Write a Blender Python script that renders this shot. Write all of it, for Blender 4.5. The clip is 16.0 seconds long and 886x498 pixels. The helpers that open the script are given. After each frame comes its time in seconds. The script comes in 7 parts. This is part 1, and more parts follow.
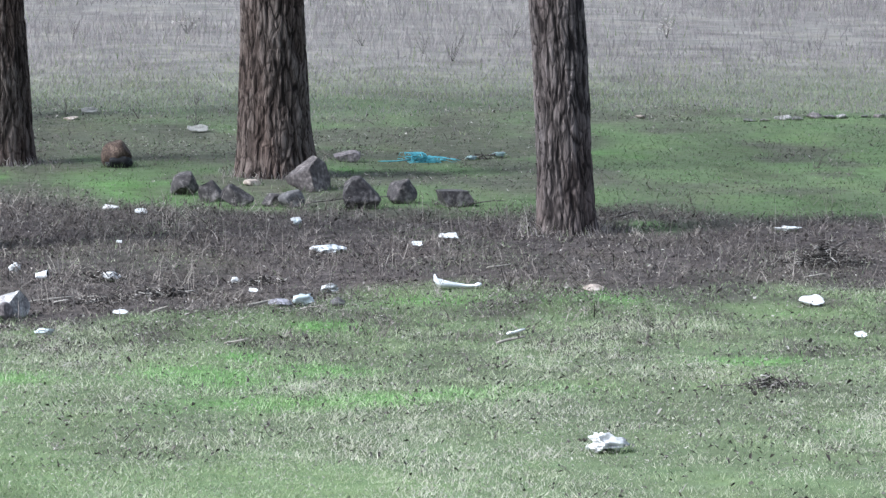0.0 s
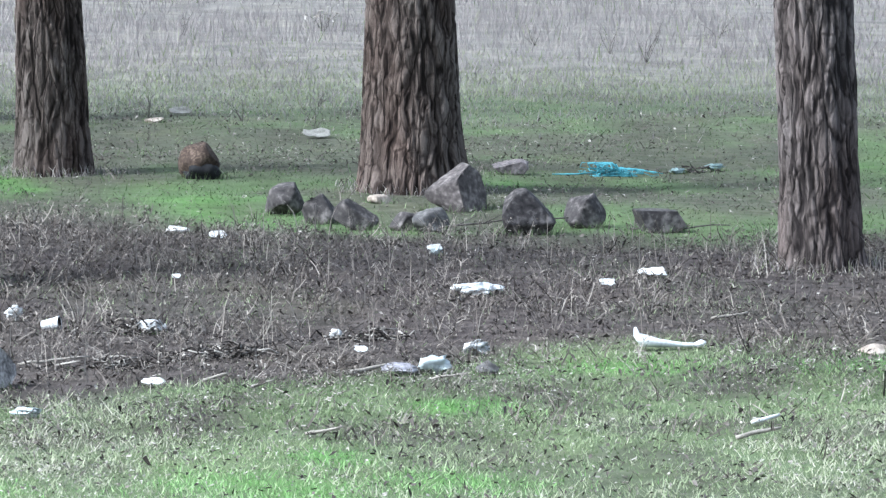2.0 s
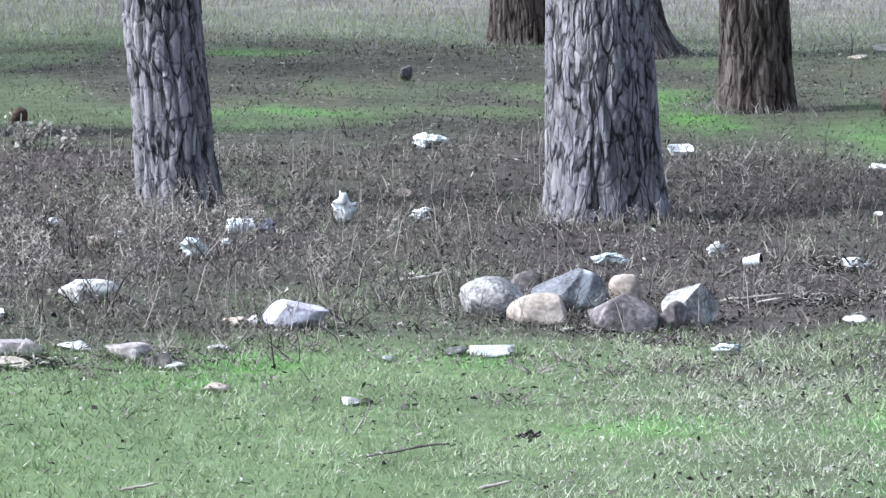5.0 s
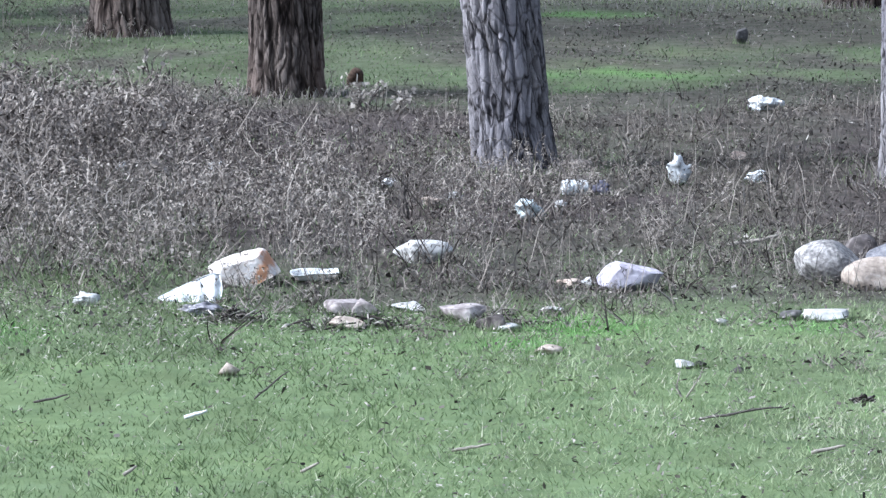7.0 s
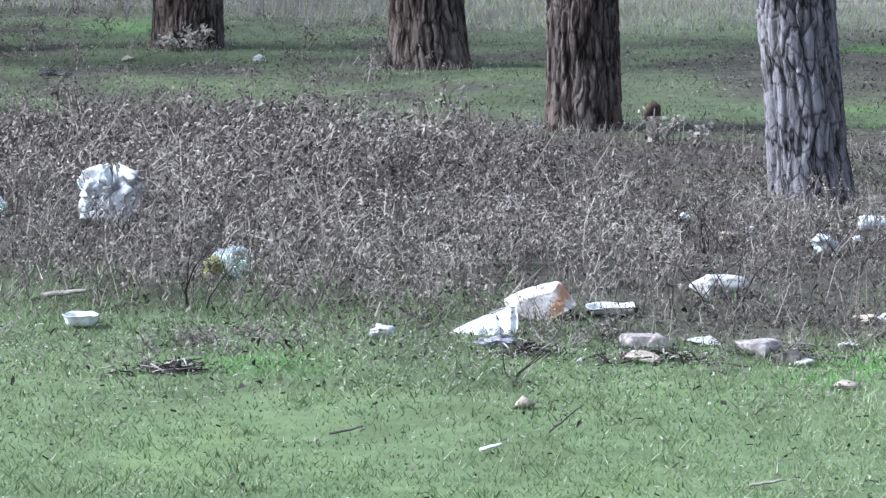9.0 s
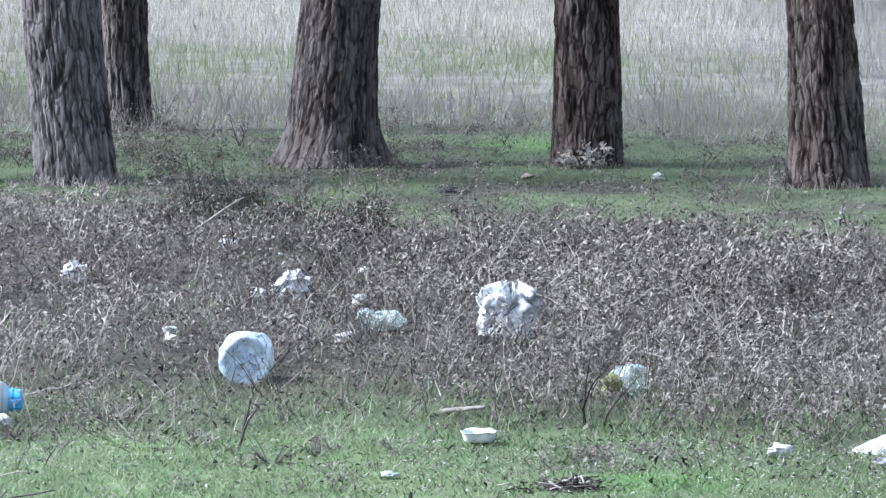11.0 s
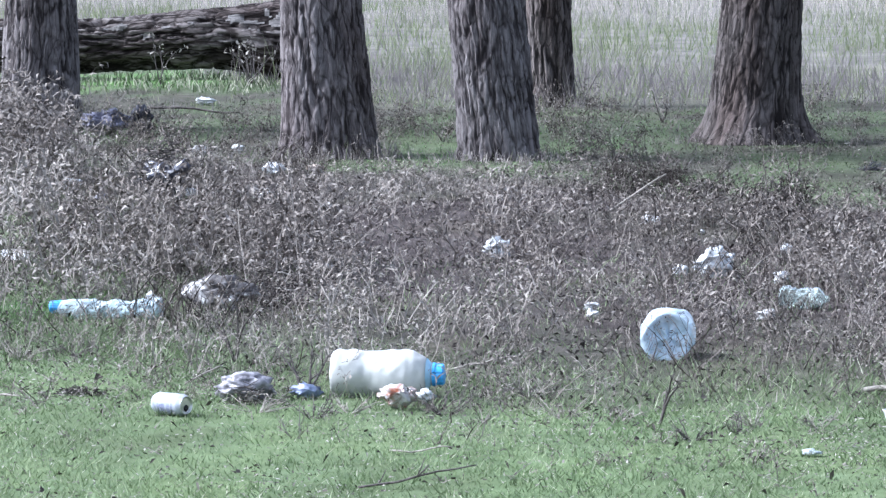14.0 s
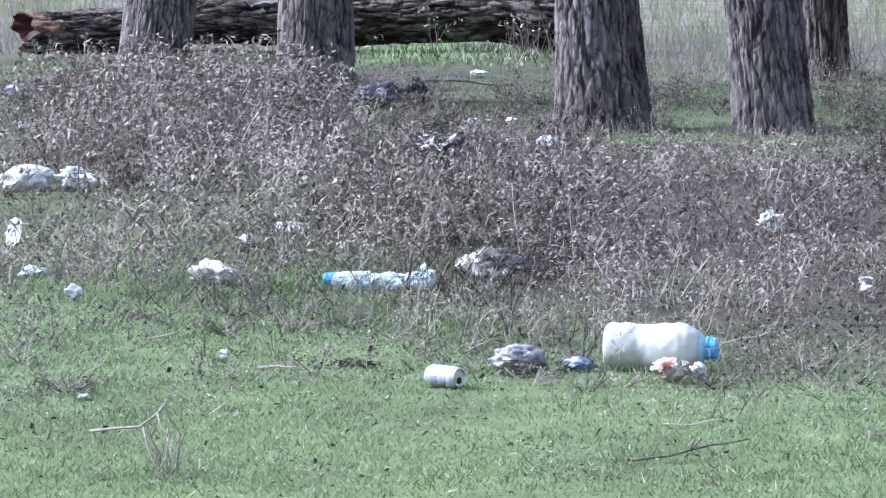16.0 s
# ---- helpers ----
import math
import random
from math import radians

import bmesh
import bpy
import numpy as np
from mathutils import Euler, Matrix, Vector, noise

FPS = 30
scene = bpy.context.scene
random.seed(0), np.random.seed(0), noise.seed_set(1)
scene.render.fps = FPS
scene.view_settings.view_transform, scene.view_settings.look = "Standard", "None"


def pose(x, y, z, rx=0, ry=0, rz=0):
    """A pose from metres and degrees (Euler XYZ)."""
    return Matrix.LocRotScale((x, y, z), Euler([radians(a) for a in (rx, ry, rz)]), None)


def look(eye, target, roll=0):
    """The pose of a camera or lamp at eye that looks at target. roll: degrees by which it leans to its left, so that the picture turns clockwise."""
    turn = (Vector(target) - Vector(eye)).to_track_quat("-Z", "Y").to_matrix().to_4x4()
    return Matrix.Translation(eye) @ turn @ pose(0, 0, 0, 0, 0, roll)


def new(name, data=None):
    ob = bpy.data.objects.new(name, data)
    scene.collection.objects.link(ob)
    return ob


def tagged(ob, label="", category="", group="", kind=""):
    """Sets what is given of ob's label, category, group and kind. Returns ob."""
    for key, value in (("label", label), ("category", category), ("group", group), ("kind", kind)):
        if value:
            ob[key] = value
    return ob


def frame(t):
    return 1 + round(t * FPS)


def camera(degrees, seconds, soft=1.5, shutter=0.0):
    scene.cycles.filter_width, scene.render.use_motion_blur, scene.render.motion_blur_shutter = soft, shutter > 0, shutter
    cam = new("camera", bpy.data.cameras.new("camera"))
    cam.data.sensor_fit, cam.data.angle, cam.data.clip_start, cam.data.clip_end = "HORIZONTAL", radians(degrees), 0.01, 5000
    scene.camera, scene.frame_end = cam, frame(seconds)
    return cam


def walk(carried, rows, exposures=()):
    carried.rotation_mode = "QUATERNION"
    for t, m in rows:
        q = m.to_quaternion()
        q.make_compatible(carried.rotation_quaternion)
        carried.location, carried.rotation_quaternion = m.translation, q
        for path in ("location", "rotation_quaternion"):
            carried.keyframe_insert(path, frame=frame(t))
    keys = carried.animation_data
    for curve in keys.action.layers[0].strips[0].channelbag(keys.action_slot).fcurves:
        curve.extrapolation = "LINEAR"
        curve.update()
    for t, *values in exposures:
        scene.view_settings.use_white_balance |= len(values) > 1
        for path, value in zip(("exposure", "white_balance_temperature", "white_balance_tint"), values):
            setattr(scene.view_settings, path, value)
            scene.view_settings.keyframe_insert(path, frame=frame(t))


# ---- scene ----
# ---- the camera ----
cam = camera(9.96, 16.0, soft=1.35)
ROWS = [
    (0.0, -2.066, -7.989, 2.620, -15.138, -5.629, 0.13),
    (0.5, -0.740, -2.885, 2.079, -15.386, -5.144, 0.25),
    (1.0, -0.023, -0.156, 1.795, -15.090, -4.978, 0.24),
    (1.5, 0.000, 0.000, 1.770, -14.304, -5.041, 0.40),
    (2.0, 0.000, 0.000, 1.770, -13.139, -5.068, 0.38),
    (2.5, 0.000, 0.000, 1.770, -11.824, -5.088, 0.27),
    (3.0, 0.000, 0.000, 1.770, -10.243, -5.156, 0.08),
    (3.5, 0.000, 0.000, 1.770, -8.766, -5.334, -0.15),
    (4.0, 0.000, 0.000, 1.770, -7.319, -5.495, -0.29),
    (4.2, 0.000, 0.000, 1.770, -6.839, -5.506, -0.21),
    (6.3, 0.000, 0.000, 1.770, -2.848, -6.321, -0.10),
    (6.5, 0.000, 0.000, 1.770, -2.456, -6.295, -0.09),
    (7.0, 0.000, 0.000, 1.770, -1.420, -6.225, -0.04),
    (7.5, 0.000, 0.000, 1.770, -0.485, -6.170, -0.03),
    (8.0, 0.000, 0.000, 1.770, 0.370, -6.134, -0.11),
    (8.2, 0.000, 0.000, 1.770, 0.656, -6.142, 0.00),
    (10.3, 0.000, 0.000, 1.770, 4.658, -4.864, -0.06),
    (10.5, 0.000, 0.000, 1.770, 5.154, -4.750, 0.08),
    (11.0, 0.000, 0.000, 1.770, 6.438, -4.513, -0.09),
    (11.5, 0.000, 0.000, 1.770, 7.584, -4.620, -0.18),
    (12.0, 0.000, 0.000, 1.770, 8.442, -4.867, -0.33),
    (12.5, 0.000, 0.000, 1.770, 8.841, -4.945, -0.35),
    (13.0, 0.000, 0.000, 1.770, 9.358, -4.893, -0.28),
    (13.5, 0.000, 0.000, 1.770, 10.206, -4.831, -0.23),
    (14.0, 0.000, 0.000, 1.770, 11.209, -4.767, -0.17),
    (14.5, 0.000, 0.000, 1.770, 12.139, -4.707, -0.17),
    (15.0, 0.000, 0.000, 1.770, 13.125, -4.665, -0.17),
    (15.5, 0.000, 0.000, 1.770, 13.803, -4.791, -0.19),
    (16.0, 0.000, 0.000, 1.770, 14.304, -5.060, -0.22),
]
walk(cam, [(t, pose(x, y, z, 90 + pitch, 0, yaw) @ pose(0, 0, 0, 0, 0, lean)) for t, x, y, z, yaw, pitch, lean in ROWS],
     [(0.0, 1.21, 5580, 7), (0.5, 1.27, 5550, 5), (1.0, 1.38, 5530, 4), (1.4, 1.53, 5510, 4), (4.2, 1.48, 5520, 6), (6.3, 1.27, 5470, 8), (8.2, 1.27, 5450, 8), (10.3, 1.51, 5380, 8), (12.5, 1.56, 5390, 9), (16.0, 1.55, 5370, 13)])

# ---- sky and sun ----
world = bpy.data.worlds.new("overcast_sky")
scene.world = world
world.use_nodes = True
wn = world.node_tree.nodes
sky = wn.new("ShaderNodeTexSky")
sky.sky_type, sky.sun_disc = "NISHITA", False
sky.sun_elevation, sky.sun_rotation = radians(41.6), radians(-96)
sky.dust_density, sky.air_density = 4.0, 1.0
fade = wn.new("ShaderNodeHueSaturation")
fade.inputs["Saturation"].default_value = 0.45
world.node_tree.links.new(sky.outputs[0], fade.inputs["Color"])
world.node_tree.links.new(fade.outputs[0], wn["Background"].inputs[0])
wn["Background"].inputs[1].default_value = 0.125

sun_data = bpy.data.lights.new("sun", "SUN")
sun_data.energy, sun_data.angle, sun_data.color = 2.6, radians(16), (1.0, 0.965, 0.92)
sun = new("sun", sun_data)
sun.matrix_world = look((-14, -1.5, 12.5), (0, 0, 0))

# ---- noise, meshes ----
rng = np.random.default_rng(7)


def lattice(i, j, seed):
    n = (i.astype(np.int64) * 374761393 + j.astype(np.int64) * 668265263 + seed * 974634777) & 0xFFFFFFFF
    n = ((n ^ (n >> 13)) * 1274126177) & 0xFFFFFFFF
    return ((n ^ (n >> 16)) & 0xFFFF) / 65535.0


def vnoise(x, y, size, seed=0):
    """Smooth noise from 0 to 1 over the plane."""
    x, y = np.asarray(x, float) / size, np.asarray(y, float) / size
    i, j = np.floor(x), np.floor(y)
    u, v = x - i, y - j
    u, v = u * u * (3 - 2 * u), v * v * (3 - 2 * v)
    a, b = lattice(i, j, seed), lattice(i + 1, j, seed)
    c, d = lattice(i, j + 1, seed), lattice(i + 1, j + 1, seed)
    return (a * (1 - u) + b * u) * (1 - v) + (c * (1 - u) + d * u) * v


def vnoise3(v, size, seed=0):
    """Smooth noise from 0 to 1 in space."""
    p = np.asarray(v, float) / size + 50.0
    i = np.floor(p)
    f = p - i
    f = f * f * (3 - 2 * f)
    out = 0.0
    for dz in (0, 1):
        a = lattice3(i[:, 0], i[:, 1], i[:, 2] + dz, seed) * (1 - f[:, 0]) + lattice3(i[:, 0] + 1, i[:, 1], i[:, 2] + dz, seed) * f[:, 0]
        b = lattice3(i[:, 0], i[:, 1] + 1, i[:, 2] + dz, seed) * (1 - f[:, 0]) + lattice3(i[:, 0] + 1, i[:, 1] + 1, i[:, 2] + dz, seed) * f[:, 0]
        c = a * (1 - f[:, 1]) + b * f[:, 1]
        out = out + c * (f[:, 2] if dz else 1 - f[:, 2])
    return out


def lattice3(i, j, k, seed):
    return lattice(i + 131 * k, j - 57 * k, seed)


def smooth(a, b, x):
    k = np.clip((x - a) / (b - a), 0, 1)
    return k * k * (3 - 2 * k)


def plates(u, v, nu, seed=0, spread=0.85):
    """Cracked-plate pattern, round in u with nu cells: the distance to the nearest crack, and a number for each plate."""
    i0, j0 = np.floor(u), np.floor(v)
    best = np.full(u.shape, 9.0)
    second = best.copy()
    tone = np.zeros(u.shape)
    for di in (-1, 0, 1):
        for dj in (-1, 0, 1):
            i, j = i0 + di, j0 + dj
            w = np.mod(i, nu)
            px = i + 0.5 + spread * (lattice(w, j, seed) - 0.5)
            py = j + 0.5 + spread * (lattice(w, j, seed + 5) - 0.5)
            d = np.hypot(u - px, v - py)
            near = d < best
            second = np.where(near, best, np.minimum(second, d))
            tone = np.where(near, lattice(w, j, seed + 9), tone)
            best = np.where(near, d, best)
    return second - best, tone


def ground_z(x, y):
    return 0.05 * (vnoise(x, y, 2.3, 1) - 0.5) + 0.022 * (vnoise(x, y, 0.55, 2) - 0.5)


def gz(x, y):
    return float(ground_z(np.array([x]), np.array([y]))[0])


def mesh_of(name, verts, faces, material, smooth_faces=True, **attributes):
    """A mesh from arrays of vertices and triangles or quads, with one number a vertex for each attribute."""
    me = bpy.data.meshes.new(name)
    verts, faces = np.asarray(verts, np.float32), np.asarray(faces, np.int32)
    k = faces.shape[1]
    me.vertices.add(len(verts))
    me.vertices.foreach_set("co", verts.ravel())
    me.loops.add(faces.size)
    me.loops.foreach_set("vertex_index", faces.ravel())
    me.polygons.add(len(faces))
    me.polygons.foreach_set("loop_start", np.arange(0, faces.size, k, dtype=np.int32))
    me.polygons.foreach_set("use_smooth", np.full(len(faces), smooth_faces))
    me.update(calc_edges=True)
    for key, value in attributes.items():
        value = np.asarray(value, np.float32)
        if value.ndim == 2:
            me.attributes.new(key, "FLOAT_COLOR", "POINT").data.foreach_set("color", value.ravel())
        else:
            me.attributes.new(key, "FLOAT", "POINT").data.foreach_set("value", value)
    me.materials.append(material)
    return me


def part(name, me, parent=None, label="", m=None):
    ob = new(name, me)
    if parent is not None:
        ob.parent = parent
    if m is not None:
        ob.matrix_basis = m
    if label:
        ob["label"] = label
    return ob


# ---- materials ----
def material(name, roughness=0.8, metallic=0.0, specular=0.3):
    m = bpy.data.materials.new(name)
    m.use_nodes = True
    b = m.node_tree.nodes["Principled BSDF"]
    b.inputs["Roughness"].default_value = roughness
    b.inputs["Metallic"].default_value = metallic
    b.inputs["Specular IOR Level"].default_value = specular
    return m, m.node_tree.nodes, m.node_tree.links, b


def ramp_node(nodes, stops):
    r = nodes.new("ShaderNodeValToRGB")
    e = r.color_ramp.elements
    while len(e) < len(stops):
        e.new(0.5)
    for q, (at, colour) in zip(e, stops):
        q.position, q.color = at, (*colour, 1)
    return r


def noise_node(nodes, links, scale, detail=4.0, coords="Object", stretch=(1, 1, 1), rough=0.5):
    c = nodes.new("ShaderNodeTexCoord")
    s = nodes.new("ShaderNodeMapping")
    s.inputs["Scale"].default_value = stretch
    n = nodes.new("ShaderNodeTexNoise")
    n.inputs["Scale"].default_value, n.inputs["Detail"].default_value, n.inputs["Roughness"].default_value = scale, detail, rough
    links.new(c.outputs[coords], s.inputs[0])
    links.new(s.outputs[0], n.inputs["Vector"])
    return n


def speckled(name, dark, light, scale, roughness=0.8, bump=0.3, fine=6.0, middle=None, specular=0.3, metallic=0.0, stretch=(1, 1, 1), depth=0.01):
    """Two-scale mottled surface with fine relief."""
    m, nodes, links, b = material(name, roughness, metallic, specular)
    n1, n2 = noise_node(nodes, links, scale, 5, stretch=stretch), noise_node(nodes, links, scale * fine, 4, stretch=stretch)
    mix = nodes.new("ShaderNodeMath")
    mix.operation = "MULTIPLY_ADD"
    mix.inputs[1].default_value = 0.5
    half = nodes.new("ShaderNodeMath")
    half.operation = "MULTIPLY"
    half.inputs[1].default_value = 0.5
    links.new(n2.outputs[0], half.inputs[0])
    links.new(n1.outputs[0], mix.inputs[0])
    links.new(half.outputs[0], mix.inputs[2])
    stops = [(0.36, dark), (0.64, light)] if middle is None else [(0.36, dark), (0.5, middle), (0.64, light)]
    r = ramp_node(nodes, stops)
    links.new(mix.outputs[0], r.inputs[0])
    links.new(r.outputs[0], b.inputs["Base Color"])
    if bump:
        bp = nodes.new("ShaderNodeBump")
        bp.inputs["Strength"].default_value, bp.inputs["Distance"].default_value = bump, depth
        links.new(mix.outputs[0], bp.inputs["Height"])
        links.new(bp.outputs[0], b.inputs["Normal"])
    return m


def toned(name, stops, roughness=0.7, specular=0.2, through_light=0.0):
    """Colour from the mesh's own tone numbers, one for each blade, leaf or stem."""
    m, nodes, links, b = material(name, roughness, 0, specular)
    a = nodes.new("ShaderNodeAttribute")
    a.attribute_name = "tone"
    r = ramp_node(nodes, stops)
    links.new(a.outputs["Fac"], r.inputs[0])
    links.new(r.outputs[0], b.inputs["Base Color"])
    if through_light:
        t, mx = nodes.new("ShaderNodeBsdfTranslucent"), nodes.new("ShaderNodeMixShader")
        links.new(r.outputs[0], t.inputs[0])
        mx.inputs[0].default_value = through_light
        links.new(b.outputs[0], mx.inputs[1])
        links.new(t.outputs[0], mx.inputs[2])
        links.new(mx.outputs[0], nodes["Material Output"].inputs[0])
    return m


def ground_material():
    m, nodes, links, b = material("turf_and_soil", 0.95, 0, 0.1)
    a = nodes.new("ShaderNodeAttribute")
    a.attribute_name = "cover"
    sep = nodes.new("ShaderNodeSeparateColor")
    links.new(a.outputs["Color"], sep.inputs[0])
    layers = [
        (noise_node(nodes, links, 9, 9, rough=0.72), [(0.33, (0.028, 0.023, 0.022)), (0.5, (0.058, 0.048, 0.0465)), (0.70, (0.110, 0.093, 0.089))]),
        (noise_node(nodes, links, 7, 9, rough=0.68), [(0.30, (0.086, 0.128, 0.062)), (0.5, (0.124, 0.168, 0.079)), (0.68, (0.150, 0.205, 0.108))]),
        (noise_node(nodes, links, 2.5, 4), [(0.33, (0.125, 0.116, 0.110)), (0.52, (0.174, 0.161, 0.151)), (0.68, (0.225, 0.208, 0.192))]),
        (noise_node(nodes, links, 8, 9, rough=0.68), [(0.32, (0.054, 0.112, 0.032)), (0.5, (0.098, 0.198, 0.054)), (0.68, (0.150, 0.28, 0.085))]),
    ]
    colours = []
    for n, stops in layers:
        r = ramp_node(nodes, stops)
        links.new(n.outputs[0], r.inputs[0])
        colours.append(r.outputs[0])
    last = colours[0]
    for fac, c in ((sep.outputs[0], colours[1]), (sep.outputs[1], colours[3]), (sep.outputs[2], colours[2])):
        mx = nodes.new("ShaderNodeMix")
        mx.data_type = "RGBA"
        links.new(fac, mx.inputs[0])
        links.new(last, mx.inputs[6])
        links.new(c, mx.inputs[7])
        last = mx.outputs[2]
    wide, mx = ramp_node(nodes, [(0.32, (0.74, 0.70, 0.70)), (0.5, (1.0, 1.0, 1.0)), (0.68, (1.16, 1.14, 1.05))]), nodes.new("ShaderNodeMix")
    links.new(noise_node(nodes, links, 1.6, 6, stretch=(1, 0.5, 1), rough=0.6).outputs[0], wide.inputs[0])
    mx.data_type, mx.blend_type = "RGBA", "MULTIPLY"
    mx.inputs[0].default_value = 1.0
    links.new(last, mx.inputs[6])
    links.new(wide.outputs[0], mx.inputs[7])
    links.new(mx.outputs[2], b.inputs["Base Color"])
    bp = nodes.new("ShaderNodeBump")
    bp.inputs["Strength"].default_value, bp.inputs["Distance"].default_value = 0.8, 0.02
    links.new(layers[0][0].outputs[0], bp.inputs["Height"])
    links.new(bp.outputs[0], b.inputs["Normal"])
    return m


def bark_material(name, deep, ridge, pale, tint, wide=0.058, tall=0.36, crack=0.060, flake=0.30):
    """Furrowed bark: interlaced ridges broken across into flakes, laid out along the trunk, in two hues; furrows are
    coloured darker, for inner bark and for the shade in them.
    """
    m, nodes, links, b = material(name, 0.95, 0, 0.1)
    a = nodes.new("ShaderNodeAttribute")
    a.attribute_name = "bark"

    def noise_at(vector, stretch=(1, 1, 1), detail=4.0, scale=1.0):
        mp, n = nodes.new("ShaderNodeMapping"), nodes.new("ShaderNodeTexNoise")
        mp.inputs["Scale"].default_value = stretch
        n.inputs["Scale"].default_value, n.inputs["Detail"].default_value = scale, detail
        links.new(vector, mp.inputs[0])
        links.new(mp.outputs[0], n.inputs["Vector"])
        return n

    def math_of(kind, x, y=None, z=None):
        q = nodes.new("ShaderNodeMath")
        q.operation = kind
        for k, value in enumerate((x, y, z)):
            if value is None:
                continue
            if isinstance(value, (int, float)):
                q.inputs[k].default_value = value
            else:
                links.new(value, q.inputs[k])
        return q.outputs[0]

    def step(x, top):
        r = nodes.new("ShaderNodeMapRange")
        r.interpolation_type = "SMOOTHSTEP"
        r.inputs["From Min"].default_value, r.inputs["From Max"].default_value = 0.0, top
        links.new(x, r.inputs["Value"])
        return r.outputs[0]

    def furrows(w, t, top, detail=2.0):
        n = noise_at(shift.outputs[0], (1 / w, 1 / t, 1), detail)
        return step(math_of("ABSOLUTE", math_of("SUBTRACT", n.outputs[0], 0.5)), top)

    n0 = noise_at(a.outputs["Vector"], (14.0, 7.0, 1), 5.0)
    shift = nodes.new("ShaderNodeVectorMath")
    shift.operation = "MULTIPLY_ADD"
    shift.inputs[1].default_value = (0.040, 0.05, 0.0)
    links.new(n0.outputs["Color"], shift.inputs[0])
    links.new(a.outputs["Vector"], shift.inputs[2])
    # flakes: cells a few times as tall as wide
    mp = nodes.new("ShaderNodeMapping")
    mp.inputs["Scale"].default_value = (1 / (wide * 0.75), 1 / (tall * 0.42), 1)
    links.new(shift.outputs[0], mp.inputs[0])
    v, c = nodes.new("ShaderNodeTexVoronoi"), nodes.new("ShaderNodeTexVoronoi")
    v.voronoi_dimensions = c.voronoi_dimensions = "2D"
    v.feature, c.feature = "DISTANCE_TO_EDGE", "F1"
    hue = nodes.new("ShaderNodeSeparateColor")
    for q in (v, c):
        q.inputs["Scale"].default_value = 1.0
        links.new(mp.outputs[0], q.inputs["Vector"])
    links.new(c.outputs["Color"], hue.inputs[0])
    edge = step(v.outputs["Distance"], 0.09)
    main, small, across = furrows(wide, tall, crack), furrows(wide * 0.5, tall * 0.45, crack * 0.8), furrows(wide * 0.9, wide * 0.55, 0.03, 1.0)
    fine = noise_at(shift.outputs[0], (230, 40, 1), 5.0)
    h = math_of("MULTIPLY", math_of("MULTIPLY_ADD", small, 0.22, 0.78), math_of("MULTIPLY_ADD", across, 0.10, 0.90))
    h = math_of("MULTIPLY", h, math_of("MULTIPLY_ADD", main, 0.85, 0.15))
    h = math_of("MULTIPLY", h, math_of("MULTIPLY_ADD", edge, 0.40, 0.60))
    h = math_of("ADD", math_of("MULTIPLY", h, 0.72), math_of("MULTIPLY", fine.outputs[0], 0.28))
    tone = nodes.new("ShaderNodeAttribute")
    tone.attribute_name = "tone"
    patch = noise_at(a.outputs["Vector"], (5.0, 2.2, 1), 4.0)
    # relief drives the colour: furrow shade is painted over the darker inner bark
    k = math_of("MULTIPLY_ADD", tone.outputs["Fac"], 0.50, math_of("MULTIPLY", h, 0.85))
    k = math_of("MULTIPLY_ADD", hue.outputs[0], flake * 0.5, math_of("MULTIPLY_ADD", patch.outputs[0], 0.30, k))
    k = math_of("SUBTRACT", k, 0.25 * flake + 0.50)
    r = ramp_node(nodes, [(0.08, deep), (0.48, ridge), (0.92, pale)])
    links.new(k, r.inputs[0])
    other = noise_at(a.outputs["Vector"], (3.2, 1.1, 1), 5.0)
    spread = ramp_node(nodes, [(0.42, (0, 0, 0)), (0.60, (1, 1, 1))])
    links.new(other.outputs[0], spread.inputs[0])
    mx = nodes.new("ShaderNodeMix")
    mx.data_type, mx.blend_type = "RGBA", "MULTIPLY"
    links.new(spread.outputs[0], mx.inputs[0])
    links.new(r.outputs[0], mx.inputs[6])
    mx.inputs[7].default_value = (*tint, 1)
    links.new(mx.outputs[2], b.inputs["Base Color"])
    bp = nodes.new("ShaderNodeBump")
    bp.inputs["Strength"].default_value, bp.inputs["Distance"].default_value = 1.0, 0.010
    links.new(h, bp.inputs["Height"])
    links.new(bp.outputs[0], b.inputs["Normal"])
    return m


def clear_plastic(name, tint, roughness=0.10, clear=0.93, dents=0.0):
    m, nodes, links, b = material(name, roughness, 0, 0.5)
    b.inputs["Base Color"].default_value = (*tint, 1)
    n = noise_node(nodes, links, 18, 3)
    r = ramp_node(nodes, [(0.35, (clear, clear, clear)), (0.65, (clear * 0.82, clear * 0.82, clear * 0.82))])
    links.new(n.outputs[0], r.inputs[0])
    links.new(r.outputs[0], b.inputs["Transmission Weight"])
    b.inputs["IOR"].default_value = 1.12
    if dents:
        n2, bp = noise_node(nodes, links, 16, 3), nodes.new("ShaderNodeBump")
        bp.inputs["Strength"].default_value, bp.inputs["Distance"].default_value = dents, 0.03
        links.new(n2.outputs[0], bp.inputs["Height"])
        links.new(bp.outputs[0], b.inputs["Normal"])
    return m


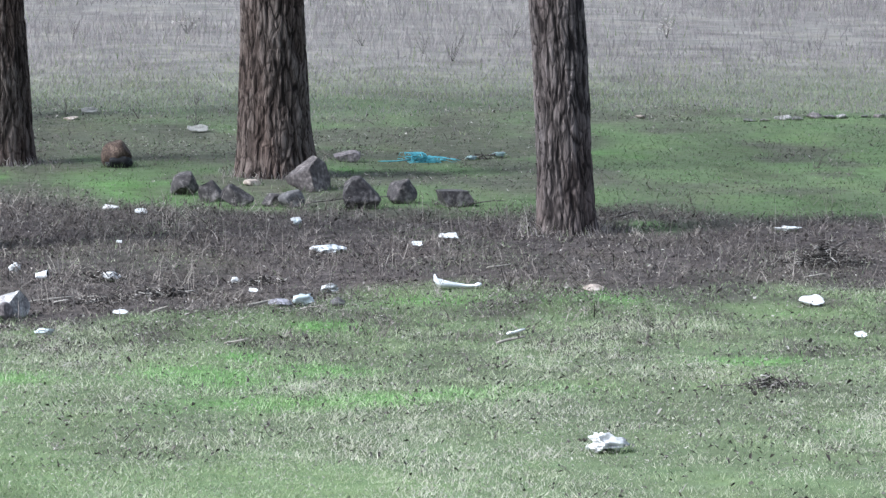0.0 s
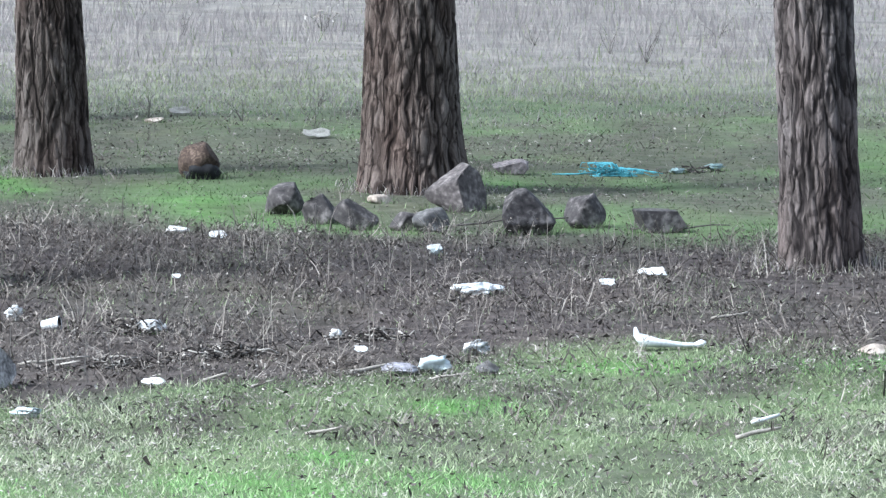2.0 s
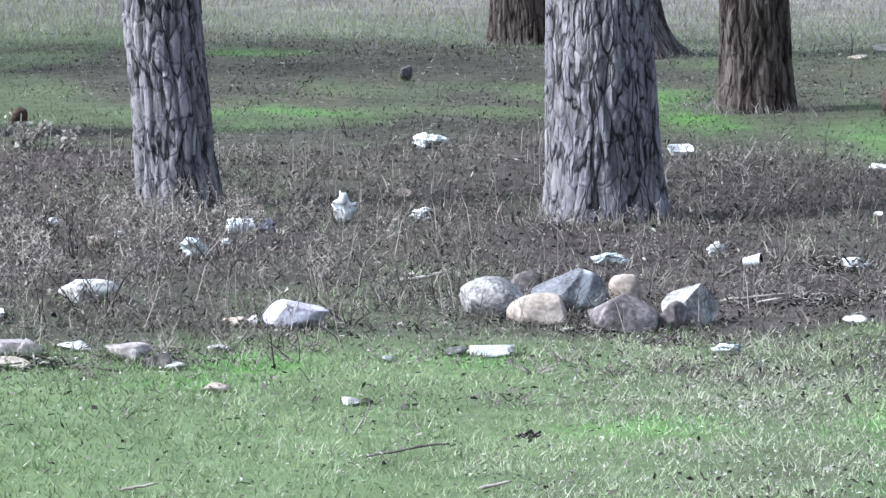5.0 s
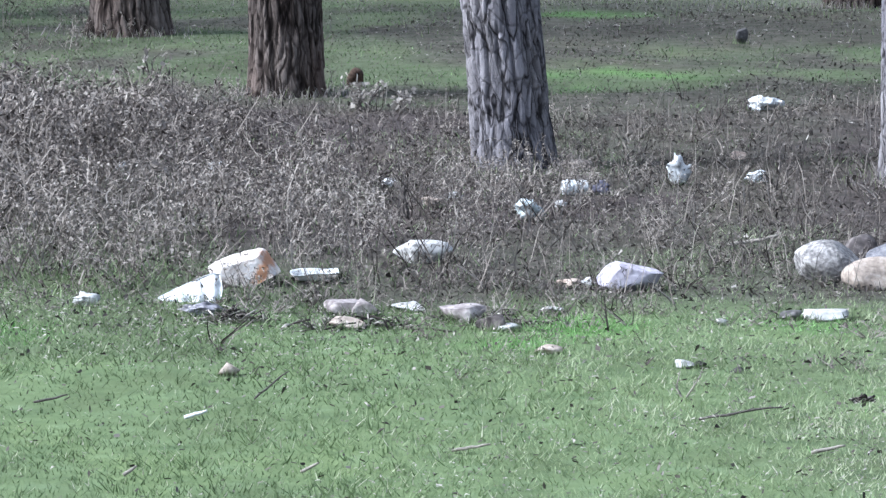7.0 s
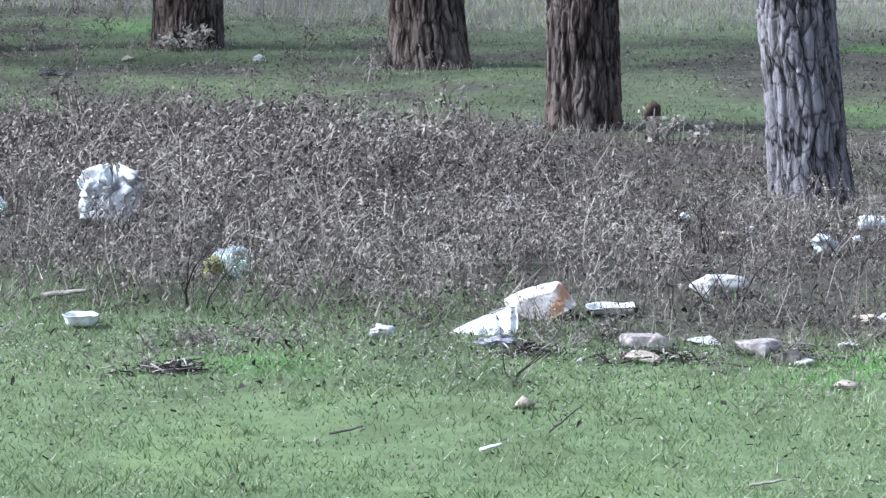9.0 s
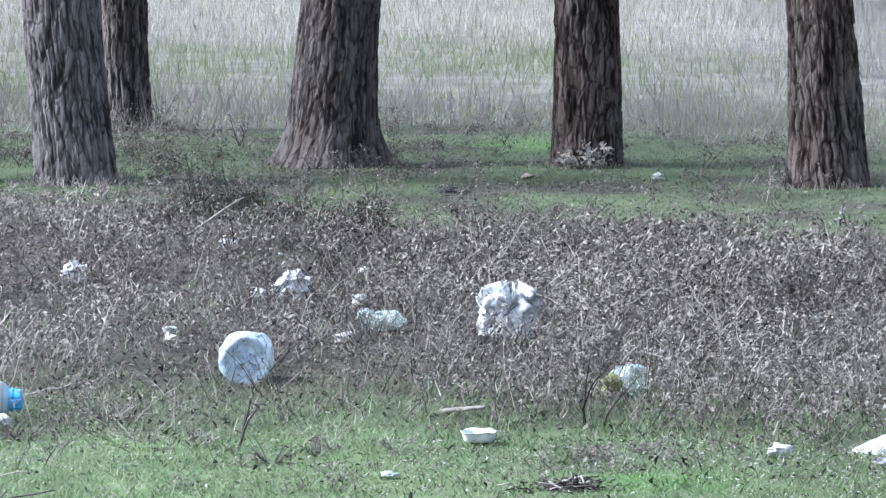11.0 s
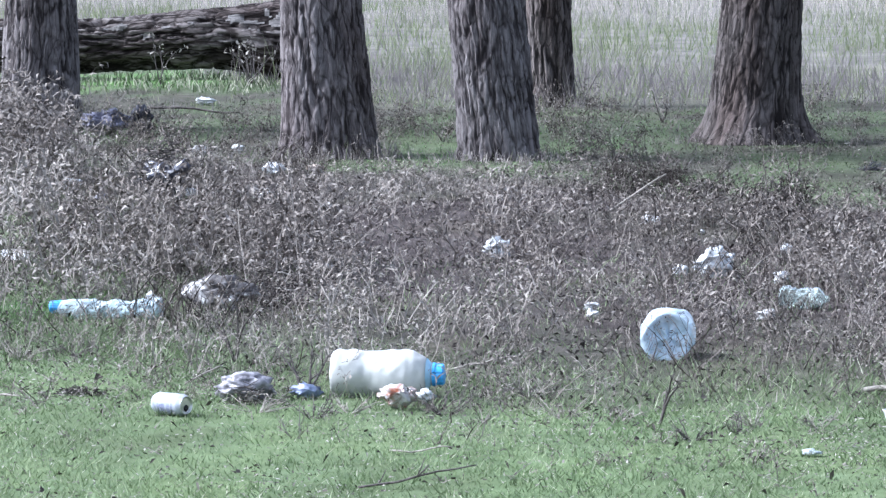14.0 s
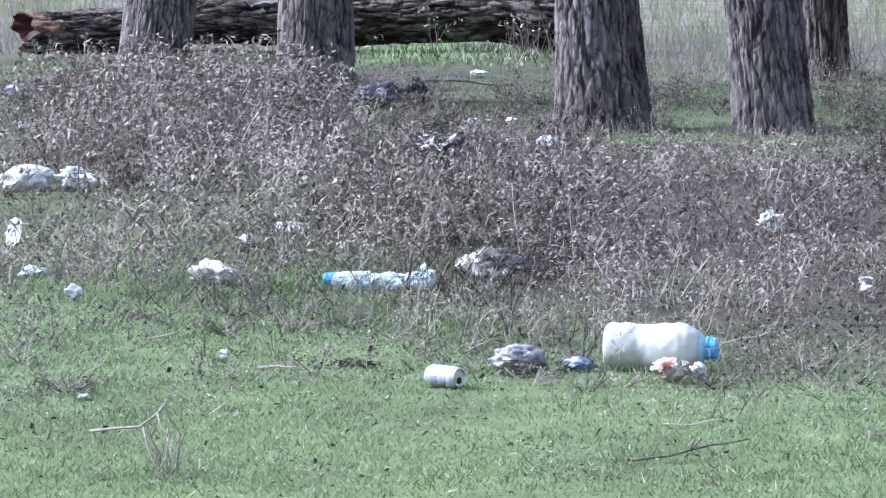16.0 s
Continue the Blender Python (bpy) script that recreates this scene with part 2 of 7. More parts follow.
def banded_stone(name, dark, light, middle, band, centre, half, slope, wave=0.05):
    """Stone with one band of another colour across it; centre and half: metres along the stone, slope: lean of the band."""
    m = speckled(name, dark, light, 16, 0.85, 0.6, middle=middle)
    nodes, links = m.node_tree.nodes, m.node_tree.links
    b = nodes["Principled BSDF"]
    base = b.inputs["Base Color"].links[0].from_socket
    c, sep = nodes.new("ShaderNodeTexCoord"), nodes.new("ShaderNodeSeparateXYZ")
    links.new(c.outputs["Object"], sep.inputs[0])

    def multiply_add(x, factor, y):
        k = nodes.new("ShaderNodeMath")
        k.operation = "MULTIPLY_ADD"
        k.inputs[1].default_value = factor
        links.new(x, k.inputs[0])
        if isinstance(y, float):
            k.inputs[2].default_value = y
        else:
            links.new(y, k.inputs[2])
        return k.outputs[0]

    along = multiply_add(multiply_add(sep.outputs[2], slope, sep.outputs[0]), 1.0, 0.5 - centre - wave / 2)
    along = multiply_add(noise_node(nodes, links, 22, 5, rough=0.6).outputs[0], wave, along)
    r = ramp_node(nodes, [(0.5 - half * 1.5, (0, 0, 0)), (0.5 - half * 0.7, (1, 1, 1)), (0.5 + half * 0.7, (1, 1, 1)), (0.5 + half * 1.5, (0, 0, 0))])
    links.new(along, r.inputs[0])
    mx = nodes.new("ShaderNodeMix")
    mx.data_type = "RGBA"
    links.new(r.outputs[0], mx.inputs[0])
    links.new(base, mx.inputs[6])
    mx.inputs[7].default_value = (*band, 1)
    links.new(mx.outputs[2], b.inputs["Base Color"])
    return m


GROUND = ground_material()
STONE_VEIN = banded_stone("dark_stone_with_pale_vein", (0.055, 0.055, 0.065), (0.23, 0.225, 0.24), (0.125, 0.124, 0.138), (0.50, 0.50, 0.51), 0.005, 0.014, -0.45)
# first colour of each bark: dark inner bark plus painted furrow shade
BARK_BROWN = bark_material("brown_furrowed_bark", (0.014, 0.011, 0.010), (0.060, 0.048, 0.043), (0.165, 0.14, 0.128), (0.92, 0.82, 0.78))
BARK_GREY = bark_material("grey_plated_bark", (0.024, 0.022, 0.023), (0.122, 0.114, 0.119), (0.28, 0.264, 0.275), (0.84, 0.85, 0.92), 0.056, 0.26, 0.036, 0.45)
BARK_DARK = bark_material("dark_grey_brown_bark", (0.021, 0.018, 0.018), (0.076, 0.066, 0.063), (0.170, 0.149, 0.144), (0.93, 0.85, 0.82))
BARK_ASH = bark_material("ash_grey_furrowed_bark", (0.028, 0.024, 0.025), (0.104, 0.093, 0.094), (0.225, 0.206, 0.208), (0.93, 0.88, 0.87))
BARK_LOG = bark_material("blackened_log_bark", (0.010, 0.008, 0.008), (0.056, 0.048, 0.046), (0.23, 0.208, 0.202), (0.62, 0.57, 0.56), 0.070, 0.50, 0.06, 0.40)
LAWN = toned("short_grass_blades", [(0.0, (0.036, 0.050, 0.025)), (0.3, (0.096, 0.138, 0.060)), (0.55, (0.178, 0.235, 0.115)), (0.75, (0.29, 0.335, 0.20)), (1.0, (0.46, 0.44, 0.36))], 0.6, 0.25, 0.25)
LUSH = toned("fresh_green_blades", [(0.0, (0.030, 0.072, 0.016)), (0.3, (0.085, 0.188, 0.045)), (0.55, (0.150, 0.292, 0.088)), (0.75, (0.22, 0.37, 0.140)), (1.0, (0.40, 0.47, 0.28))], 0.6, 0.25, 0.25)
FIELD = toned("tall_dry_grass_blades", [(0.0, (0.115, 0.155, 0.070)), (0.16, (0.25, 0.27, 0.165)), (0.25, (0.150, 0.133, 0.137)), (0.6, (0.275, 0.249, 0.243)), (1.0, (0.47, 0.435, 0.385))], 0.7, 0.2, 0.4)
WEED = toned("dead_weed_stems_and_leaves", [(0.0, (0.030, 0.024, 0.021)), (0.35, (0.122, 0.105, 0.095)), (0.7, (0.245, 0.217, 0.194)), (1.0, (0.312, 0.284, 0.256))], 0.85, 0.15)
LEAF = toned("dead_leaf_litter", [(0.0, (0.018, 0.015, 0.014)), (0.4, (0.062, 0.053, 0.048)), (0.75, (0.16, 0.142, 0.13)), (1.0, (0.42, 0.395, 0.36))], 0.85, 0.15)
TWIG = speckled("grey_brown_twig", (0.035, 0.030, 0.028), (0.13, 0.115, 0.108), 40, 0.9)
PALE_STICK = speckled("barkless_pale_stick", (0.17, 0.15, 0.13), (0.36, 0.33, 0.29), 30, 0.8)
STONE_LIGHT = speckled("light_grey_granite", (0.10, 0.096, 0.10), (0.46, 0.44, 0.43), 22, 0.9, 0.8, fine=4.0, middle=(0.25, 0.235, 0.23))
STONE_MAUVE = speckled("brown_mauve_stone", (0.034, 0.029, 0.029), (0.22, 0.195, 0.188), 6, 0.9, 0.7, fine=7.0, middle=(0.085, 0.073, 0.072))
STONE_GREY = speckled("grey_stone", (0.045, 0.042, 0.043), (0.20, 0.19, 0.188), 9, 0.9, 0.5, middle=(0.095, 0.090, 0.090))
STONE_DARK = speckled("dark_basalt_stone", (0.020, 0.018, 0.019), (0.20, 0.180, 0.174), 6, 0.9, 0.7, fine=7.0, middle=(0.060, 0.053, 0.053))
STONE_TAN = speckled("tan_stone", (0.19, 0.155, 0.130), (0.46, 0.405, 0.355), 12, 0.9, 0.5, middle=(0.32, 0.268, 0.228))
STONE_ROSE = speckled("rose_grey_stone", (0.060, 0.051, 0.052), (0.28, 0.245, 0.243), 13, 0.9, 0.8, fine=4.0, middle=(0.140, 0.120, 0.120))
STONE_BLUSH = speckled("blush_grey_stone", (0.15, 0.128, 0.126), (0.44, 0.40, 0.39), 13, 0.9, 0.7, fine=4.0, middle=(0.29, 0.255, 0.25))
STONE_PALE = speckled("pale_lilac_stone", (0.20, 0.185, 0.22), (0.54, 0.51, 0.57), 10, 0.85, 0.4, middle=(0.38, 0.355, 0.41))
STONE_WHITE = speckled("chalky_white_stone", (0.24, 0.23, 0.225), (0.60, 0.59, 0.58), 9, 0.85, 0.4, middle=(0.44, 0.43, 0.42))
STONE_RUST = banded_stone("white_stone_with_rust_stain", (0.36, 0.30, 0.27), (0.62, 0.60, 0.59), (0.53, 0.48, 0.45), (0.36, 0.19, 0.11), 0.045, 0.020, -0.30, 0.10)
STUMP_WOOD = speckled("rotten_red_brown_wood", (0.016, 0.010, 0.008), (0.115, 0.075, 0.055), 14, 0.95, 0.8)
STUMP_TOP = speckled("weathered_tan_stump_wood", (0.030, 0.020, 0.016), (0.17, 0.125, 0.098), 16, 0.95, 0.9, fine=5.0, middle=(0.066, 0.046, 0.036))
HEART_WOOD = speckled("red_rotten_heartwood", (0.020, 0.007, 0.008), (0.070, 0.020, 0.022), 14, 0.95, 0.5)
GREY_WOOD = speckled("weathered_grey_wood", (0.045, 0.041, 0.040), (0.24, 0.225, 0.22), 14, 0.9, 0.5, stretch=(0.3, 2, 2))
PEELED_WOOD = speckled("orange_brown_peeled_wood", (0.045, 0.026, 0.019), (0.21, 0.135, 0.105), 12, 0.9, 0.4, stretch=(1, 3, 3))
CUT_WOOD = speckled("pale_brown_broken_wood", (0.022, 0.014, 0.011), (0.115, 0.078, 0.058), 22, 0.9, 0.5)
WHITE_PLASTIC = speckled("soiled_white_plastic", (0.40, 0.415, 0.43), (0.72, 0.735, 0.75), 14, 0.45, 0.25, specular=0.5)
FOAM = speckled("white_foam", (0.48, 0.49, 0.50), (0.70, 0.71, 0.72), 25, 0.8, 0.2)
PAPER = speckled("wet_white_paper", (0.36, 0.355, 0.35), (0.66, 0.66, 0.655), 20, 0.85, 0.3)
DULL_PAPER = speckled("weathered_grey_paper", (0.11, 0.108, 0.095), (0.27, 0.26, 0.24), 18, 0.85, 0.3)
CARDBOARD = speckled("soaked_cardboard", (0.29, 0.225, 0.185), (0.52, 0.44, 0.38), 15, 0.9, 0.3)
BLUE_PLASTIC = speckled("bright_blue_plastic", (0.05, 0.27, 0.62), (0.10, 0.42, 0.80), 12, 0.35, 0.1, specular=0.5)
DARK_BLUE = speckled("dark_blue_plastic_film", (0.07, 0.09, 0.17), (0.27, 0.32, 0.46), 15, 0.4, 0.3, specular=0.5)
CYAN_CLOTH = speckled("turquoise_plastic_netting", (0.035, 0.19, 0.24), (0.14, 0.42, 0.49), 22, 0.6, 0.4)
DULL_TEAL = speckled("dull_teal_plastic_film", (0.10, 0.155, 0.155), (0.27, 0.35, 0.35), 15, 0.5, 0.3)
PALE_TEAL = speckled("pale_teal_plastic_film", (0.36, 0.41, 0.42), (0.57, 0.62, 0.635), 15, 0.35, 0.3, specular=0.5)
SLATE_FILM = speckled("slate_violet_plastic_film", (0.030, 0.029, 0.042), (0.24, 0.235, 0.31), 12, 0.35, 0.4, specular=0.5, middle=(0.085, 0.083, 0.12))
BLACK_FILM = speckled("black_plastic_film", (0.010, 0.010, 0.015), (0.060, 0.060, 0.082), 14, 0.28, 0.4, specular=0.5)
GREY_FILM = speckled("grey_violet_plastic_film", (0.045, 0.042, 0.048), (0.40, 0.385, 0.43), 11, 0.4, 0.4, specular=0.5)
CHECK_FILM = speckled("black_and_white_torn_film", (0.02, 0.018, 0.02), (0.80, 0.79, 0.78), 13, 0.5, 0.4, fine=2.5, middle=(0.12, 0.11, 0.11))
MILKY = speckled("milky_plastic", (0.42, 0.42, 0.40), (0.58, 0.58, 0.55), 4, 0.4, 0.15, specular=0.5)
ORANGE_PRINT = speckled("orange_and_white_wrapper", (0.32, 0.11, 0.055), (0.58, 0.57, 0.56), 13, 0.5, 0.3, fine=2.0, middle=(0.55, 0.53, 0.52))
YELLOW_OIL = speckled("yellow_plastic", (0.17, 0.165, 0.04), (0.32, 0.31, 0.12), 14, 0.35, 0.2, specular=0.5)
CLEAR_BLUE = clear_plastic("clear_bluish_plastic", (0.62, 0.74, 0.84), 0.10, 0.62, 0.6)
PALE_BLUE = speckled("pale_blue_plastic", (0.26, 0.47, 0.64), (0.42, 0.60, 0.72), 9, 0.4, 0.1, specular=0.5)
CLOUDY = clear_plastic("cloudy_bluish_plastic", (0.62, 0.74, 0.80), 0.3, 0.45)
CLEAR_GREEN = clear_plastic("clear_greenish_plastic", (0.84, 0.95, 0.92))
CAN_WHITE = speckled("white_painted_can", (0.27, 0.29, 0.34), (0.40, 0.42, 0.48), 30, 0.35, 0.1, specular=0.5)
CAN_METAL = speckled("bare_aluminium", (0.45, 0.45, 0.46), (0.62, 0.62, 0.63), 40, 0.3, 0.1, metallic=1.0)
PRINT_BLUE = speckled("blue_grey_print", (0.16, 0.17, 0.27), (0.34, 0.35, 0.45), 30, 0.5, 0.0)
# near-black that stands in for the shade inside openings
HOLE_SHADE = speckled("opening_shade_black", (0.008, 0.008, 0.010), (0.02, 0.02, 0.022), 30, 0.8, 0.0)
FLUFF = toned("pale_seed_heads", [(0.0, (0.20, 0.18, 0.155)), (1.0, (0.46, 0.43, 0.40))], 0.9, 0.1, 0.2)

# ---- cover of the ground: curves over the bearing in degrees, in metres from the viewpoint ----
BEARING = [-26, -20, -17, -15.2, -13, -11.4, -6.4, -3.5, 0, 5, 8.8, 13, 14.5, 17, 22, 28]
LAWN_END = [17.0, 17.2, 17.9, 17.0, 15.9, 15.6, 15.4, 15.0, 14.7, 14.8, 15.2, 15.7, 16.2, 16.3, 16.4, 16.4]
BACK_BEARING = [-26, -20, -18, -16.5, -15.4, -13.3, -9.8, -6.4, -3.5, -1.7, 0.2, 2.8, 4, 6, 8, 9.5, 14, 16, 18, 28]
BACK_START = [25.0, 25.6, 26.6, 26.8, 26.6, 26.4, 24.9, 24.0, 23.6, 23.0, 22.0, 21.6, 21.0, 22.3, 21.4, 20.7, 20.7, 20.3, 20.0, 19.8]
FIELD_BEARING = [-26, -14.3, -12.3, -6, 2, 8, 14, 28]
FIELD_START = [36.0, 36.5, 33.0, 32.0, 30.0, 28.2, 28.8, 28.5]


def zones(x, y):
    """How far each place is lawn, bare or weedy strip, green ground behind it, and dry field: four weights."""
    x, y = np.asarray(x, float), np.asarray(y, float)
    u, r = np.degrees(np.arctan2(x, np.maximum(y, 0.01))), np.hypot(x, y)
    u = np.where(y <= 0.5, 28.0, u)
    wob = 0.9 * (vnoise(x, y * 0.6, 0.9, 11) - 0.5) + 0.5 * (vnoise(x, y * 0.6, 0.3, 12) - 0.5)
    e1, e2, e3 = np.interp(u, BEARING, LAWN_END), np.interp(u, BACK_BEARING, BACK_START), np.interp(u, FIELD_BEARING, FIELD_START)
    past1 = smooth(-0.35, 0.35, r - e1 + wob * 0.7)
    past2 = smooth(-0.6, 0.6, r - e2 + wob * 1.4)
    past3 = smooth(-1.2, 1.2, r - e3 + wob * 1.6)
    lawn = 1 - past1
    strip = past1 * (1 - past2)
    back = past2 * (1 - past3)
    return lawn, strip, back, np.minimum(past3, past2), u, r


def spots(x, y, places):
    """Soft patches: centre, half width and half depth of each."""
    out = np.zeros(np.shape(x))
    for px, py, wx, wy in places:
        out = np.maximum(out, np.exp(-((x - px) / wx) ** 2 - ((y - py) / wy) ** 2))
    return out


MOSS = [(4.05, 21.58, 0.46, 1.01), (7.72, 23.45, 0.47, 0.91), (6.28, 18.51, 0.20, 0.50), (5.55, 22.67, 0.31, 0.40), (4.09, 21.31, 0.46, 0.82), (3.26, 23.03, 0.23, 1.01), (3.28, 24.75, 0.33, 0.70), (1.28, 23.67, 0.53, 0.99), (3.03, 29.27, 0.49, 0.76), (1.47, 27.97, 0.50, 0.39), (-2.78, 30.21, 0.51, 1.27), (-4.61, 27.88, 0.38, 0.79), (-8.68, 34.65, 1.03, 2.17), (-6.63, 34.06, 0.54, 0.74), (-5.26, 26.54, 0.24, 0.99), (-4.69, 26.00, 0.18, 0.95)]
BARE = [(4.85, 20.95, 0.30, 0.45), (5.25, 21.95, 0.55, 0.40), (4.45, 21.9, 0.30, 0.40), (4.69, 25.18, 0.54, 1.05), (6.45, 24.93, 0.54, 0.89), (3.93, 25.07, 0.34, 0.96), (2.16, 27.19, 0.52, 0.65), (3.73, 25.75, 0.35, 0.59), (2.44, 28.36, 0.48, 0.51), (1.02, 26.80, 0.51, 0.36), (-1.23, 27.07, 0.48, 0.37), (-2.35, 26.50, 0.47, 0.44), (-4.05, 25.90, 0.41, 0.34), (-9.68, 30.34, 1.13, 1.57), (-8.26, 31.03, 0.71, 1.38), (-4.91, 31.54, 0.78, 1.01), (4.89, 25.25, 0.9, 1.6), (6.54, 25.13, 0.7, 1.2), (1.65, 21.53, 0.9, 1.2)]
YELLOWISH = [(-6.88, 42.14, 0.76, 1.80), (-4.37, 38.35, 0.94, 1.30), (-10.24, 48.49, 0.88, 2.10), (-5.24, 45.86, 0.62, 1.59), (-5.08, 41.56, 1.40, 1.31), (-7.07, 36.35, 0.82, 1.18)]
RIDGE = [(-3.88, 23.62, 0.27, 0.25), (-3.53, 23.80, 0.29, 0.29), (-3.09, 23.55, 0.24, 0.25), (-4.00, 24.81, 0.34, 0.27)]
TANGLE = [(-2.60, 14.35, 0.30, 0.45), (-2.30, 14.05, 0.25, 0.35), (-1.90, 14.30, 0.30, 0.40), (-1.40, 14.50, 0.22, 0.35), (-4.35, 15.10, 0.30, 0.35), (-0.00, 14.27, 0.37, 0.23), (0.47, 14.19, 0.25, 0.21), (-0.37, 14.08, 0.21, 0.20), (-4.98, 14.62, 0.34, 0.55), (-5.35, 15.6, 0.3, 0.3), (-4.75, 17.0, 0.35, 0.3), (-4.99, 16.69, 0.23, 0.29), (2.87, 16.16, 0.40, 0.50), (3.25, 15.66, 0.32, 0.41), (0.70, 15.02, 0.27, 0.23), (2.09, 14.09, 0.26, 0.23), (-0.24, 14.58, 0.26, 0.24), (-4.79, 16.69, 0.31, 0.37), (-3.60, 15.49, 0.20, 0.28), (-2.97, 15.62, 0.25, 0.35), (-2.12, 14.70, 0.20, 0.22), (-1.10, 14.72, 0.20, 0.19)]
WORN = [(4.73, 11.66, 0.42, 0.60), (4.17, 9.58, 0.33, 0.56), (1.77, 10.48, 0.55, 0.33), (2.03, 13.31, 0.39, 0.32), (4.50, 13.64, 0.26, 0.30), (3.09, 13.92, 0.32, 0.28), (2.13, 13.95, 0.28, 0.25), (1.42, 13.22, 0.24, 0.18), (-1.09, 14.59, 0.26, 0.32), (-2.02, 14.58, 0.20, 0.25), (-4.28, 15.36, 0.18, 0.19)]
CLEARED = [(-6.77, 19.82, 0.32, 1.61), (-1.75, 17.57, 0.14, 0.51), (-2.18, 17.66, 0.12, 0.44), (-2.73, 19.02, 0.13, 0.46), (-5.62, 24.11, 0.17, 0.68), (-4.35, 17.69, 0.18, 0.33), (-2.49, 16.37, 0.08, 0.21), (-3.09, 21.31, 0.10, 0.46), (-1.23, 16.15, 0.09, 0.20)]
HUMP = [(-7.1, 23.0, 0.7, 1.6), (-7.35, 24.6, 0.62, 1.1), (-5.0, 19.5, 0.9, 0.9)]
THICKET = [(-7.35, 24.5, 0.50, 0.9), (-8.0, 24.9, 0.45, 0.7)]
VIVID = [(2.86, 11.82, 0.98, 0.35), (4.88, 12.60, 0.29, 0.23), (2.51, 12.63, 0.37, 0.62), (2.81, 13.35, 0.18, 0.35), (0.74, 14.13, 0.17, 0.28), (1.70, 12.85, 0.29, 0.32), (4.94, 15.09, 0.34, 0.33), (4.13, 15.16, 0.28, 0.27), (3.43, 14.40, 0.18, 0.22), (2.46, 12.84, 0.38, 0.28), (3.03, 12.84, 0.35, 0.32), (-1.02, 14.07, 0.27, 0.38), (1.42, 14.22, 0.19, 0.28), (0.57, 13.67, 0.14, 0.17), (-4.98, 17.90, 0.25, 0.38)]


def lushness(x, y):
    """How far the turf is fresh bright green, in ragged patches."""
    n = vnoise(x, y * 0.5, 0.7, 25) * 0.5 + vnoise(x, y * 0.6, 0.2, 26) * 0.5
    return smooth(0.35, 1.0, np.maximum(spots(x, y, MOSS), 1.2 * spots(x, y, VIVID)) * 0.75 + 0.75 * (n - 0.27))


def brownness(x, y):
    """How far the ground behind the weedy strip is bare and brown."""
    n = vnoise(x, y * 0.45, 1.1, 23) * 0.5 + vnoise(x, y * 0.6, 0.35, 24) * 0.5
    u = np.degrees(np.arctan2(x, np.maximum(y, 0.01)))
    return smooth(0.38, 0.62, n + 0.12 * smooth(0, 3, u) + 0.03 * smooth(3.5, 6, u) - 0.10 * smooth(0, -4, u) * smooth(-13, -11, u) - 0.26 * smooth(8.5, 12.5, u) - 0.45 * spots(x, y, MOSS) + 0.45 * spots(x, y, BARE))


def grid_lines(lo, hi, step, far):
    mid = np.arange(lo, hi + step / 2, step)
    out, s, k = [], step, hi
    while k < far:
        s *= 1.35
        k += s
        out.append(k)
    low, s, k = [], step, lo
    while k > -far:
        s *= 1.35
        k -= s
        low.append(k)
    return np.concatenate([low[::-1], mid, out])


def build_ground():
    gx, gy = grid_lines(-14, 15, 0.14, 900), grid_lines(8.5, 36, 0.13, 900)
    gy = np.concatenate([gy[gy < -14], np.arange(-13.6, 8.4, 0.4), gy[gy >= 8.49]])
    X, Y = np.meshgrid(gx, gy)
    x, y = X.ravel(), Y.ravel()
    near = smooth(120, 60, np.hypot(x, y))
    z = ground_z(x, y) * near
    lawn, strip, back, field, u, r = zones(x, y)
    patch = smooth(0.42, 0.62, vnoise(x, y * 0.5, 0.8, 21) * 0.6 + vnoise(x, y * 0.6, 0.22, 22) * 0.4)
    brown_back = brownness(x, y)
    far = np.maximum(smooth(12.3, 14.3, r), 0.65 * smooth(3, 10, u))
    right = smooth(-7, 1, u) * far
    patch = np.maximum(patch * far, 0.9 * spots(x, y, WORN) * smooth(0.3, 0.6, vnoise(x, y * 0.6, 0.3, 29)))
    green = lawn * (0.95 - 0.22 * smooth(4, 9, u) * smooth(10.5, 12.5, r) - (0.15 + 0.45 * right) * patch) + back * (0.36 + 0.10 * smooth(6, 10, u) - 0.24 * brown_back) + strip * ((0.10 * patch + 0.22 * smooth(0.5, 0.7, vnoise(x, y * 0.6, 0.5, 39)) * smooth(0, 4, u)) * (1 - 0.8 * smooth(4, 7, u)) + 0.40 * smooth(-13, -16, u) + 0.35 * smooth(3, -2, u) * smooth(2.2, 0.2, r - np.interp(u, BEARING, LAWN_END))) + field * (0.25 + 0.45 * smooth(6.5, 1.5, r - np.interp(u, FIELD_BEARING, FIELD_START)) * smooth(-4, -1, u))
    low = smooth(6.5, 1.5, r - np.interp(u, FIELD_BEARING, FIELD_START))
    cover = np.stack([np.clip(green, 0, 1), np.maximum(0.85 * lushness(x, y) * (0.45 + 0.75 * vnoise(x, y * 0.7, 0.16, 38)) * (1 - 0.6 * patch), back * (1 - 0.9 * brown_back) * (0.04 + 0.30 * vnoise(x, y * 0.6, 0.5, 27)) * (0.4 + 0.6 * smooth(4, 8, u))) * (1 - field), field * (0.85 - 0.45 * low), np.ones_like(x)], 1)
    nx, ny = len(gx), len(gy)
    i = (np.arange(ny - 1)[:, None] * nx + np.arange(nx - 1)[None, :]).ravel()
    faces = np.stack([i, i + 1, i + nx + 1, i + nx], 1)
    ob = part("ground", mesh_of("ground", np.stack([x, y, z], 1), faces, GROUND, True, cover=cover))
    tagged(ob, "patchy green turf, bare brown soil and dry field ground", "ground", kind="structure")


build_ground()


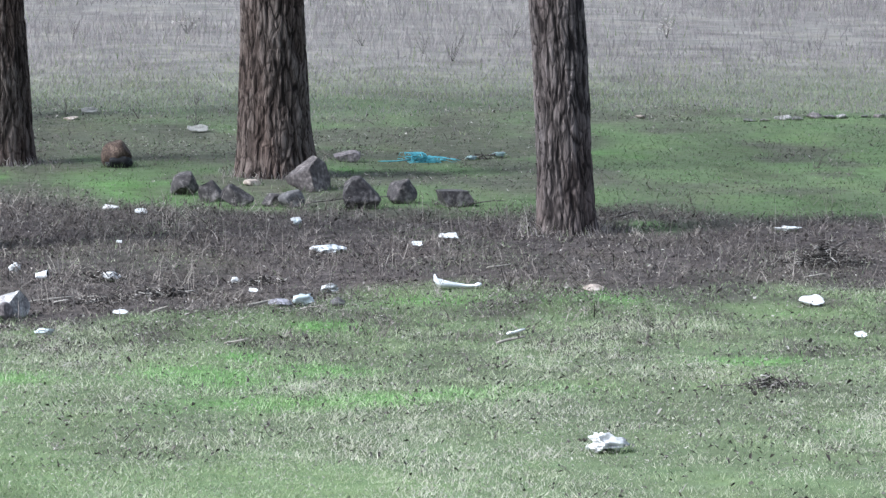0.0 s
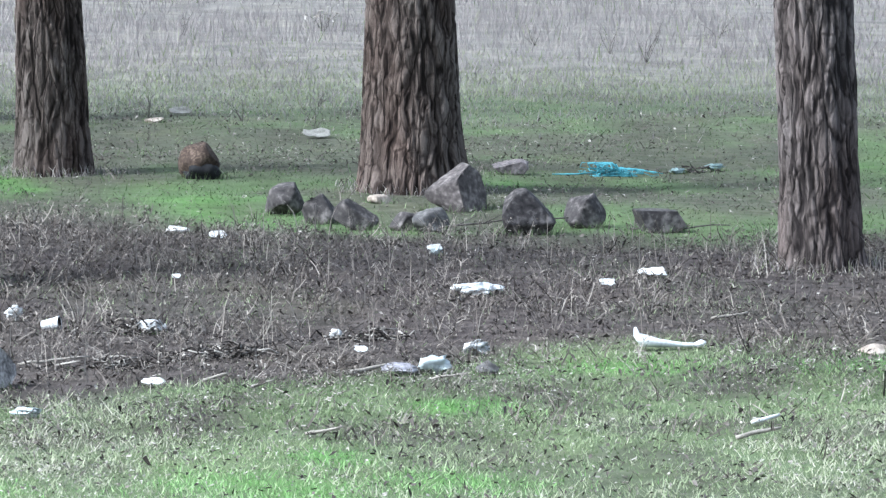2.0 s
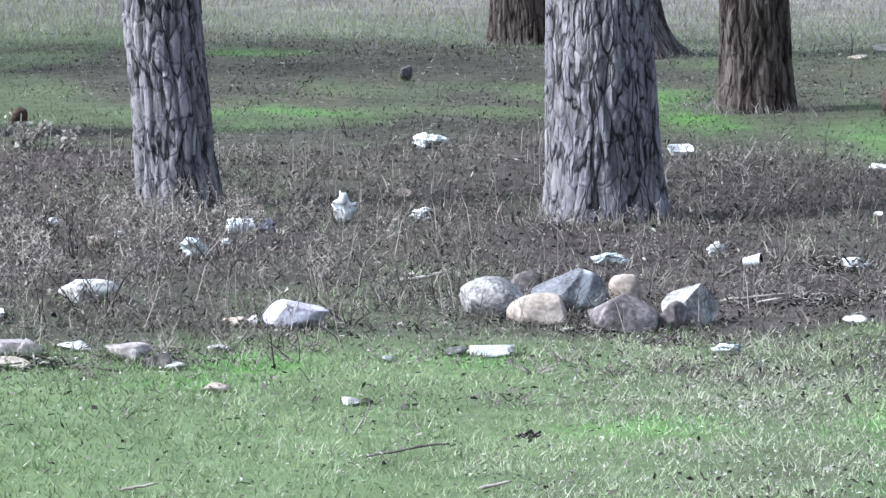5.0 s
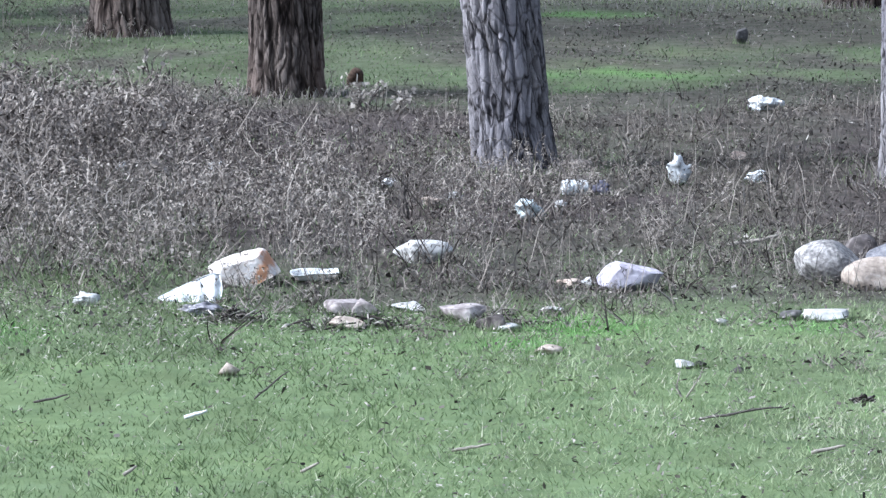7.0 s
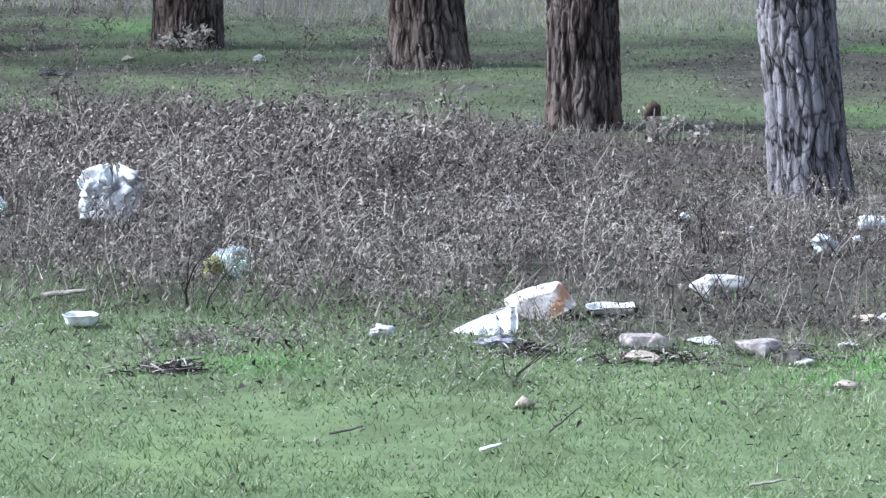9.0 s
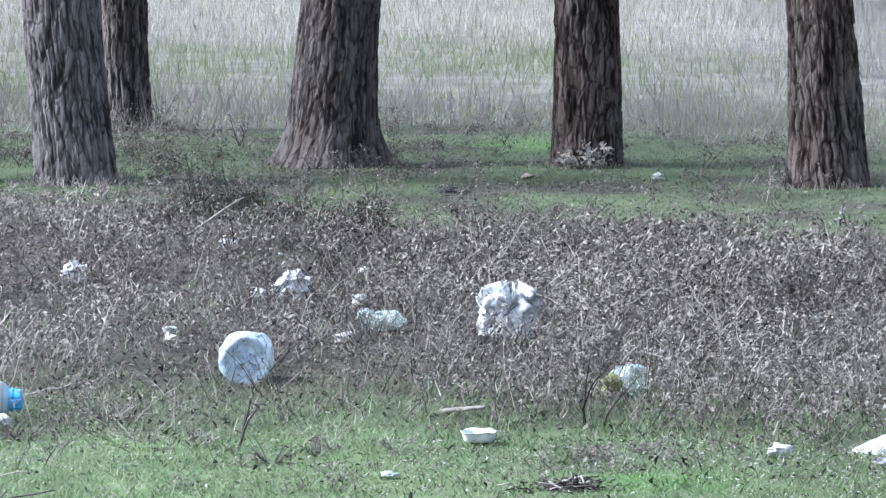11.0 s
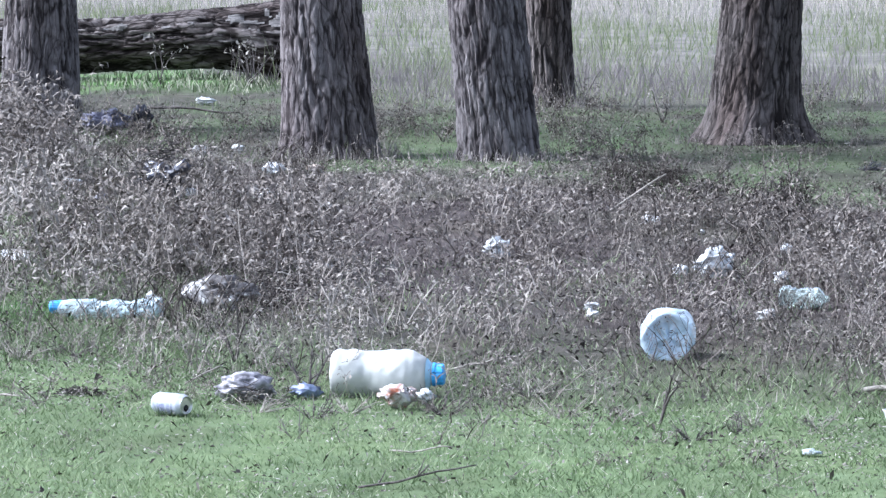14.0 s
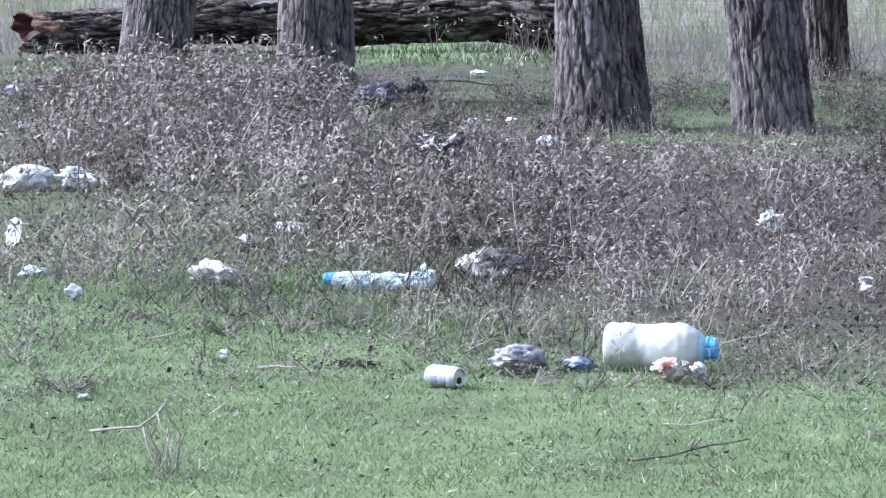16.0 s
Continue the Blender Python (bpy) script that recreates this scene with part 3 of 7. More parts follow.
def scatter(n, r0, r1, u0=-23.0, u1=26.0):
    u = np.radians(rng.uniform(u0, u1, n))
    r = np.sqrt(rng.uniform(r0 * r0, r1 * r1, n))
    return np.sin(u) * r, np.cos(u) * r


def blades(x, y, h, w, lean, tone, bent=True):
    """Grass blades as tapered strips: vertices, triangles and tones."""
    n = len(x)
    a, b = rng.uniform(0, 2 * np.pi, n), rng.uniform(0, 2 * np.pi, n)
    base = np.stack([x, y, ground_z(x, y) * smooth(120, 60, np.hypot(x, y)) - 0.004], 1)
    side = np.stack([np.cos(a), np.sin(a), np.zeros(n)], 1) * (w / 2)[:, None]
    way = np.stack([np.cos(b) * lean, np.sin(b) * lean, np.ones(n)], 1)
    tip = way * h[:, None]
    if bent:
        mid = way * np.array([0.45, 0.45, 0.62]) * h[:, None]
        tip = tip * np.array([1.25, 1.25, 1.0])
        verts = np.stack([base - side, base + side, base + mid + side * 0.75, base + mid - side * 0.75, base + tip], 1).reshape(-1, 3)
        k = np.arange(n)[:, None] * 5
        faces = np.concatenate([k + [0, 1, 2], k + [0, 2, 3], k + [3, 2, 4]])
        return verts, faces, np.repeat(tone, 5)
    verts = np.stack([base - side, base + side, base + tip], 1).reshape(-1, 3)
    k = np.arange(n)[:, None] * 3
    return verts, k + [0, 1, 2], np.repeat(tone, 3)


def stuff(name, chunks, mat, label, category):
    verts, faces, tones, k = [], [], [], 0
    for v, f, t in chunks:
        verts.append(v)
        faces.append(f + k)
        tones.append(t)
        k += len(v)
    ob = part(name, mesh_of(name, np.concatenate(verts), np.concatenate(faces), mat, False, tone=np.clip(np.concatenate(tones), 0, 1)))
    return tagged(ob, label, category, kind="stuff")


def build_lawn():
    chunks, lush_chunks = [], []
    # near lawn
    x, y = scatter(640000, 9.3, 20.5)
    lawn, strip, back, field, u, r = zones(x, y)
    clump = vnoise(x, y, 0.16, 31) * 0.5 + vnoise(x, y * 0.6, 0.7, 32) * 0.5
    keep = rng.random(len(x)) < lawn * np.clip(0.15 + 1.5 * clump, 0, 1) + strip * (0.05 - 0.03 * smooth(3, 6, u) + (0.22 - 0.14 * smooth(5, 8, u)) * smooth(0.5, 0.7, vnoise(x, y * 0.6, 0.5, 39)) * smooth(0, 4, u) + 0.35 * smooth(-13, -16, u) + 0.28 * smooth(3, -2, u) * smooth(2.0, 0.3, r - np.interp(u, BEARING, LAWN_END)))
    x, y, clump, lawn = x[keep], y[keep], clump[keep], lawn[keep]
    n = len(x)
    lush = smooth(0, 1, strip[keep]) * smooth(3, -1, u[keep])
    bright = smooth(0.45, 0.75, vnoise(x, y * 0.5, 1.6, 33))
    tone = 0.21 + (0.11 + 0.10 * smooth(13.6, 12.4, r[keep])) * smooth(-2, 4, u[keep]) - 0.02 + 0.30 * rng.random(n) + 0.26 * (bright - 0.15) + 0.50 * (clump - 0.5) + 0.22 * (vnoise(x, y * 0.6, 0.4, 30) - 0.5)
    tone = np.where(rng.random(n) < 0.10, rng.uniform(0.65, 1.0, n), tone)
    tone = np.maximum(tone + 0.10 * smooth(6, 9.5, u[keep]), 0.18)
    tuft = smooth(0.58, 0.82, vnoise(x, y, 0.075, 34))
    h = rng.uniform(0.007, 0.022, n) * (0.6 + 0.8 * clump) * (1 + 1.0 * lush) * (1 + 1.3 * tuft * rng.random(n))
    fresh = rng.random(n) < 0.9 * lushness(x, y)
    width, lean = rng.uniform(0.003, 0.006, n), rng.uniform(0.2, 1.6, n)
    for pick, out in ((~fresh, chunks), (fresh, lush_chunks)):
        out.append(blades(x[pick], y[pick], h[pick], width[pick], lean[pick], tone[pick], False))
    x, y = scatter(120000, 9.3, 18)
    keep = rng.random(len(x)) < 1.0 * spots(x, y, VIVID) * (0.5 + 0.6 * vnoise(x, y * 0.6, 0.25, 37))
    x, y = x[keep], y[keep]
    n = len(x)
    lush_chunks.append(blades(x, y, rng.uniform(0.008, 0.024, n), rng.uniform(0.003, 0.006, n), rng.uniform(0.2, 1.4, n), rng.uniform(0.45, 0.92, n), False))
    # ground behind the strip
    x, y = scatter(330000, 18, 35)
    lawn, strip, back, field, u, r = zones(x, y)
    brown = brownness(x, y)
    keep = rng.random(len(x)) < back * (0.95 - 0.62 * brown) + field * 0.25 * (r < 31)
    x, y, brown = x[keep], y[keep], brown[keep]
    n = len(x)
    tone = -0.25 - 0.05 * smooth(13, 17, u[keep]) - 0.06 * smooth(0, 3, u[keep]) * smooth(10, 7, u[keep]) + 0.34 * rng.random(n) + 0.14 * vnoise(x, y * 0.6, 1.1, 35) + 0.36 * vnoise(x, y * 0.7, 0.16, 36) - 0.12 * brown
    tone = np.where(rng.random(n) < 0.02, rng.uniform(0.6, 0.9, n), tone)
    fresh = rng.random(n) < np.maximum(0.8 * lushness(x, y), 0.22 * (1 - brown))
    h, width, lean = rng.uniform(0.006, 0.018, n), rng.uniform(0.005, 0.009, n), rng.uniform(0.3, 1.8, n)
    for pick, out, more in ((~fresh, chunks, 0), (fresh, lush_chunks, -0.02)):
        out.append(blades(x[pick], y[pick], h[pick], width[pick], lean[pick], tone[pick] + more, False))
    x, y = scatter(26000, 20, 33)
    lawn, strip, back, field, u, r = zones(x, y)
    keep = rng.random(len(x)) < back * smooth(0.52, 0.72, vnoise(x, y, 0.28, 44)) * 0.7
    x, y = x[keep], y[keep]
    n = len(x)
    chunks.append(blades(x, y, rng.uniform(0.015, 0.06, n), rng.uniform(0.004, 0.008, n), rng.uniform(0.2, 1.2, n), 0.05 + 0.6 * rng.random(n), False))
    stuff("lush_grass", lush_chunks, LUSH, "patches of fresh bright green grass and moss", "grass")
    stuff("grass", chunks, LAWN, "short patchy green grass with yellowed blades", "grass")


def grass_by_log():
    """Longer fresh grass in the hollow under the fallen trunk; most blades are toned dark for the shade there."""
    x, y = rng.uniform(-10.4, -7.2, 6000), rng.uniform(32.3, 35.6, 6000)
    keep = rng.random(6000) < np.exp(-((x + 8.45) / 0.8) ** 4 - ((y - 33.9) / 1.1) ** 4) * (0.35 + 0.65 * vnoise(x, y, 0.3, 71))
    x, y = x[keep], y[keep]
    n = len(x)
    stuff("long_grass", [blades(x, y, rng.uniform(0.02, 0.08, n), rng.uniform(0.006, 0.011, n), rng.uniform(0.1, 0.9, n), np.where(rng.random(n) < 0.35, 0.95, 0.05 + 0.35 * rng.random(n)))], LAWN, "fresh green grass under the fallen trunk", "grass")


def build_field():
    chunks = []
    x, y = scatter(520000, 24, 72, -24, 27)
    lawn, strip, back, field, u, r = zones(x, y)
    thick = vnoise(x, y * 0.5, 1.1, 41)
    edge = np.interp(u, FIELD_BEARING, FIELD_START)
    low = smooth(7.5, 2.0, r - edge)
    keep = rng.random(len(x)) < field * (0.35 + 0.75 * thick)
    x, y, r, thick, low, u = x[keep], y[keep], r[keep], thick[keep], low[keep], u[keep]
    n = len(x)
    tuft = smooth(0.45, 0.8, vnoise(x, y, 0.45, 43))
    h = rng.uniform(0.03, 0.17, n) * (1 - 0.2 * smooth(-2, 4, u)) * (0.5 + 0.5 * thick + 0.8 * tuft) * (1 - 0.5 * low * smooth(-4, -1, u)) * (1 + 0.35 * smooth(-1, -4, u) * smooth(5, 1, r - np.interp(u, FIELD_BEARING, FIELD_START)))
    band = vnoise(x * 0.35, y * 0.35, 1.5, 42)
    left = smooth(2, -5, u)
    tone = 0.31 - 0.04 * left + (0.17 + 0.25 * left) * rng.random(n) + 0.30 * (band - 0.5) + 0.10 * tuft + 0.10 * smooth(34, 46, r) - 0.02 * left
    west, d = smooth(-1, -4, u), r - np.interp(u, FIELD_BEARING, FIELD_START)
    tone = tone * (1 - west) + west * (0.27 + 0.24 * rng.random(n) + 0.20 * (band - 0.5) + 0.55 * smooth(7.5, 14, d))
    low = low * (1 - west) + west * 2.2 * smooth(2.5, 6.0, d) * smooth(14, 9, d)
    tone = np.where(rng.random(n) < 0.05 + 0.15 * low + (0.17 + 0.15 * low) * left + 0.65 * spots(x, y, YELLOWISH) * left, rng.uniform(0.0, 0.2, n), tone)
    chunks.append(blades(x, y, h, rng.uniform(0.0035, 0.009, n) * (r / 34), rng.uniform(0.05, 0.65, n), tone, False))
    x, y = scatter(170000, 26, 38, -24, 27)
    lawn, strip, back, field, u, r = zones(x, y)
    keep = rng.random(len(x)) < (field * smooth(38, 30, r) + 0.02 * back)
    x, y, u = x[keep], y[keep], u[keep]
    n = len(x)
    short = 1 - 0.5 * smooth(-2, 4, u)
    tone = np.where(rng.random(n) < 0.55, rng.uniform(0.08, 0.2, n), rng.uniform(0.36, 0.68, n))
    chunks.append(blades(x, y, short * rng.uniform(0.03, 0.10, n), rng.uniform(0.006, 0.011, n), rng.uniform(0.1, 1.0, n), tone, False))
    stuff("dry_grass", chunks, FIELD, "tall pale dry grass with some green blades", "grass")


def weed_template(r, size, leafy, spread, leaf=1.0):
    """One dead weed: crooked stems, arching side twigs and small curled dry leaves."""
    verts, faces, tones = [], [], []

    def strip_of(points, w, tone):
        k, spin = len(verts), r.uniform(0, 6.28)
        for q, p in enumerate(points):
            o = np.array([math.cos(spin), math.sin(spin) * 0.6, 0.25]) * w * (1 - 0.6 * q / (len(points) - 1))
            verts.extend([p - o, p + o])
            tones.extend([tone] * 2)
        for q in range(len(points) - 1):
            a = k + q * 2
            faces.extend([(a, a + 1, a + 3), (a, a + 3, a + 2)])

    for stem in range(int(r.integers(2, 5))):
        spin = r.uniform(0, 6.28)
        p = np.array([r.uniform(-0.03, 0.03), r.uniform(-0.03, 0.03), -0.02])
        d = np.array([math.cos(spin) * spread, math.sin(spin) * spread, 1.0])
        points, high = [p], size * r.uniform(0.55, 1.1)
        for q in range(3):
            d = d + r.normal(0, 0.30, 3) * [1, 1, 0.3]
            p = p + d / np.linalg.norm(d) * high / 3
            points.append(p)
        strip_of(points, r.uniform(0.0024, 0.0044), r.uniform(0.1, 0.75))
        for tw in range(int(r.integers(5, 9)) if leafy > 2 else int(r.integers(2, 5))):
            f = (0.15 + 0.85 * r.random() ** 0.8) * 3
            i = min(int(f), 2)
            a = points[i] + (points[i + 1] - points[i]) * (f - i)
            spin = r.uniform(0, 6.28)
            d = np.array([math.cos(spin), math.sin(spin), r.uniform(0.2, 1.3)])
            d /= np.linalg.norm(d)
            ln = size * r.uniform(0.12, 0.36)
            b = a + d * ln * 0.5
            d2 = d + r.normal(0, 0.4, 3) + [0, 0, -0.35]
            c = b + d2 / np.linalg.norm(d2) * ln * 0.5
            strip_of([a, b, c], r.uniform(0.0017, 0.0030), r.uniform(0.1, 0.8))
            shade = r.uniform(0.25, 0.75)
            for lf in range(int(r.integers(1, 2 + leafy))):
                o = b + (c - b) * r.uniform(0.0, 1.15) + r.normal(0, 0.004, 3)
                spin = r.uniform(0, 6.28)
                d = d2 + r.normal(0, 0.9, 3) + [0, 0, -0.3]
                d /= np.linalg.norm(d)
                e = 0.5 * d + r.normal(0, 0.8, 3) + [0, 0, -0.8]
                e /= np.linalg.norm(e)
                s, w = leaf * r.uniform(0.008, 0.017), leaf * r.uniform(0.0028, 0.0054)
                o2, k = np.array([math.cos(spin), math.sin(spin), 0.5]) * w, len(verts)
                verts.extend([o, o + d * s - o2, o + d * s + o2, o + d * s + e * s])
                tones.extend([shade + r.uniform(-0.2, 0.25) if r.random() < 0.75 else r.uniform(0.0, 0.25)] * 4)
                faces.extend([(k, k + 1, k + 2), (k + 1, k + 3, k + 2)])
    return np.array(verts), np.array(faces), np.array(tones)


def place_all(templates, x, y, scale, tone_shift):
    chunks = []
    pick = rng.integers(0, len(templates), len(x))
    for q, (v, f, t) in enumerate(templates):
        i = np.where(pick == q)[0]
        if not len(i):
            continue
        a = rng.uniform(0, 6.283, len(i))
        c, s = np.cos(a)[:, None], np.sin(a)[:, None]
        k = scale[i][:, None]
        vx = (v[None, :, 0] * c - v[None, :, 1] * s) * k + x[i][:, None]
        vy = (v[None, :, 0] * s + v[None, :, 1] * c) * k + y[i][:, None]
        vz = v[None, :, 2] * k + ground_z(x[i], y[i])[:, None]
        verts = np.stack([vx, vy, vz], 2).reshape(-1, 3)
        faces = (f[None] + (np.arange(len(i)) * len(v))[:, None, None]).reshape(-1, 3)
        chunks.append((verts, faces, (t[None] + tone_shift[i][:, None]).ravel()))
    return chunks


LYING = [(-4.38, 17.92, 0.36), (-6.52, 23.69, 0.10), (-5.82, 23.26, 0.10), (-6.68, 26.88, 0.10), (-6.97, 26.73, 0.08), (-4.73, 17.63, 0.44), (-5.36, 17.66, 0.2), (-1.82, 18.16, 0.24), (-2.26, 18.12, 0.2), (-2.54, 16.68, 0.2), (-7.0, 26.3, 0.45), (-1.26, 16.3, 0.15), (-5.82, 24.99, 0.20), (-5.62, 25.1, 0.15), (-5.44, 23.04, 0.24), (-5.04, 22.69, 0.09), (-7.09, 23.57, 0.12), (-6.11, 23.74, 0.36), (-5.70, 19.23, 0.10), (-5.71, 19.87, 0.13), (-3.83, 20.45, 0.13), (-3.42, 21.95, 0.12), (-2.79, 19.48, 0.2), (-2.66, 20.67, 0.08), (-4.45, 18.08, 0.30), (-2.92, 19.47, 0.08), (-2.49, 19.22, 0.07), (-0.38, 19.09, 0.09), (-0.74, 19.06, 0.07), (0.26, 18.45, 0.07), (0.40, 17.68, 0.09), (0.33, 15.78, 0.2), (0.72, 17.18, 0.12), (-7.57, 28.45, 0.42), (-5.65, 21.6, 0.2)]


def screened(x, y):
    """How far a weed here would hide what lies behind it."""
    out = np.zeros(np.shape(x))
    for px, py, w in LYING:
        r = math.hypot(px, py)
        ahead, aside = (x * px + y * py) / r, np.abs(x * py - y * px) / r
        out = np.maximum(out, smooth(w * 0.6 + 0.09, w * 0.6, aside) * smooth(-1.8, -1.2, ahead - r) * smooth(0.12, 0.0, ahead - r))
    return out


def build_weeds():
    r = np.random.default_rng(3)
    thick = [weed_template(r, 0.31, 3, 0.5, 1.3) for k in range(18)]
    fine = [weed_template(r, 0.31, 4, 0.5, 1.02) for k in range(18)]
    thin = [weed_template(r, 0.13, 2, 0.9, 0.55) for k in range(14)]
    x, y = scatter(34500, 14, 31, -23, 8)
    lawn, strip, back, field, u, rr = zones(x, y)
    dense = smooth(5.5, 0.5, u + 3 * (vnoise(x, y, 1.2, 51) - 0.5))
    gap = vnoise(x, y * 0.5, 1.1, 52) * 0.6 + vnoise(x, y, 0.35, 53) * 0.4
    keep = rng.random(len(x)) < strip * dense * np.clip(2.6 * (gap - 0.24), 0.06, 1) * (0.37 - 0.13 * smooth(-13.5, -16, u)) * (1 - 0.95 * np.minimum(1, 1.6 * spots(x, y, CLEARED)))
    x, y, u, rr, gap = x[keep], y[keep], u[keep], rr[keep], gap[keep]
    edge = smooth(0.0, 1.6, rr - np.interp(u, BEARING, LAWN_END))
    size = (0.74 + 0.26 * edge) * rng.uniform(0.6, 1.15, len(x)) * (0.75 + 0.5 * gap) * (1 - 0.35 * smooth(-3, 3, u)) * (0.45 + 0.55 * smooth(0.2, 3.2, np.interp(u, BACK_BEARING, BACK_START) - rr)) * (1 + 0.10 * smooth(-9, -14, u) + 0.3 * spots(x, y, HUMP))
    size = size * (1 - 0.55 * screened(x, y))
    shade = 0.36 * (vnoise(x, y, 0.9, 54) - 0.5) + rng.uniform(-0.15, 0.15, len(x)) + 0.14 - 0.13 * smooth(17.5, 20.5, rr) * smooth(-9, -6, u) + 0.16 * smooth(-8, -14, u)
    chunks = []
    for pick, kind in ((rr < 19.0, fine), (rr >= 19.0, thick)):
        chunks += place_all(kind, x[pick], y[pick], size[pick], shade[pick])
    tall = [weed_template(r, 0.52, 3, 0.5, 1.6) for k in range(10)]
    x, y = scatter(11000, 17, 26, -20, -8)
    keep = rng.random(len(x)) < 0.5 * smooth(0.3, 0.9, spots(x, y, HUMP)) * (1 - 0.95 * np.minimum(1, 1.6 * spots(x, y, CLEARED))) * (1 - 0.85 * screened(x, y))
    x, y = x[keep], y[keep]
    chunks += place_all(tall, x, y, rng.uniform(0.55, 1.0, len(x)), rng.uniform(-0.05, 0.25, len(x)))
    x, y = scatter(9000, 22, 28, -20, -12)
    keep = rng.random(len(x)) < (1 - screened(x, y)) * 0.6 * smooth(0.25, 0.8, spots(x, y, THICKET))
    x, y = x[keep], y[keep]
    chunks += place_all(tall, x, y, rng.uniform(0.7, 1.2, len(x)), rng.uniform(0.10, 0.32, len(x)))
    # single bare stems that stand before the litter
    bare = [weed_template(r, 0.30, 1, 0.5, 0.8) for k in range(8)]
    bx, by = [], []
    for px, py, w in LYING:
        d = math.hypot(px, py)
        n = int(7 + 55 * w)
        ahead, aside = rng.uniform(0.06, 0.9, n), rng.uniform(-0.75, 0.75, n) * (w + 0.05)
        bx.append(px - ahead * px / d + aside * py / d)
        by.append(py - ahead * py / d - aside * px / d)
    x, y = np.concatenate(bx), np.concatenate(by)
    chunks += place_all(bare, x, y, rng.uniform(0.45, 1.0, len(x)), rng.uniform(-0.35, 0.1, len(x)))
    # dark matted ridge behind the weeds, and thin weeds in the green beyond
    x, y = scatter(60000, 18, 29, -22, -4)
    ridge = smooth(0.35, 0.8, spots(x, y, RIDGE) * (0.3 + 1.3 * vnoise(x, y, 0.22, 57)))
    keep = rng.random(len(x)) < 0.9 * ridge
    x, y = x[keep], y[keep]
    chunks += place_all(thick, x, y, rng.uniform(0.18, 0.52, len(x)), rng.uniform(-0.75, -0.35, len(x)))
    x, y = scatter(9000, 22, 32, -22, -2)
    lawn, strip, back, field, u, rr = zones(x, y)
    keep = rng.random(len(x)) < 0.28 * back * smooth(0.30, 0.6, vnoise(x, y, 0.9, 58)) * smooth(-4, -10, u) + 0.03 * back
    x, y = x[keep], y[keep]
    chunks += place_all(thick, x, y, rng.uniform(0.3, 0.75, len(x)), rng.uniform(-0.25, 0.15, len(x)))
    stuff("dead_weeds", chunks, WEED, "dense leafless grey-brown dead weeds", "weeds")
    x, y = scatter(14000, 13.5, 24, -20, 26)
    lawn, strip, back, field, u, rr = zones(x, y)
    clot = smooth(0.35, 0.7, vnoise(x, y * 0.6, 0.8, 55) * 0.6 + vnoise(x, y, 0.25, 56) * 0.4)
    keep = rng.random(len(x)) < (strip * (0.25 + 0.75 * clot) * np.interp(u, [3, 9, 13, 20], [1.0, 0.9, 0.6, 0.4]) + back * 0.02) * smooth(-2, 4, u) + strip * 0.1 + lawn * 0.30 * smooth(0.55, 0.85, clot) * smooth(13.0, 14.6, rr)
    x, y = x[keep], y[keep]
    chunks = place_all(thin, x, y, rng.uniform(0.35, 1.15, len(x)) ** 1.3, rng.uniform(-0.22, 0.24, len(x)))
    flat = [weed_template(r, 0.11, 2, 1.9, 0.6) for k in range(16)]
    x, y = scatter(17000, 10.5, 19, -22, 26)
    lawn, strip, back, field, u, rr = zones(x, y)
    edge = np.interp(u, BEARING, LAWN_END) - rr
    clot = smooth(0.42, 0.68, vnoise(x, y * 0.5, 0.55, 59) * 0.55 + vnoise(x, y, 0.16, 60) * 0.45)
    keep = rng.random(len(x)) < lawn * clot * (0.75 * smooth(1.5, 0.1, edge) + 0.10 * smooth(3.5, 1.0, edge)) * smooth(11, 5, u) + 0.25 * lawn * clot * smooth(1.6, 0.2, edge) * smooth(5, 11, u) + 0.8 * spots(x, y, TANGLE) * smooth(0.3, 0.6, clot + 0.25) + 0.03 * lawn * clot * smooth(2, 8, u) + 0.3 * spots(x, y, WORN) * clot
    x, y = x[keep], y[keep]
    chunks += place_all(flat, x, y, rng.uniform(0.4, 1.1, len(x)), rng.uniform(-0.2, 0.3, len(x)))
    x, y = scatter(90000, 13.5, 26, -22, 26)
    lawn, strip, back, field, u, rr = zones(x, y)
    clot = smooth(0.3, 0.7, vnoise(x, y * 0.6, 0.8, 55) * 0.6 + vnoise(x, y, 0.25, 56) * 0.4)
    keep = rng.random(len(x)) < strip * (0.35 + 0.65 * clot) + lawn * 0.10 * clot * smooth(13.5, 15, rr) + back * 0.05
    x, y, clot = x[keep], y[keep], clot[keep]
    n = len(x)
    chunks.append(blades(x, y, rng.uniform(0.012, 0.06, n) * (0.6 + 0.6 * clot), rng.uniform(0.002, 0.005, n), rng.uniform(0.3, 2.2, n), 0.08 + (0.80 - 0.22 * smooth(1, 5, np.degrees(np.arctan2(x, y)))) * rng.beta(1.5, 2.2, n), False))
    x, y = scatter(5200, 14.5, 24, -6, 26)
    lawn, strip, back, field, u, rr = zones(x, y)
    keep = rng.random(len(x)) < strip * np.interp(u, [-6, 0, 3, 10, 20], [0.1, 0.4, 1.0, 0.7, 0.35])
    x, y = x[keep], y[keep]
    n = len(x)
    chunks.append(blades(x, y, rng.uniform(0.06, 0.20, n), rng.uniform(0.002, 0.004, n), rng.uniform(0.0, 0.6, n), rng.uniform(0.25, 0.95, n)))
    stuff("dry_stalks", chunks, WEED, "sparse thin dry stalks on bare soil", "weeds")


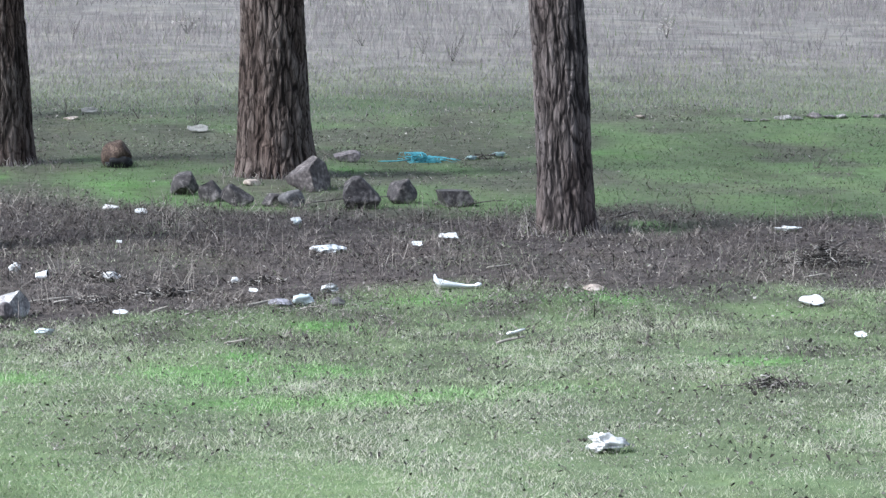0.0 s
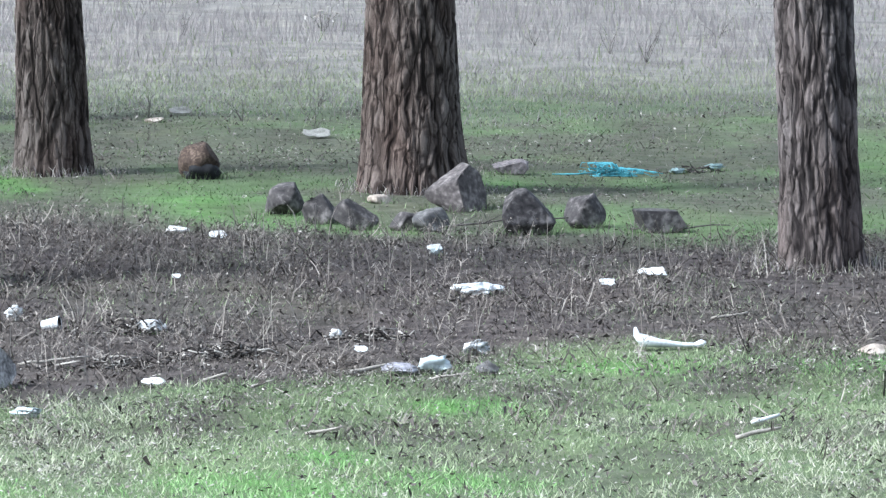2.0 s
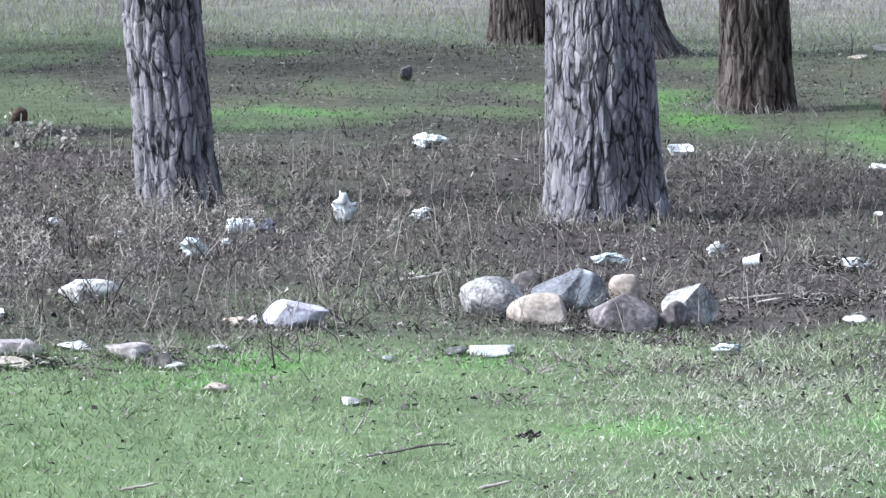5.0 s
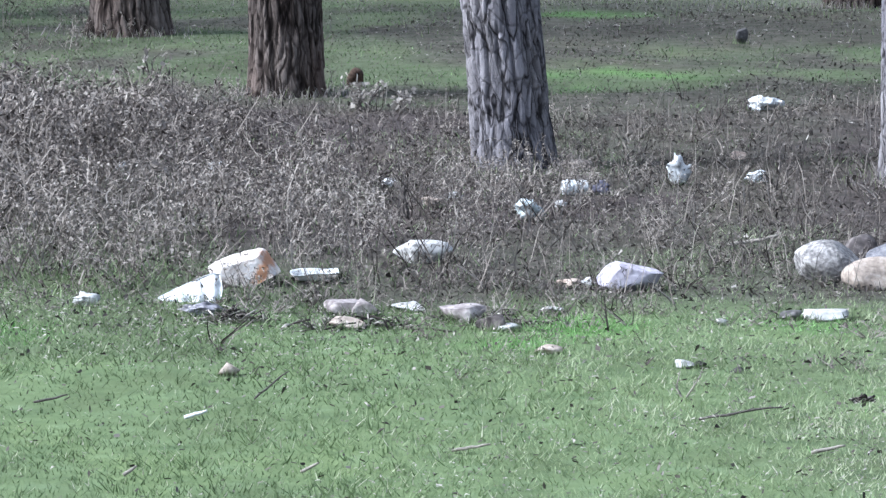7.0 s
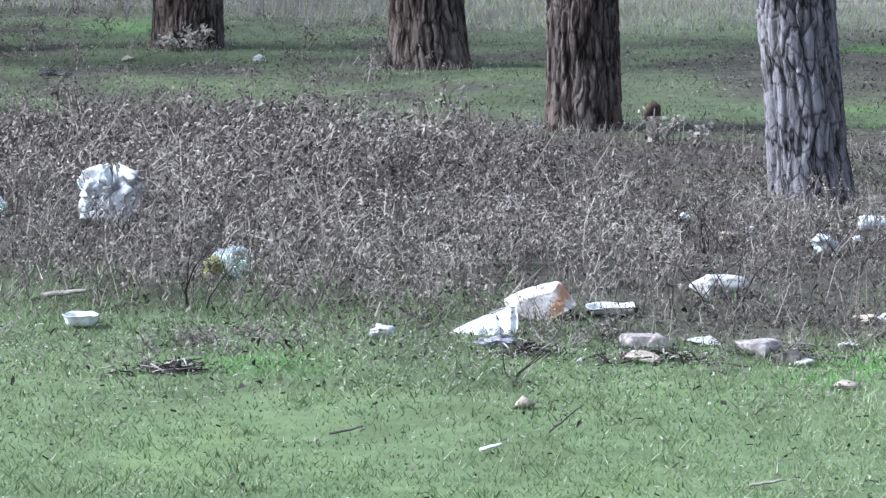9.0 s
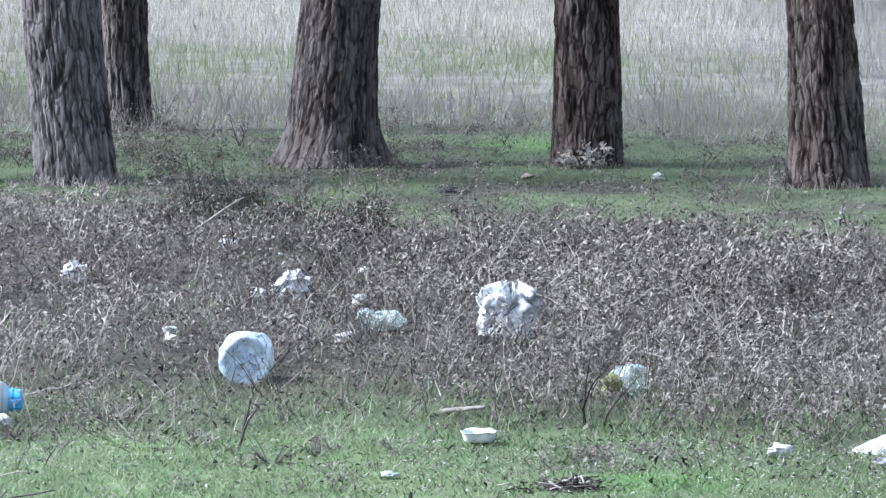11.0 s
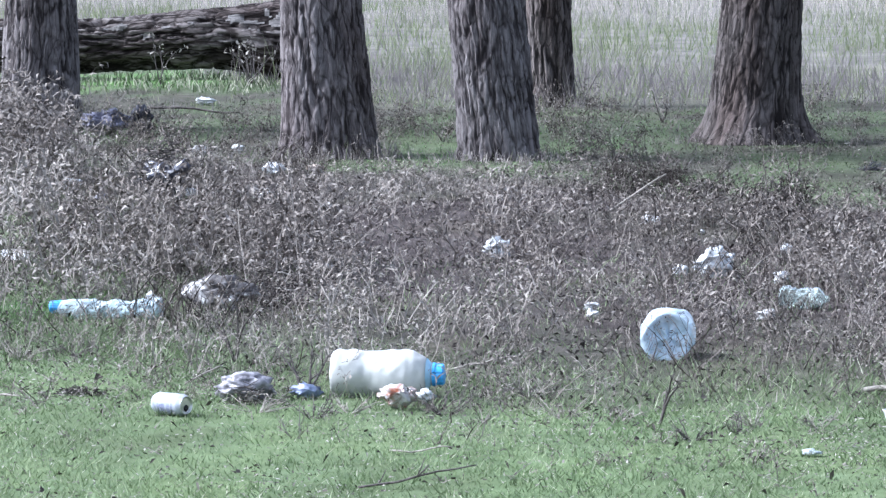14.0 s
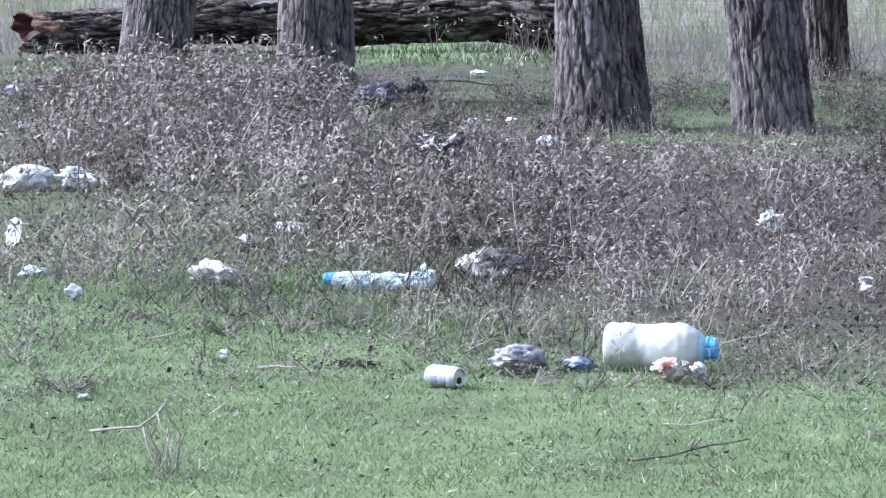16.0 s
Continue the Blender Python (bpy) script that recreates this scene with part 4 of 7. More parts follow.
def build_litter():
    n = 210000
    x, y = scatter(n, 9.3, 30)
    lawn, strip, back, field, u, r = zones(x, y)
    patch = smooth(0.42, 0.62, vnoise(x, y * 0.5, 0.8, 21) * 0.6 + vnoise(x, y * 0.6, 0.22, 22) * 0.4)
    brown = brownness(x, y)
    keep = rng.random(n) < strip * 0.75 + lawn * (0.015 + (0.06 + 0.45 * smooth(-7, 1, u)) * patch * np.maximum(smooth(12.0, 14.2, r), 0.40 * smooth(3, 10, u)) + 0.5 * spots(x, y, WORN) * smooth(0.3, 0.6, vnoise(x, y * 0.6, 0.3, 29))) + back * (0.005 + 0.22 * brown * smooth(0.45, 0.7, vnoise(x, y * 0.5, 0.4, 28)))
    x, y, r, strip = x[keep], y[keep], r[keep], strip[keep]
    n = len(x)
    a, s, k = rng.uniform(0, 6.283, n), rng.uniform(0.004, 0.014, n), rng.uniform(0.12, 0.5, n)
    e = np.stack([np.cos(a), np.sin(a), rng.normal(0, 0.6, n)], 1) * s[:, None]
    f = np.stack([-np.sin(a), np.cos(a), rng.normal(0, 0.8, n)], 1) * (s * k)[:, None]
    up = np.zeros((n, 3))
    up[:, 2] = s * rng.uniform(0.0, 0.5, n)
    base = np.stack([x, y, ground_z(x, y) + 0.004 + rng.uniform(0, 0.018, n)], 1)
    verts = np.stack([base - e, base + f + up, base + e, base - f + up], 1).reshape(-1, 3)
    q = np.arange(n)[:, None] * 4
    faces = np.concatenate([q + [0, 1, 2], q + [0, 2, 3]])
    tone = np.where(rng.random(n) < 0.02, rng.uniform(0.7, 0.95, n), 0.07 + rng.beta(1.6, 3.0, n) * 0.80 + 0.14 * (r > 19))
    chunks = [(verts, faces, np.repeat(tone, 4))]
    x, y = scatter(70000, 9.3, 22)
    lawn, strip, back, field, u, r = zones(x, y)
    keep = rng.random(len(x)) < lawn * (0.28 + 0.42 * smooth(-2, 5, u)) * smooth(9.8, 12.5, r) + strip * 0.4 * smooth(0, 4, u)
    x, y = x[keep], y[keep]
    n = len(x)
    a, s = rng.uniform(0, 6.283, n), rng.uniform(0.002, 0.008, n)
    e = np.stack([np.cos(a), np.sin(a), rng.normal(0, 0.25, n)], 1) * s[:, None]
    f = np.stack([-np.sin(a), np.cos(a), rng.normal(0, 0.8, n)], 1) * rng.uniform(0.0008, 0.0024, n)[:, None]
    base = np.stack([x, y, ground_z(x, y) + 0.010 + rng.uniform(0, 0.02, n)], 1)
    verts = np.stack([base - e - f, base + e - f, base + e * 1.05 + f, base - e + f], 1).reshape(-1, 3)
    q = np.arange(n)[:, None] * 4
    chunks.append((verts, np.concatenate([q + [0, 1, 2], q + [0, 2, 3]]), np.repeat(np.where(rng.random(n) < 0.40, rng.uniform(0.6, 0.95, n), rng.uniform(0.15, 0.6, n)), 4)))
    # curled grey and tan bits among the grass, in drifts
    near, far = scatter(150000, 9.3, 17.5), scatter(150000, 17.5, 31)
    x, y = np.concatenate([near[0], far[0]]), np.concatenate([near[1], far[1]])
    lawn, strip, back, field, u, r = zones(x, y)
    drift = smooth(0.40, 0.70, vnoise(x, y * 0.4, 0.7, 61) * 0.55 + vnoise(x, y * 0.6, 0.18, 62) * 0.45)
    keep = rng.random(len(x)) < lawn * (1 - 0.7 * spots(x, y, VIVID)) * (0.10 + 0.90 * drift) * (0.38 + 0.40 * smooth(3, 9, u) + 0.25 * smooth(1.8, 0.3, np.interp(u, BEARING, LAWN_END) - r)) + 0.75 * spots(x, y, TANGLE) * (0.25 + 0.75 * drift) + back * (0.06 + 0.85 * brownness(x, y) * (0.25 + 0.75 * drift)) + strip * (0.15 + 0.85 * drift) * (0.22 * smooth(-1, 4, u) + 0.60 * smooth(3, 6, u))
    x, y, r, bare = x[keep], y[keep], r[keep], strip[keep]
    n = len(x)
    d, e = rng.normal(0, 1, (n, 3)), rng.normal(0, 1, (n, 3))
    d[:, 2], e[:, 2] = np.abs(d[:, 2]) * 0.6, e[:, 2] * 0.5
    d /= np.linalg.norm(d, axis=1)[:, None]
    s, a = (rng.uniform(0.004, 0.011, n) * (0.8 + r / 60) * (1 + 0.7 * (r > 19)))[:, None], rng.uniform(0, 6.283, n)
    w = np.stack([np.cos(a), np.sin(a), np.full(n, 0.3)], 1) * (rng.uniform(0.0015, 0.0035, n) * (0.6 + r / 30))[:, None]
    o = np.stack([x, y, ground_z(x, y) + 0.006 + rng.uniform(0, 0.012, n)], 1)
    verts = np.stack([o, o + d * s - w, o + d * s + w, o + d * s + e * s * 0.7], 1).reshape(-1, 3)
    q = np.arange(n)[:, None] * 4
    tone = np.where(rng.random(n) < 0.70 - 0.40 * (r > 17.5), rng.uniform(0.75, 1.0, n) - 0.22 * bare - 0.08 * (r > 17.5), rng.uniform(0.0, 0.45, n) + 0.3 * (r < 15) * (1 - bare) + 0.16 * (r > 17.5) * (1 - bare))
    chunks.append((verts, np.concatenate([q + [0, 1, 2], q + [1, 3, 2]]), np.repeat(tone, 4)))
    stuff("leaf_litter", chunks, LEAF, "scattered dead brown leaves and bark bits", "leaf litter")


build_lawn()
grass_by_log()
build_field()
build_weeds()
build_litter()

# ---- trees ----
def tube(points, radii, sides=8):
    """A round tube along points, closed at its ends."""
    points = [Vector(p) for p in points]
    verts, faces = [], []
    for i, (p, r) in enumerate(zip(points, radii)):
        d = (points[min(i + 1, len(points) - 1)] - points[max(i - 1, 0)]).normalized()
        a = d.orthogonal().normalized() if i == 0 else (a - d * a.dot(d)).normalized()
        b = d.cross(a)
        for s in range(sides):
            t = 2 * math.pi * s / sides
            verts.append(p + (a * math.cos(t) + b * math.sin(t)) * r)
    for i in range(len(points) - 1):
        for s in range(sides):
            s2 = (s + 1) % sides
            faces.append((i * sides + s, i * sides + s2, (i + 1) * sides + s2, (i + 1) * sides + s))
    k = len(verts)
    verts += [points[0], points[-1]]
    for s in range(sides):
        s2 = (s + 1) % sides
        faces.append((k, s2, s, k))
        e = (len(points) - 1) * sides
        faces.append((k + 1, e + s, e + s2, k + 1))
    tris = []
    for f in faces:
        tris += [(f[0], f[1], f[2])] + ([(f[0], f[2], f[3])] if f[3] != f[0] else [])
    return np.array([tuple(v) for v in verts]), np.array(tris)


def joined(pieces):
    verts, faces, k = [], [], 0
    for v, f in pieces:
        verts.append(v)
        faces.append(f + k)
        k += len(v)
    return np.concatenate(verts), np.concatenate(faces)


def bark_shape(rows, radius_at, th, cell, stretch, depth, seed):
    """Barked trunk round the z axis: interlaced ridges broken across into flakes; returns vertices, quads, the way along the bark and tones."""
    T, Z = np.meshgrid(th, rows)
    R = radius_at(T, Z)
    mean = float(R.mean())
    nu = max(6, round(2 * np.pi * mean / (cell * 0.9)))
    flat = np.stack([np.cos(T).ravel() * mean, np.sin(T).ravel() * mean, Z.ravel()], 1)

    def field(size, low, k):
        return vnoise3(flat * [1, 1, low] + [3.0, 5.0, 7.0], size, seed + k).reshape(T.shape) - 0.5

    warp = 1.4 * field(0.16, 0.5, 0) + 0.7 * field(0.06, 0.45, 1) + 0.25 * field(0.02, 0.6, 4)
    lift = 1.2 * field(0.09, 0.5, 2) + 0.4 * field(0.03, 1.0, 5)
    gap, tone = plates(T / (2 * np.pi) * nu + warp, Z / (cell * 5.5) + lift, nu, seed, 0.95)
    bent = flat * [1, 1, 1 / stretch] + 0.5 * cell * np.stack([field(0.07, 0.45, 6).ravel(), field(0.07, 0.45, 7).ravel(), warp.ravel() * 0.2], 1) * 2
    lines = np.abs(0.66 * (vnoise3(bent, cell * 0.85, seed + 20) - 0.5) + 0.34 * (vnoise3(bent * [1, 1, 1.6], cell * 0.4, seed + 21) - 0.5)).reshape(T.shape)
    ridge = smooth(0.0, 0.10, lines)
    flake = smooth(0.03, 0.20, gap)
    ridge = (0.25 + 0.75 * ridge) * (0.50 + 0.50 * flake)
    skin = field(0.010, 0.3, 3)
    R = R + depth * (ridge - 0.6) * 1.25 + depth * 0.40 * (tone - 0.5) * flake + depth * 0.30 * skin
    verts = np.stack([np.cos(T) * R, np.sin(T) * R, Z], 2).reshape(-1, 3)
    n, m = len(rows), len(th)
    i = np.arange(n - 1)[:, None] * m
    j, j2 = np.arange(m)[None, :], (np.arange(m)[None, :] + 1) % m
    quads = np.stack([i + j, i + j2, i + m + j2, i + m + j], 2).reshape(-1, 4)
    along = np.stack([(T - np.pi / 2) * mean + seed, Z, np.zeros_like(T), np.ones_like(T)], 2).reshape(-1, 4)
    # tone drops in the furrows, so their shade goes into the colour
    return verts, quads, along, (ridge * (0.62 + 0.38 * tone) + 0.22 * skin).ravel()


def limbs_of(r, start, d, length, radius, level):
    """A bare limb and its twigs, as tubes."""
    points, radii, p = [start], [radius], Vector(start)
    steps = 6 if level < 2 else 4
    pieces = []
    for k in range(steps):
        d = (d + Vector(r.normal(0, 0.16, 3)) + Vector((0, 0, 0.06))).normalized()
        p = p + d * length / steps
        points.append(p.copy())
        radii.append(max(radius * (1 - 0.85 * (k + 1) / steps), 0.004))
        if level < 3 and k >= 1 and (level < 2 or k % 2):
            for q in range(1):
                side = (d + Vector(r.normal(0, 0.65, 3))).normalized()
                pieces += limbs_of(r, p.copy(), side, length * r.uniform(0.35, 0.6), max(radii[-1] * 0.6, 0.005), level + 1)
    pieces.append(tube(points, radii, 7 if level < 2 else 4))
    return pieces


FEET = []


def tree(x, y, width, label, mat, lean=0.0, flare=0.12, cell=0.055, stretch=14.0, depth=0.012, seed=1, taper=0.06, roots=3, height=6.5):
    """A tree: barked trunk and bare limbs. width: across the trunk half a metre up; lean: metres to the right for each metre up."""
    r = np.random.default_rng(seed)
    base, spin = width / 2, r.uniform(0, 6.28)

    def radius_at(T, Z):
        z = np.maximum(Z, 0)
        k = base * (1 - taper * np.minimum(z, 2.5) - 0.085 * np.maximum(z - 2.5, 0)) + base * taper * 0.5
        lobes = 0.5 + 0.5 * np.cos(roots * T + spin)
        return np.maximum(k * (1 + flare * (0.5 + lobes) * np.exp(-z / 0.13) + 0.03 * np.cos(2 * T + spin * 2)), 0.03)

    rows = np.concatenate([np.linspace(-0.12, 1.25, 100), np.linspace(1.33, height, 12)])
    th = np.pi / 2 + np.concatenate([np.linspace(0, 0.45 * np.pi, 12, endpoint=False), np.linspace(0.45 * np.pi, 1.55 * np.pi, 96, endpoint=False), np.linspace(1.55 * np.pi, 2 * np.pi, 12, endpoint=False)])
    verts, quads, bark, tone = bark_shape(rows, radius_at, th, cell, stretch, depth, seed * 7)
    z = np.maximum(verts[:, 2], 0)
    verts[:, 0] += lean * z * np.where(z < 2, 1, 0.6) + lean * 0.8 * np.where(z < 2, 0, 1) + 0.012 * np.sin(z * 2.2 + seed)
    verts[:, 1] += 0.02 * np.sin(z * 1.1 + seed * 2)
    ob = part("tree", None)
    ob.location = (x, y, gz(x, y))
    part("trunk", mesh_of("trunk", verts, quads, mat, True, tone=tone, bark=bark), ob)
    top = Vector((lean * (height * 0.6 + 0.8), 0, height * 0.8))
    pieces = []
    for k in range(6):
        a = k * 1.05 + spin
        q = top * (0.52 + 0.075 * k)
        d = Vector((math.cos(a), math.sin(a), 0.75 + 0.12 * k)).normalized()
        pieces += limbs_of(r, Vector((lean * q.z, 0, q.z)), d, r.uniform(2.0, 3.0), base * 0.33, 1)
    v, f = joined(pieces)
    part("crown", mesh_of("crown", v, f, TWIG, True), ob, "bare grey-brown limbs and twigs")
    FEET.append((x, y, base))
    return tagged(ob, label, "tree", "trees of the grove")


tree(5.08, 22.33, 0.416, "stout tree trunk with dark furrowed brown bark among stones", BARK_BROWN, lean=-0.040, flare=0.20, cell=0.046, depth=0.014, seed=11, taper=0.193)
tree(5.74, 18.30, 0.298, "tree trunk with deeply furrowed grey-brown bark on bare soil", BARK_DARK, lean=-0.060, flare=0.14, cell=0.046, depth=0.014, seed=12, taper=0.020)
tree(2.27, 18.47, 0.387, "thick tree trunk with pale grey plated bark behind a stone ring", BARK_GREY, lean=-0.005, flare=0.16, cell=0.036, seed=34, taper=0.129, stretch=12.0, depth=0.009)
tree(3.64, 23.77, 0.325, "straight tree trunk with brown furrowed bark on mossy grass", BARK_BROWN, lean=-0.015, flare=0.10, cell=0.046, depth=0.014, seed=14, taper=0.189)
tree(3.51, 27.62, 0.401, "half hidden tree trunk with flared roots", BARK_DARK, lean=-0.060, flare=0.75, cell=0.046, depth=0.014, seed=15, taper=0.100)
tree(3.07, 28.72, 0.317, "brown tree trunk at the edge of the dry field", BARK_BROWN, lean=0.006, flare=0.10, cell=0.046, depth=0.014, seed=16, taper=0.118)
tree(0.76, 19.15, 0.291, "leaning grey tree trunk rising from dead weeds", BARK_GREY, lean=-0.100, flare=0.14, cell=0.046, depth=0.014, seed=17, taper=0.020)
tree(-0.12, 22.73, 0.310, "reddish brown tree trunk at the edge of the weeds", BARK_BROWN, lean=-0.056, flare=0.12, cell=0.046, depth=0.014, seed=18, taper=0.020)
tree(-0.97, 26.45, 0.363, "brown tree trunk leaning slightly on green grass", BARK_BROWN, lean=-0.060, flare=0.14, cell=0.046, depth=0.014, seed=19, taper=0.200)
tree(-2.38, 28.10, 0.372, "straight dark reddish brown tree trunk with pale weeds at its foot", BARK_BROWN, lean=0.013, flare=0.05, cell=0.046, depth=0.014, seed=20, taper=0.108)
tree(-3.82, 28.11, 0.471, "dark leaning tree trunk with broad flared roots", BARK_DARK, lean=0.100, flare=0.45, cell=0.046, depth=0.014, seed=21, taper=0.142)
tree(-4.94, 26.51, 0.403, "grey-brown tree trunk rising from dead weeds", BARK_ASH, lean=-0.077, flare=0.08, cell=0.046, depth=0.014, seed=22, taper=0.020)
tree(-5.55, 31.60, 0.285, "dark tree trunk standing close behind another", BARK_DARK, lean=-0.033, flare=0.06, cell=0.046, depth=0.014, seed=23, taper=0.020)
tree(-5.88, 26.68, 0.459, "thick grey-brown tree trunk with furrowed bark among dead weeds", BARK_ASH, lean=-0.090, flare=0.12, cell=0.046, depth=0.014, seed=24, taper=0.174)
tree(-8.18, 29.03, 0.444, "grey-brown tree trunk before the fallen log", BARK_ASH, lean=-0.010, flare=0.08, cell=0.046, depth=0.014, seed=25, taper=0.180)
tree(-9.04, 28.45, 0.403, "grey tree trunk leaning beside the fallen log", BARK_ASH, lean=0.122, flare=0.08, cell=0.046, depth=0.014, seed=26, taper=0.055)


def grass_at_trunks():
    """Dry and green tufts round the feet of the trunks."""
    chunks = []
    for x, y, r in FEET:
        n = 420
        a = rng.uniform(0, 2 * np.pi, n)
        d = r * 1.12 + np.abs(rng.normal(0, 0.10, n))
        px, py = x + np.cos(a) * d, y + np.sin(a) * d
        tall = 0.5 + 1.3 * smooth(-4.5, -7.5, np.full(n, x))
        chunks.append(blades(px, py, tall * rng.uniform(0.03, 0.16, n) * np.exp(-(d - r) * 3), rng.uniform(0.003, 0.006, n), rng.uniform(0.1, 0.8, n), rng.uniform(0.0, 0.9, n)))
    stuff("grass_tufts", chunks, FIELD, "dry and green grass tufts at the trunks", "grass")


grass_at_trunks()


def fallen_log():
    """A fallen trunk, arched off the ground, with a hollow broken end and a stub."""
    length, rad = 4.14, 0.185
    rows = np.linspace(0, length, 260)

    def radius_at(T, Z):
        t = Z / length
        return rad * (0.82 + 0.13 * smooth(0.15, 0.5, t) + 0.06 * smooth(0.6, 0.8, t) + 0.62 * smooth(0.80, 1.0, t) + 0.03 * np.sin(Z * 4.1) + 0.05 * np.cos(2 * T + Z))

    verts, quads, bark, tone = bark_shape(rows, radius_at, np.pi / 2 + np.linspace(0, 2 * np.pi, 96, endpoint=False), 0.06, 15.0, 0.028, 77)
    t = verts[:, 2] / length
    along = np.stack([verts[:, 2], verts[:, 0], verts[:, 1] + 0.165 + 0.11 * smooth(0.05, 0.40, t) + 0.055 * smooth(0.60, 0.80, t) - 0.03 * smooth(0.85, 1.0, t)], 1)
    along[:, 0] += 0.55 * (rad * 0.7 - along[:, 1]) * np.clip(1 - verts[:, 2] / 0.9, 0, 1) ** 1.5
    along[:, 1] += 0.10 * np.sin(t * 5)
    round_it = np.tile(np.arange(96), len(rows)) / 96.0
    along[:, 0] += (0.12 * vnoise(round_it * 9, round_it * 0, 1.0, 93) + 0.07 * vnoise(round_it * 31, round_it * 0, 1.0, 94) - 0.10) * np.clip(1 - verts[:, 2] / 0.30, 0, 1)
    ob = part("fallen_log", None)
    ob.location = (-11.73, 33.84, -0.03)
    ob.rotation_euler = (0, 0, radians(9.9))
    part("trunk", mesh_of("log_trunk", along, quads, BARK_LOG, True, tone=tone, bark=bark), ob)
    # ragged broken end: splintered rim round a dark red hollow, with the bark gone beside it
    ring = along[:96]
    c = ring.mean(0)
    v = [*ring]
    for k, (s, push) in enumerate(((0.90, 0.0), (0.72, 0.10), (0.56, 0.28), (0.30, 0.46))):
        wob = 1 + 0.34 * (vnoise(np.arange(96) / 8.0, np.full(96, k * 3.0), 1.0, 90 + k) - 0.5)
        v += [*(c + (ring - c) * s * wob[:, None] + np.array([push - 0.02, 0, 0.02]))]
    v.append(c + np.array([0.5, 0, 0]))
    q = [(k * 96 + s, k * 96 + (s + 1) % 96, (k + 1) * 96 + (s + 1) % 96, (k + 1) * 96 + s) for k in range(4) for s in range(96)]
    rim = [(a, b, d) for a, b, d, e in q[:96]] + [(a, d, e) for a, b, d, e in q[:96]]
    core = [(a, b, d) for a, b, d, e in q[96:]] + [(a, d, e) for a, b, d, e in q[96:]] + [(4 * 96 + s, 4 * 96 + (s + 1) % 96, 5 * 96) for s in range(96)]
    part("broken_end", mesh_of("broken_end", v[:192], rim, CUT_WOOD), ob, "brown splintered rim")
    part("hollow", mesh_of("hollow", v[96:], np.array(core) - 96, HEART_WOOD), ob, "dark red rotten heartwood")
    mid = along.reshape(-1, 96, 3).mean(1)
    skin = along + 0.006 * (along - np.repeat(mid, 96, 0)) / rad
    high = (along[:, 2] - np.repeat(mid[:, 2], 96)) / rad
    bare = (verts[:, 2] < 0.24 + 0.26 * (vnoise(along[:, 2] * 14, along[:, 1] * 14, 1.0, 92) - 0.5) - 0.16 * np.abs(high - 0.5)) & (high > 0.05) & (along[:, 1] < np.repeat(mid[:, 1], 96) + 0.06)
    part("bare_wood", mesh_of("bare_wood", skin, quads[bare[quads].all(1)], PEELED_WOOD), ob, "orange-brown wood with the bark gone")
    worn = (0.35 * vnoise(verts[:, 2], high * 0.3, 0.30, 95) + 0.40 * vnoise(verts[:, 2], high * 0.8, 0.10, 96) + 0.25 * vnoise(verts[:, 2], high, 0.03, 97) > 0.50 + 0.5 * np.abs(high - 0.60)) & (verts[:, 2] > 1.6) & (along[:, 1] < np.repeat(mid[:, 1], 96) + 0.03)
    part("pale_patch", mesh_of("pale_patch", skin, quads[worn[quads].all(1)], GREY_WOOD), ob, "weathered pale grey wood along the top")
    f = along[-96:]
    c2 = f.mean(0)
    part("far_end", mesh_of("far_end", [*f, c2], [(s, (s + 1) % 96, 96) for s in range(96)], CUT_WOOD, False), ob)
    for px, pts in ((0.30, [(0, 0, 0), (0.03, 0, 0.16), (-0.03, 0, 0.26)]), (0.305, [(0, 0, 0), (0.10, 0.02, 0.10), (0.16, 0.02, 0.22), (0.13, 0.02, 0.36)])):
        k = along[int(px * 259) * 96:int(px * 259) * 96 + 96]
        o = k[np.argmax(k[:, 2])] - np.array([0, 0, 0.03])
        v, f = tube([o + np.array(q) for q in pts], [0.026, 0.02, 0.016, 0.012][:len(pts)], 8)
        part("branch_stub", mesh_of("branch_stub", v, f, BARK_LOG, True, tone=np.full(len(v), 0.2)), ob, "dark bent dead branch stub")
    tagged(ob, "blackened fallen tree trunk with a hollow red broken end", "log")


fallen_log()


# ---- stones ----
def ball(level):
    bm = bmesh.new()
    bmesh.ops.create_icosphere(bm, subdivisions=level, radius=1.0)
    v = np.array([tuple(q.co) for q in bm.verts])
    f = np.array([[q.index for q in p.verts] for p in bm.faces])
    bm.free()
    return v, f


BALLS = {k: ball(k) for k in (2, 3, 4)}
FOOT = []


def rough(v, size, amount, seed):
    """Noise round zero for each vertex."""
    return amount * 2 * (vnoise3(v, size, seed) - 0.5)


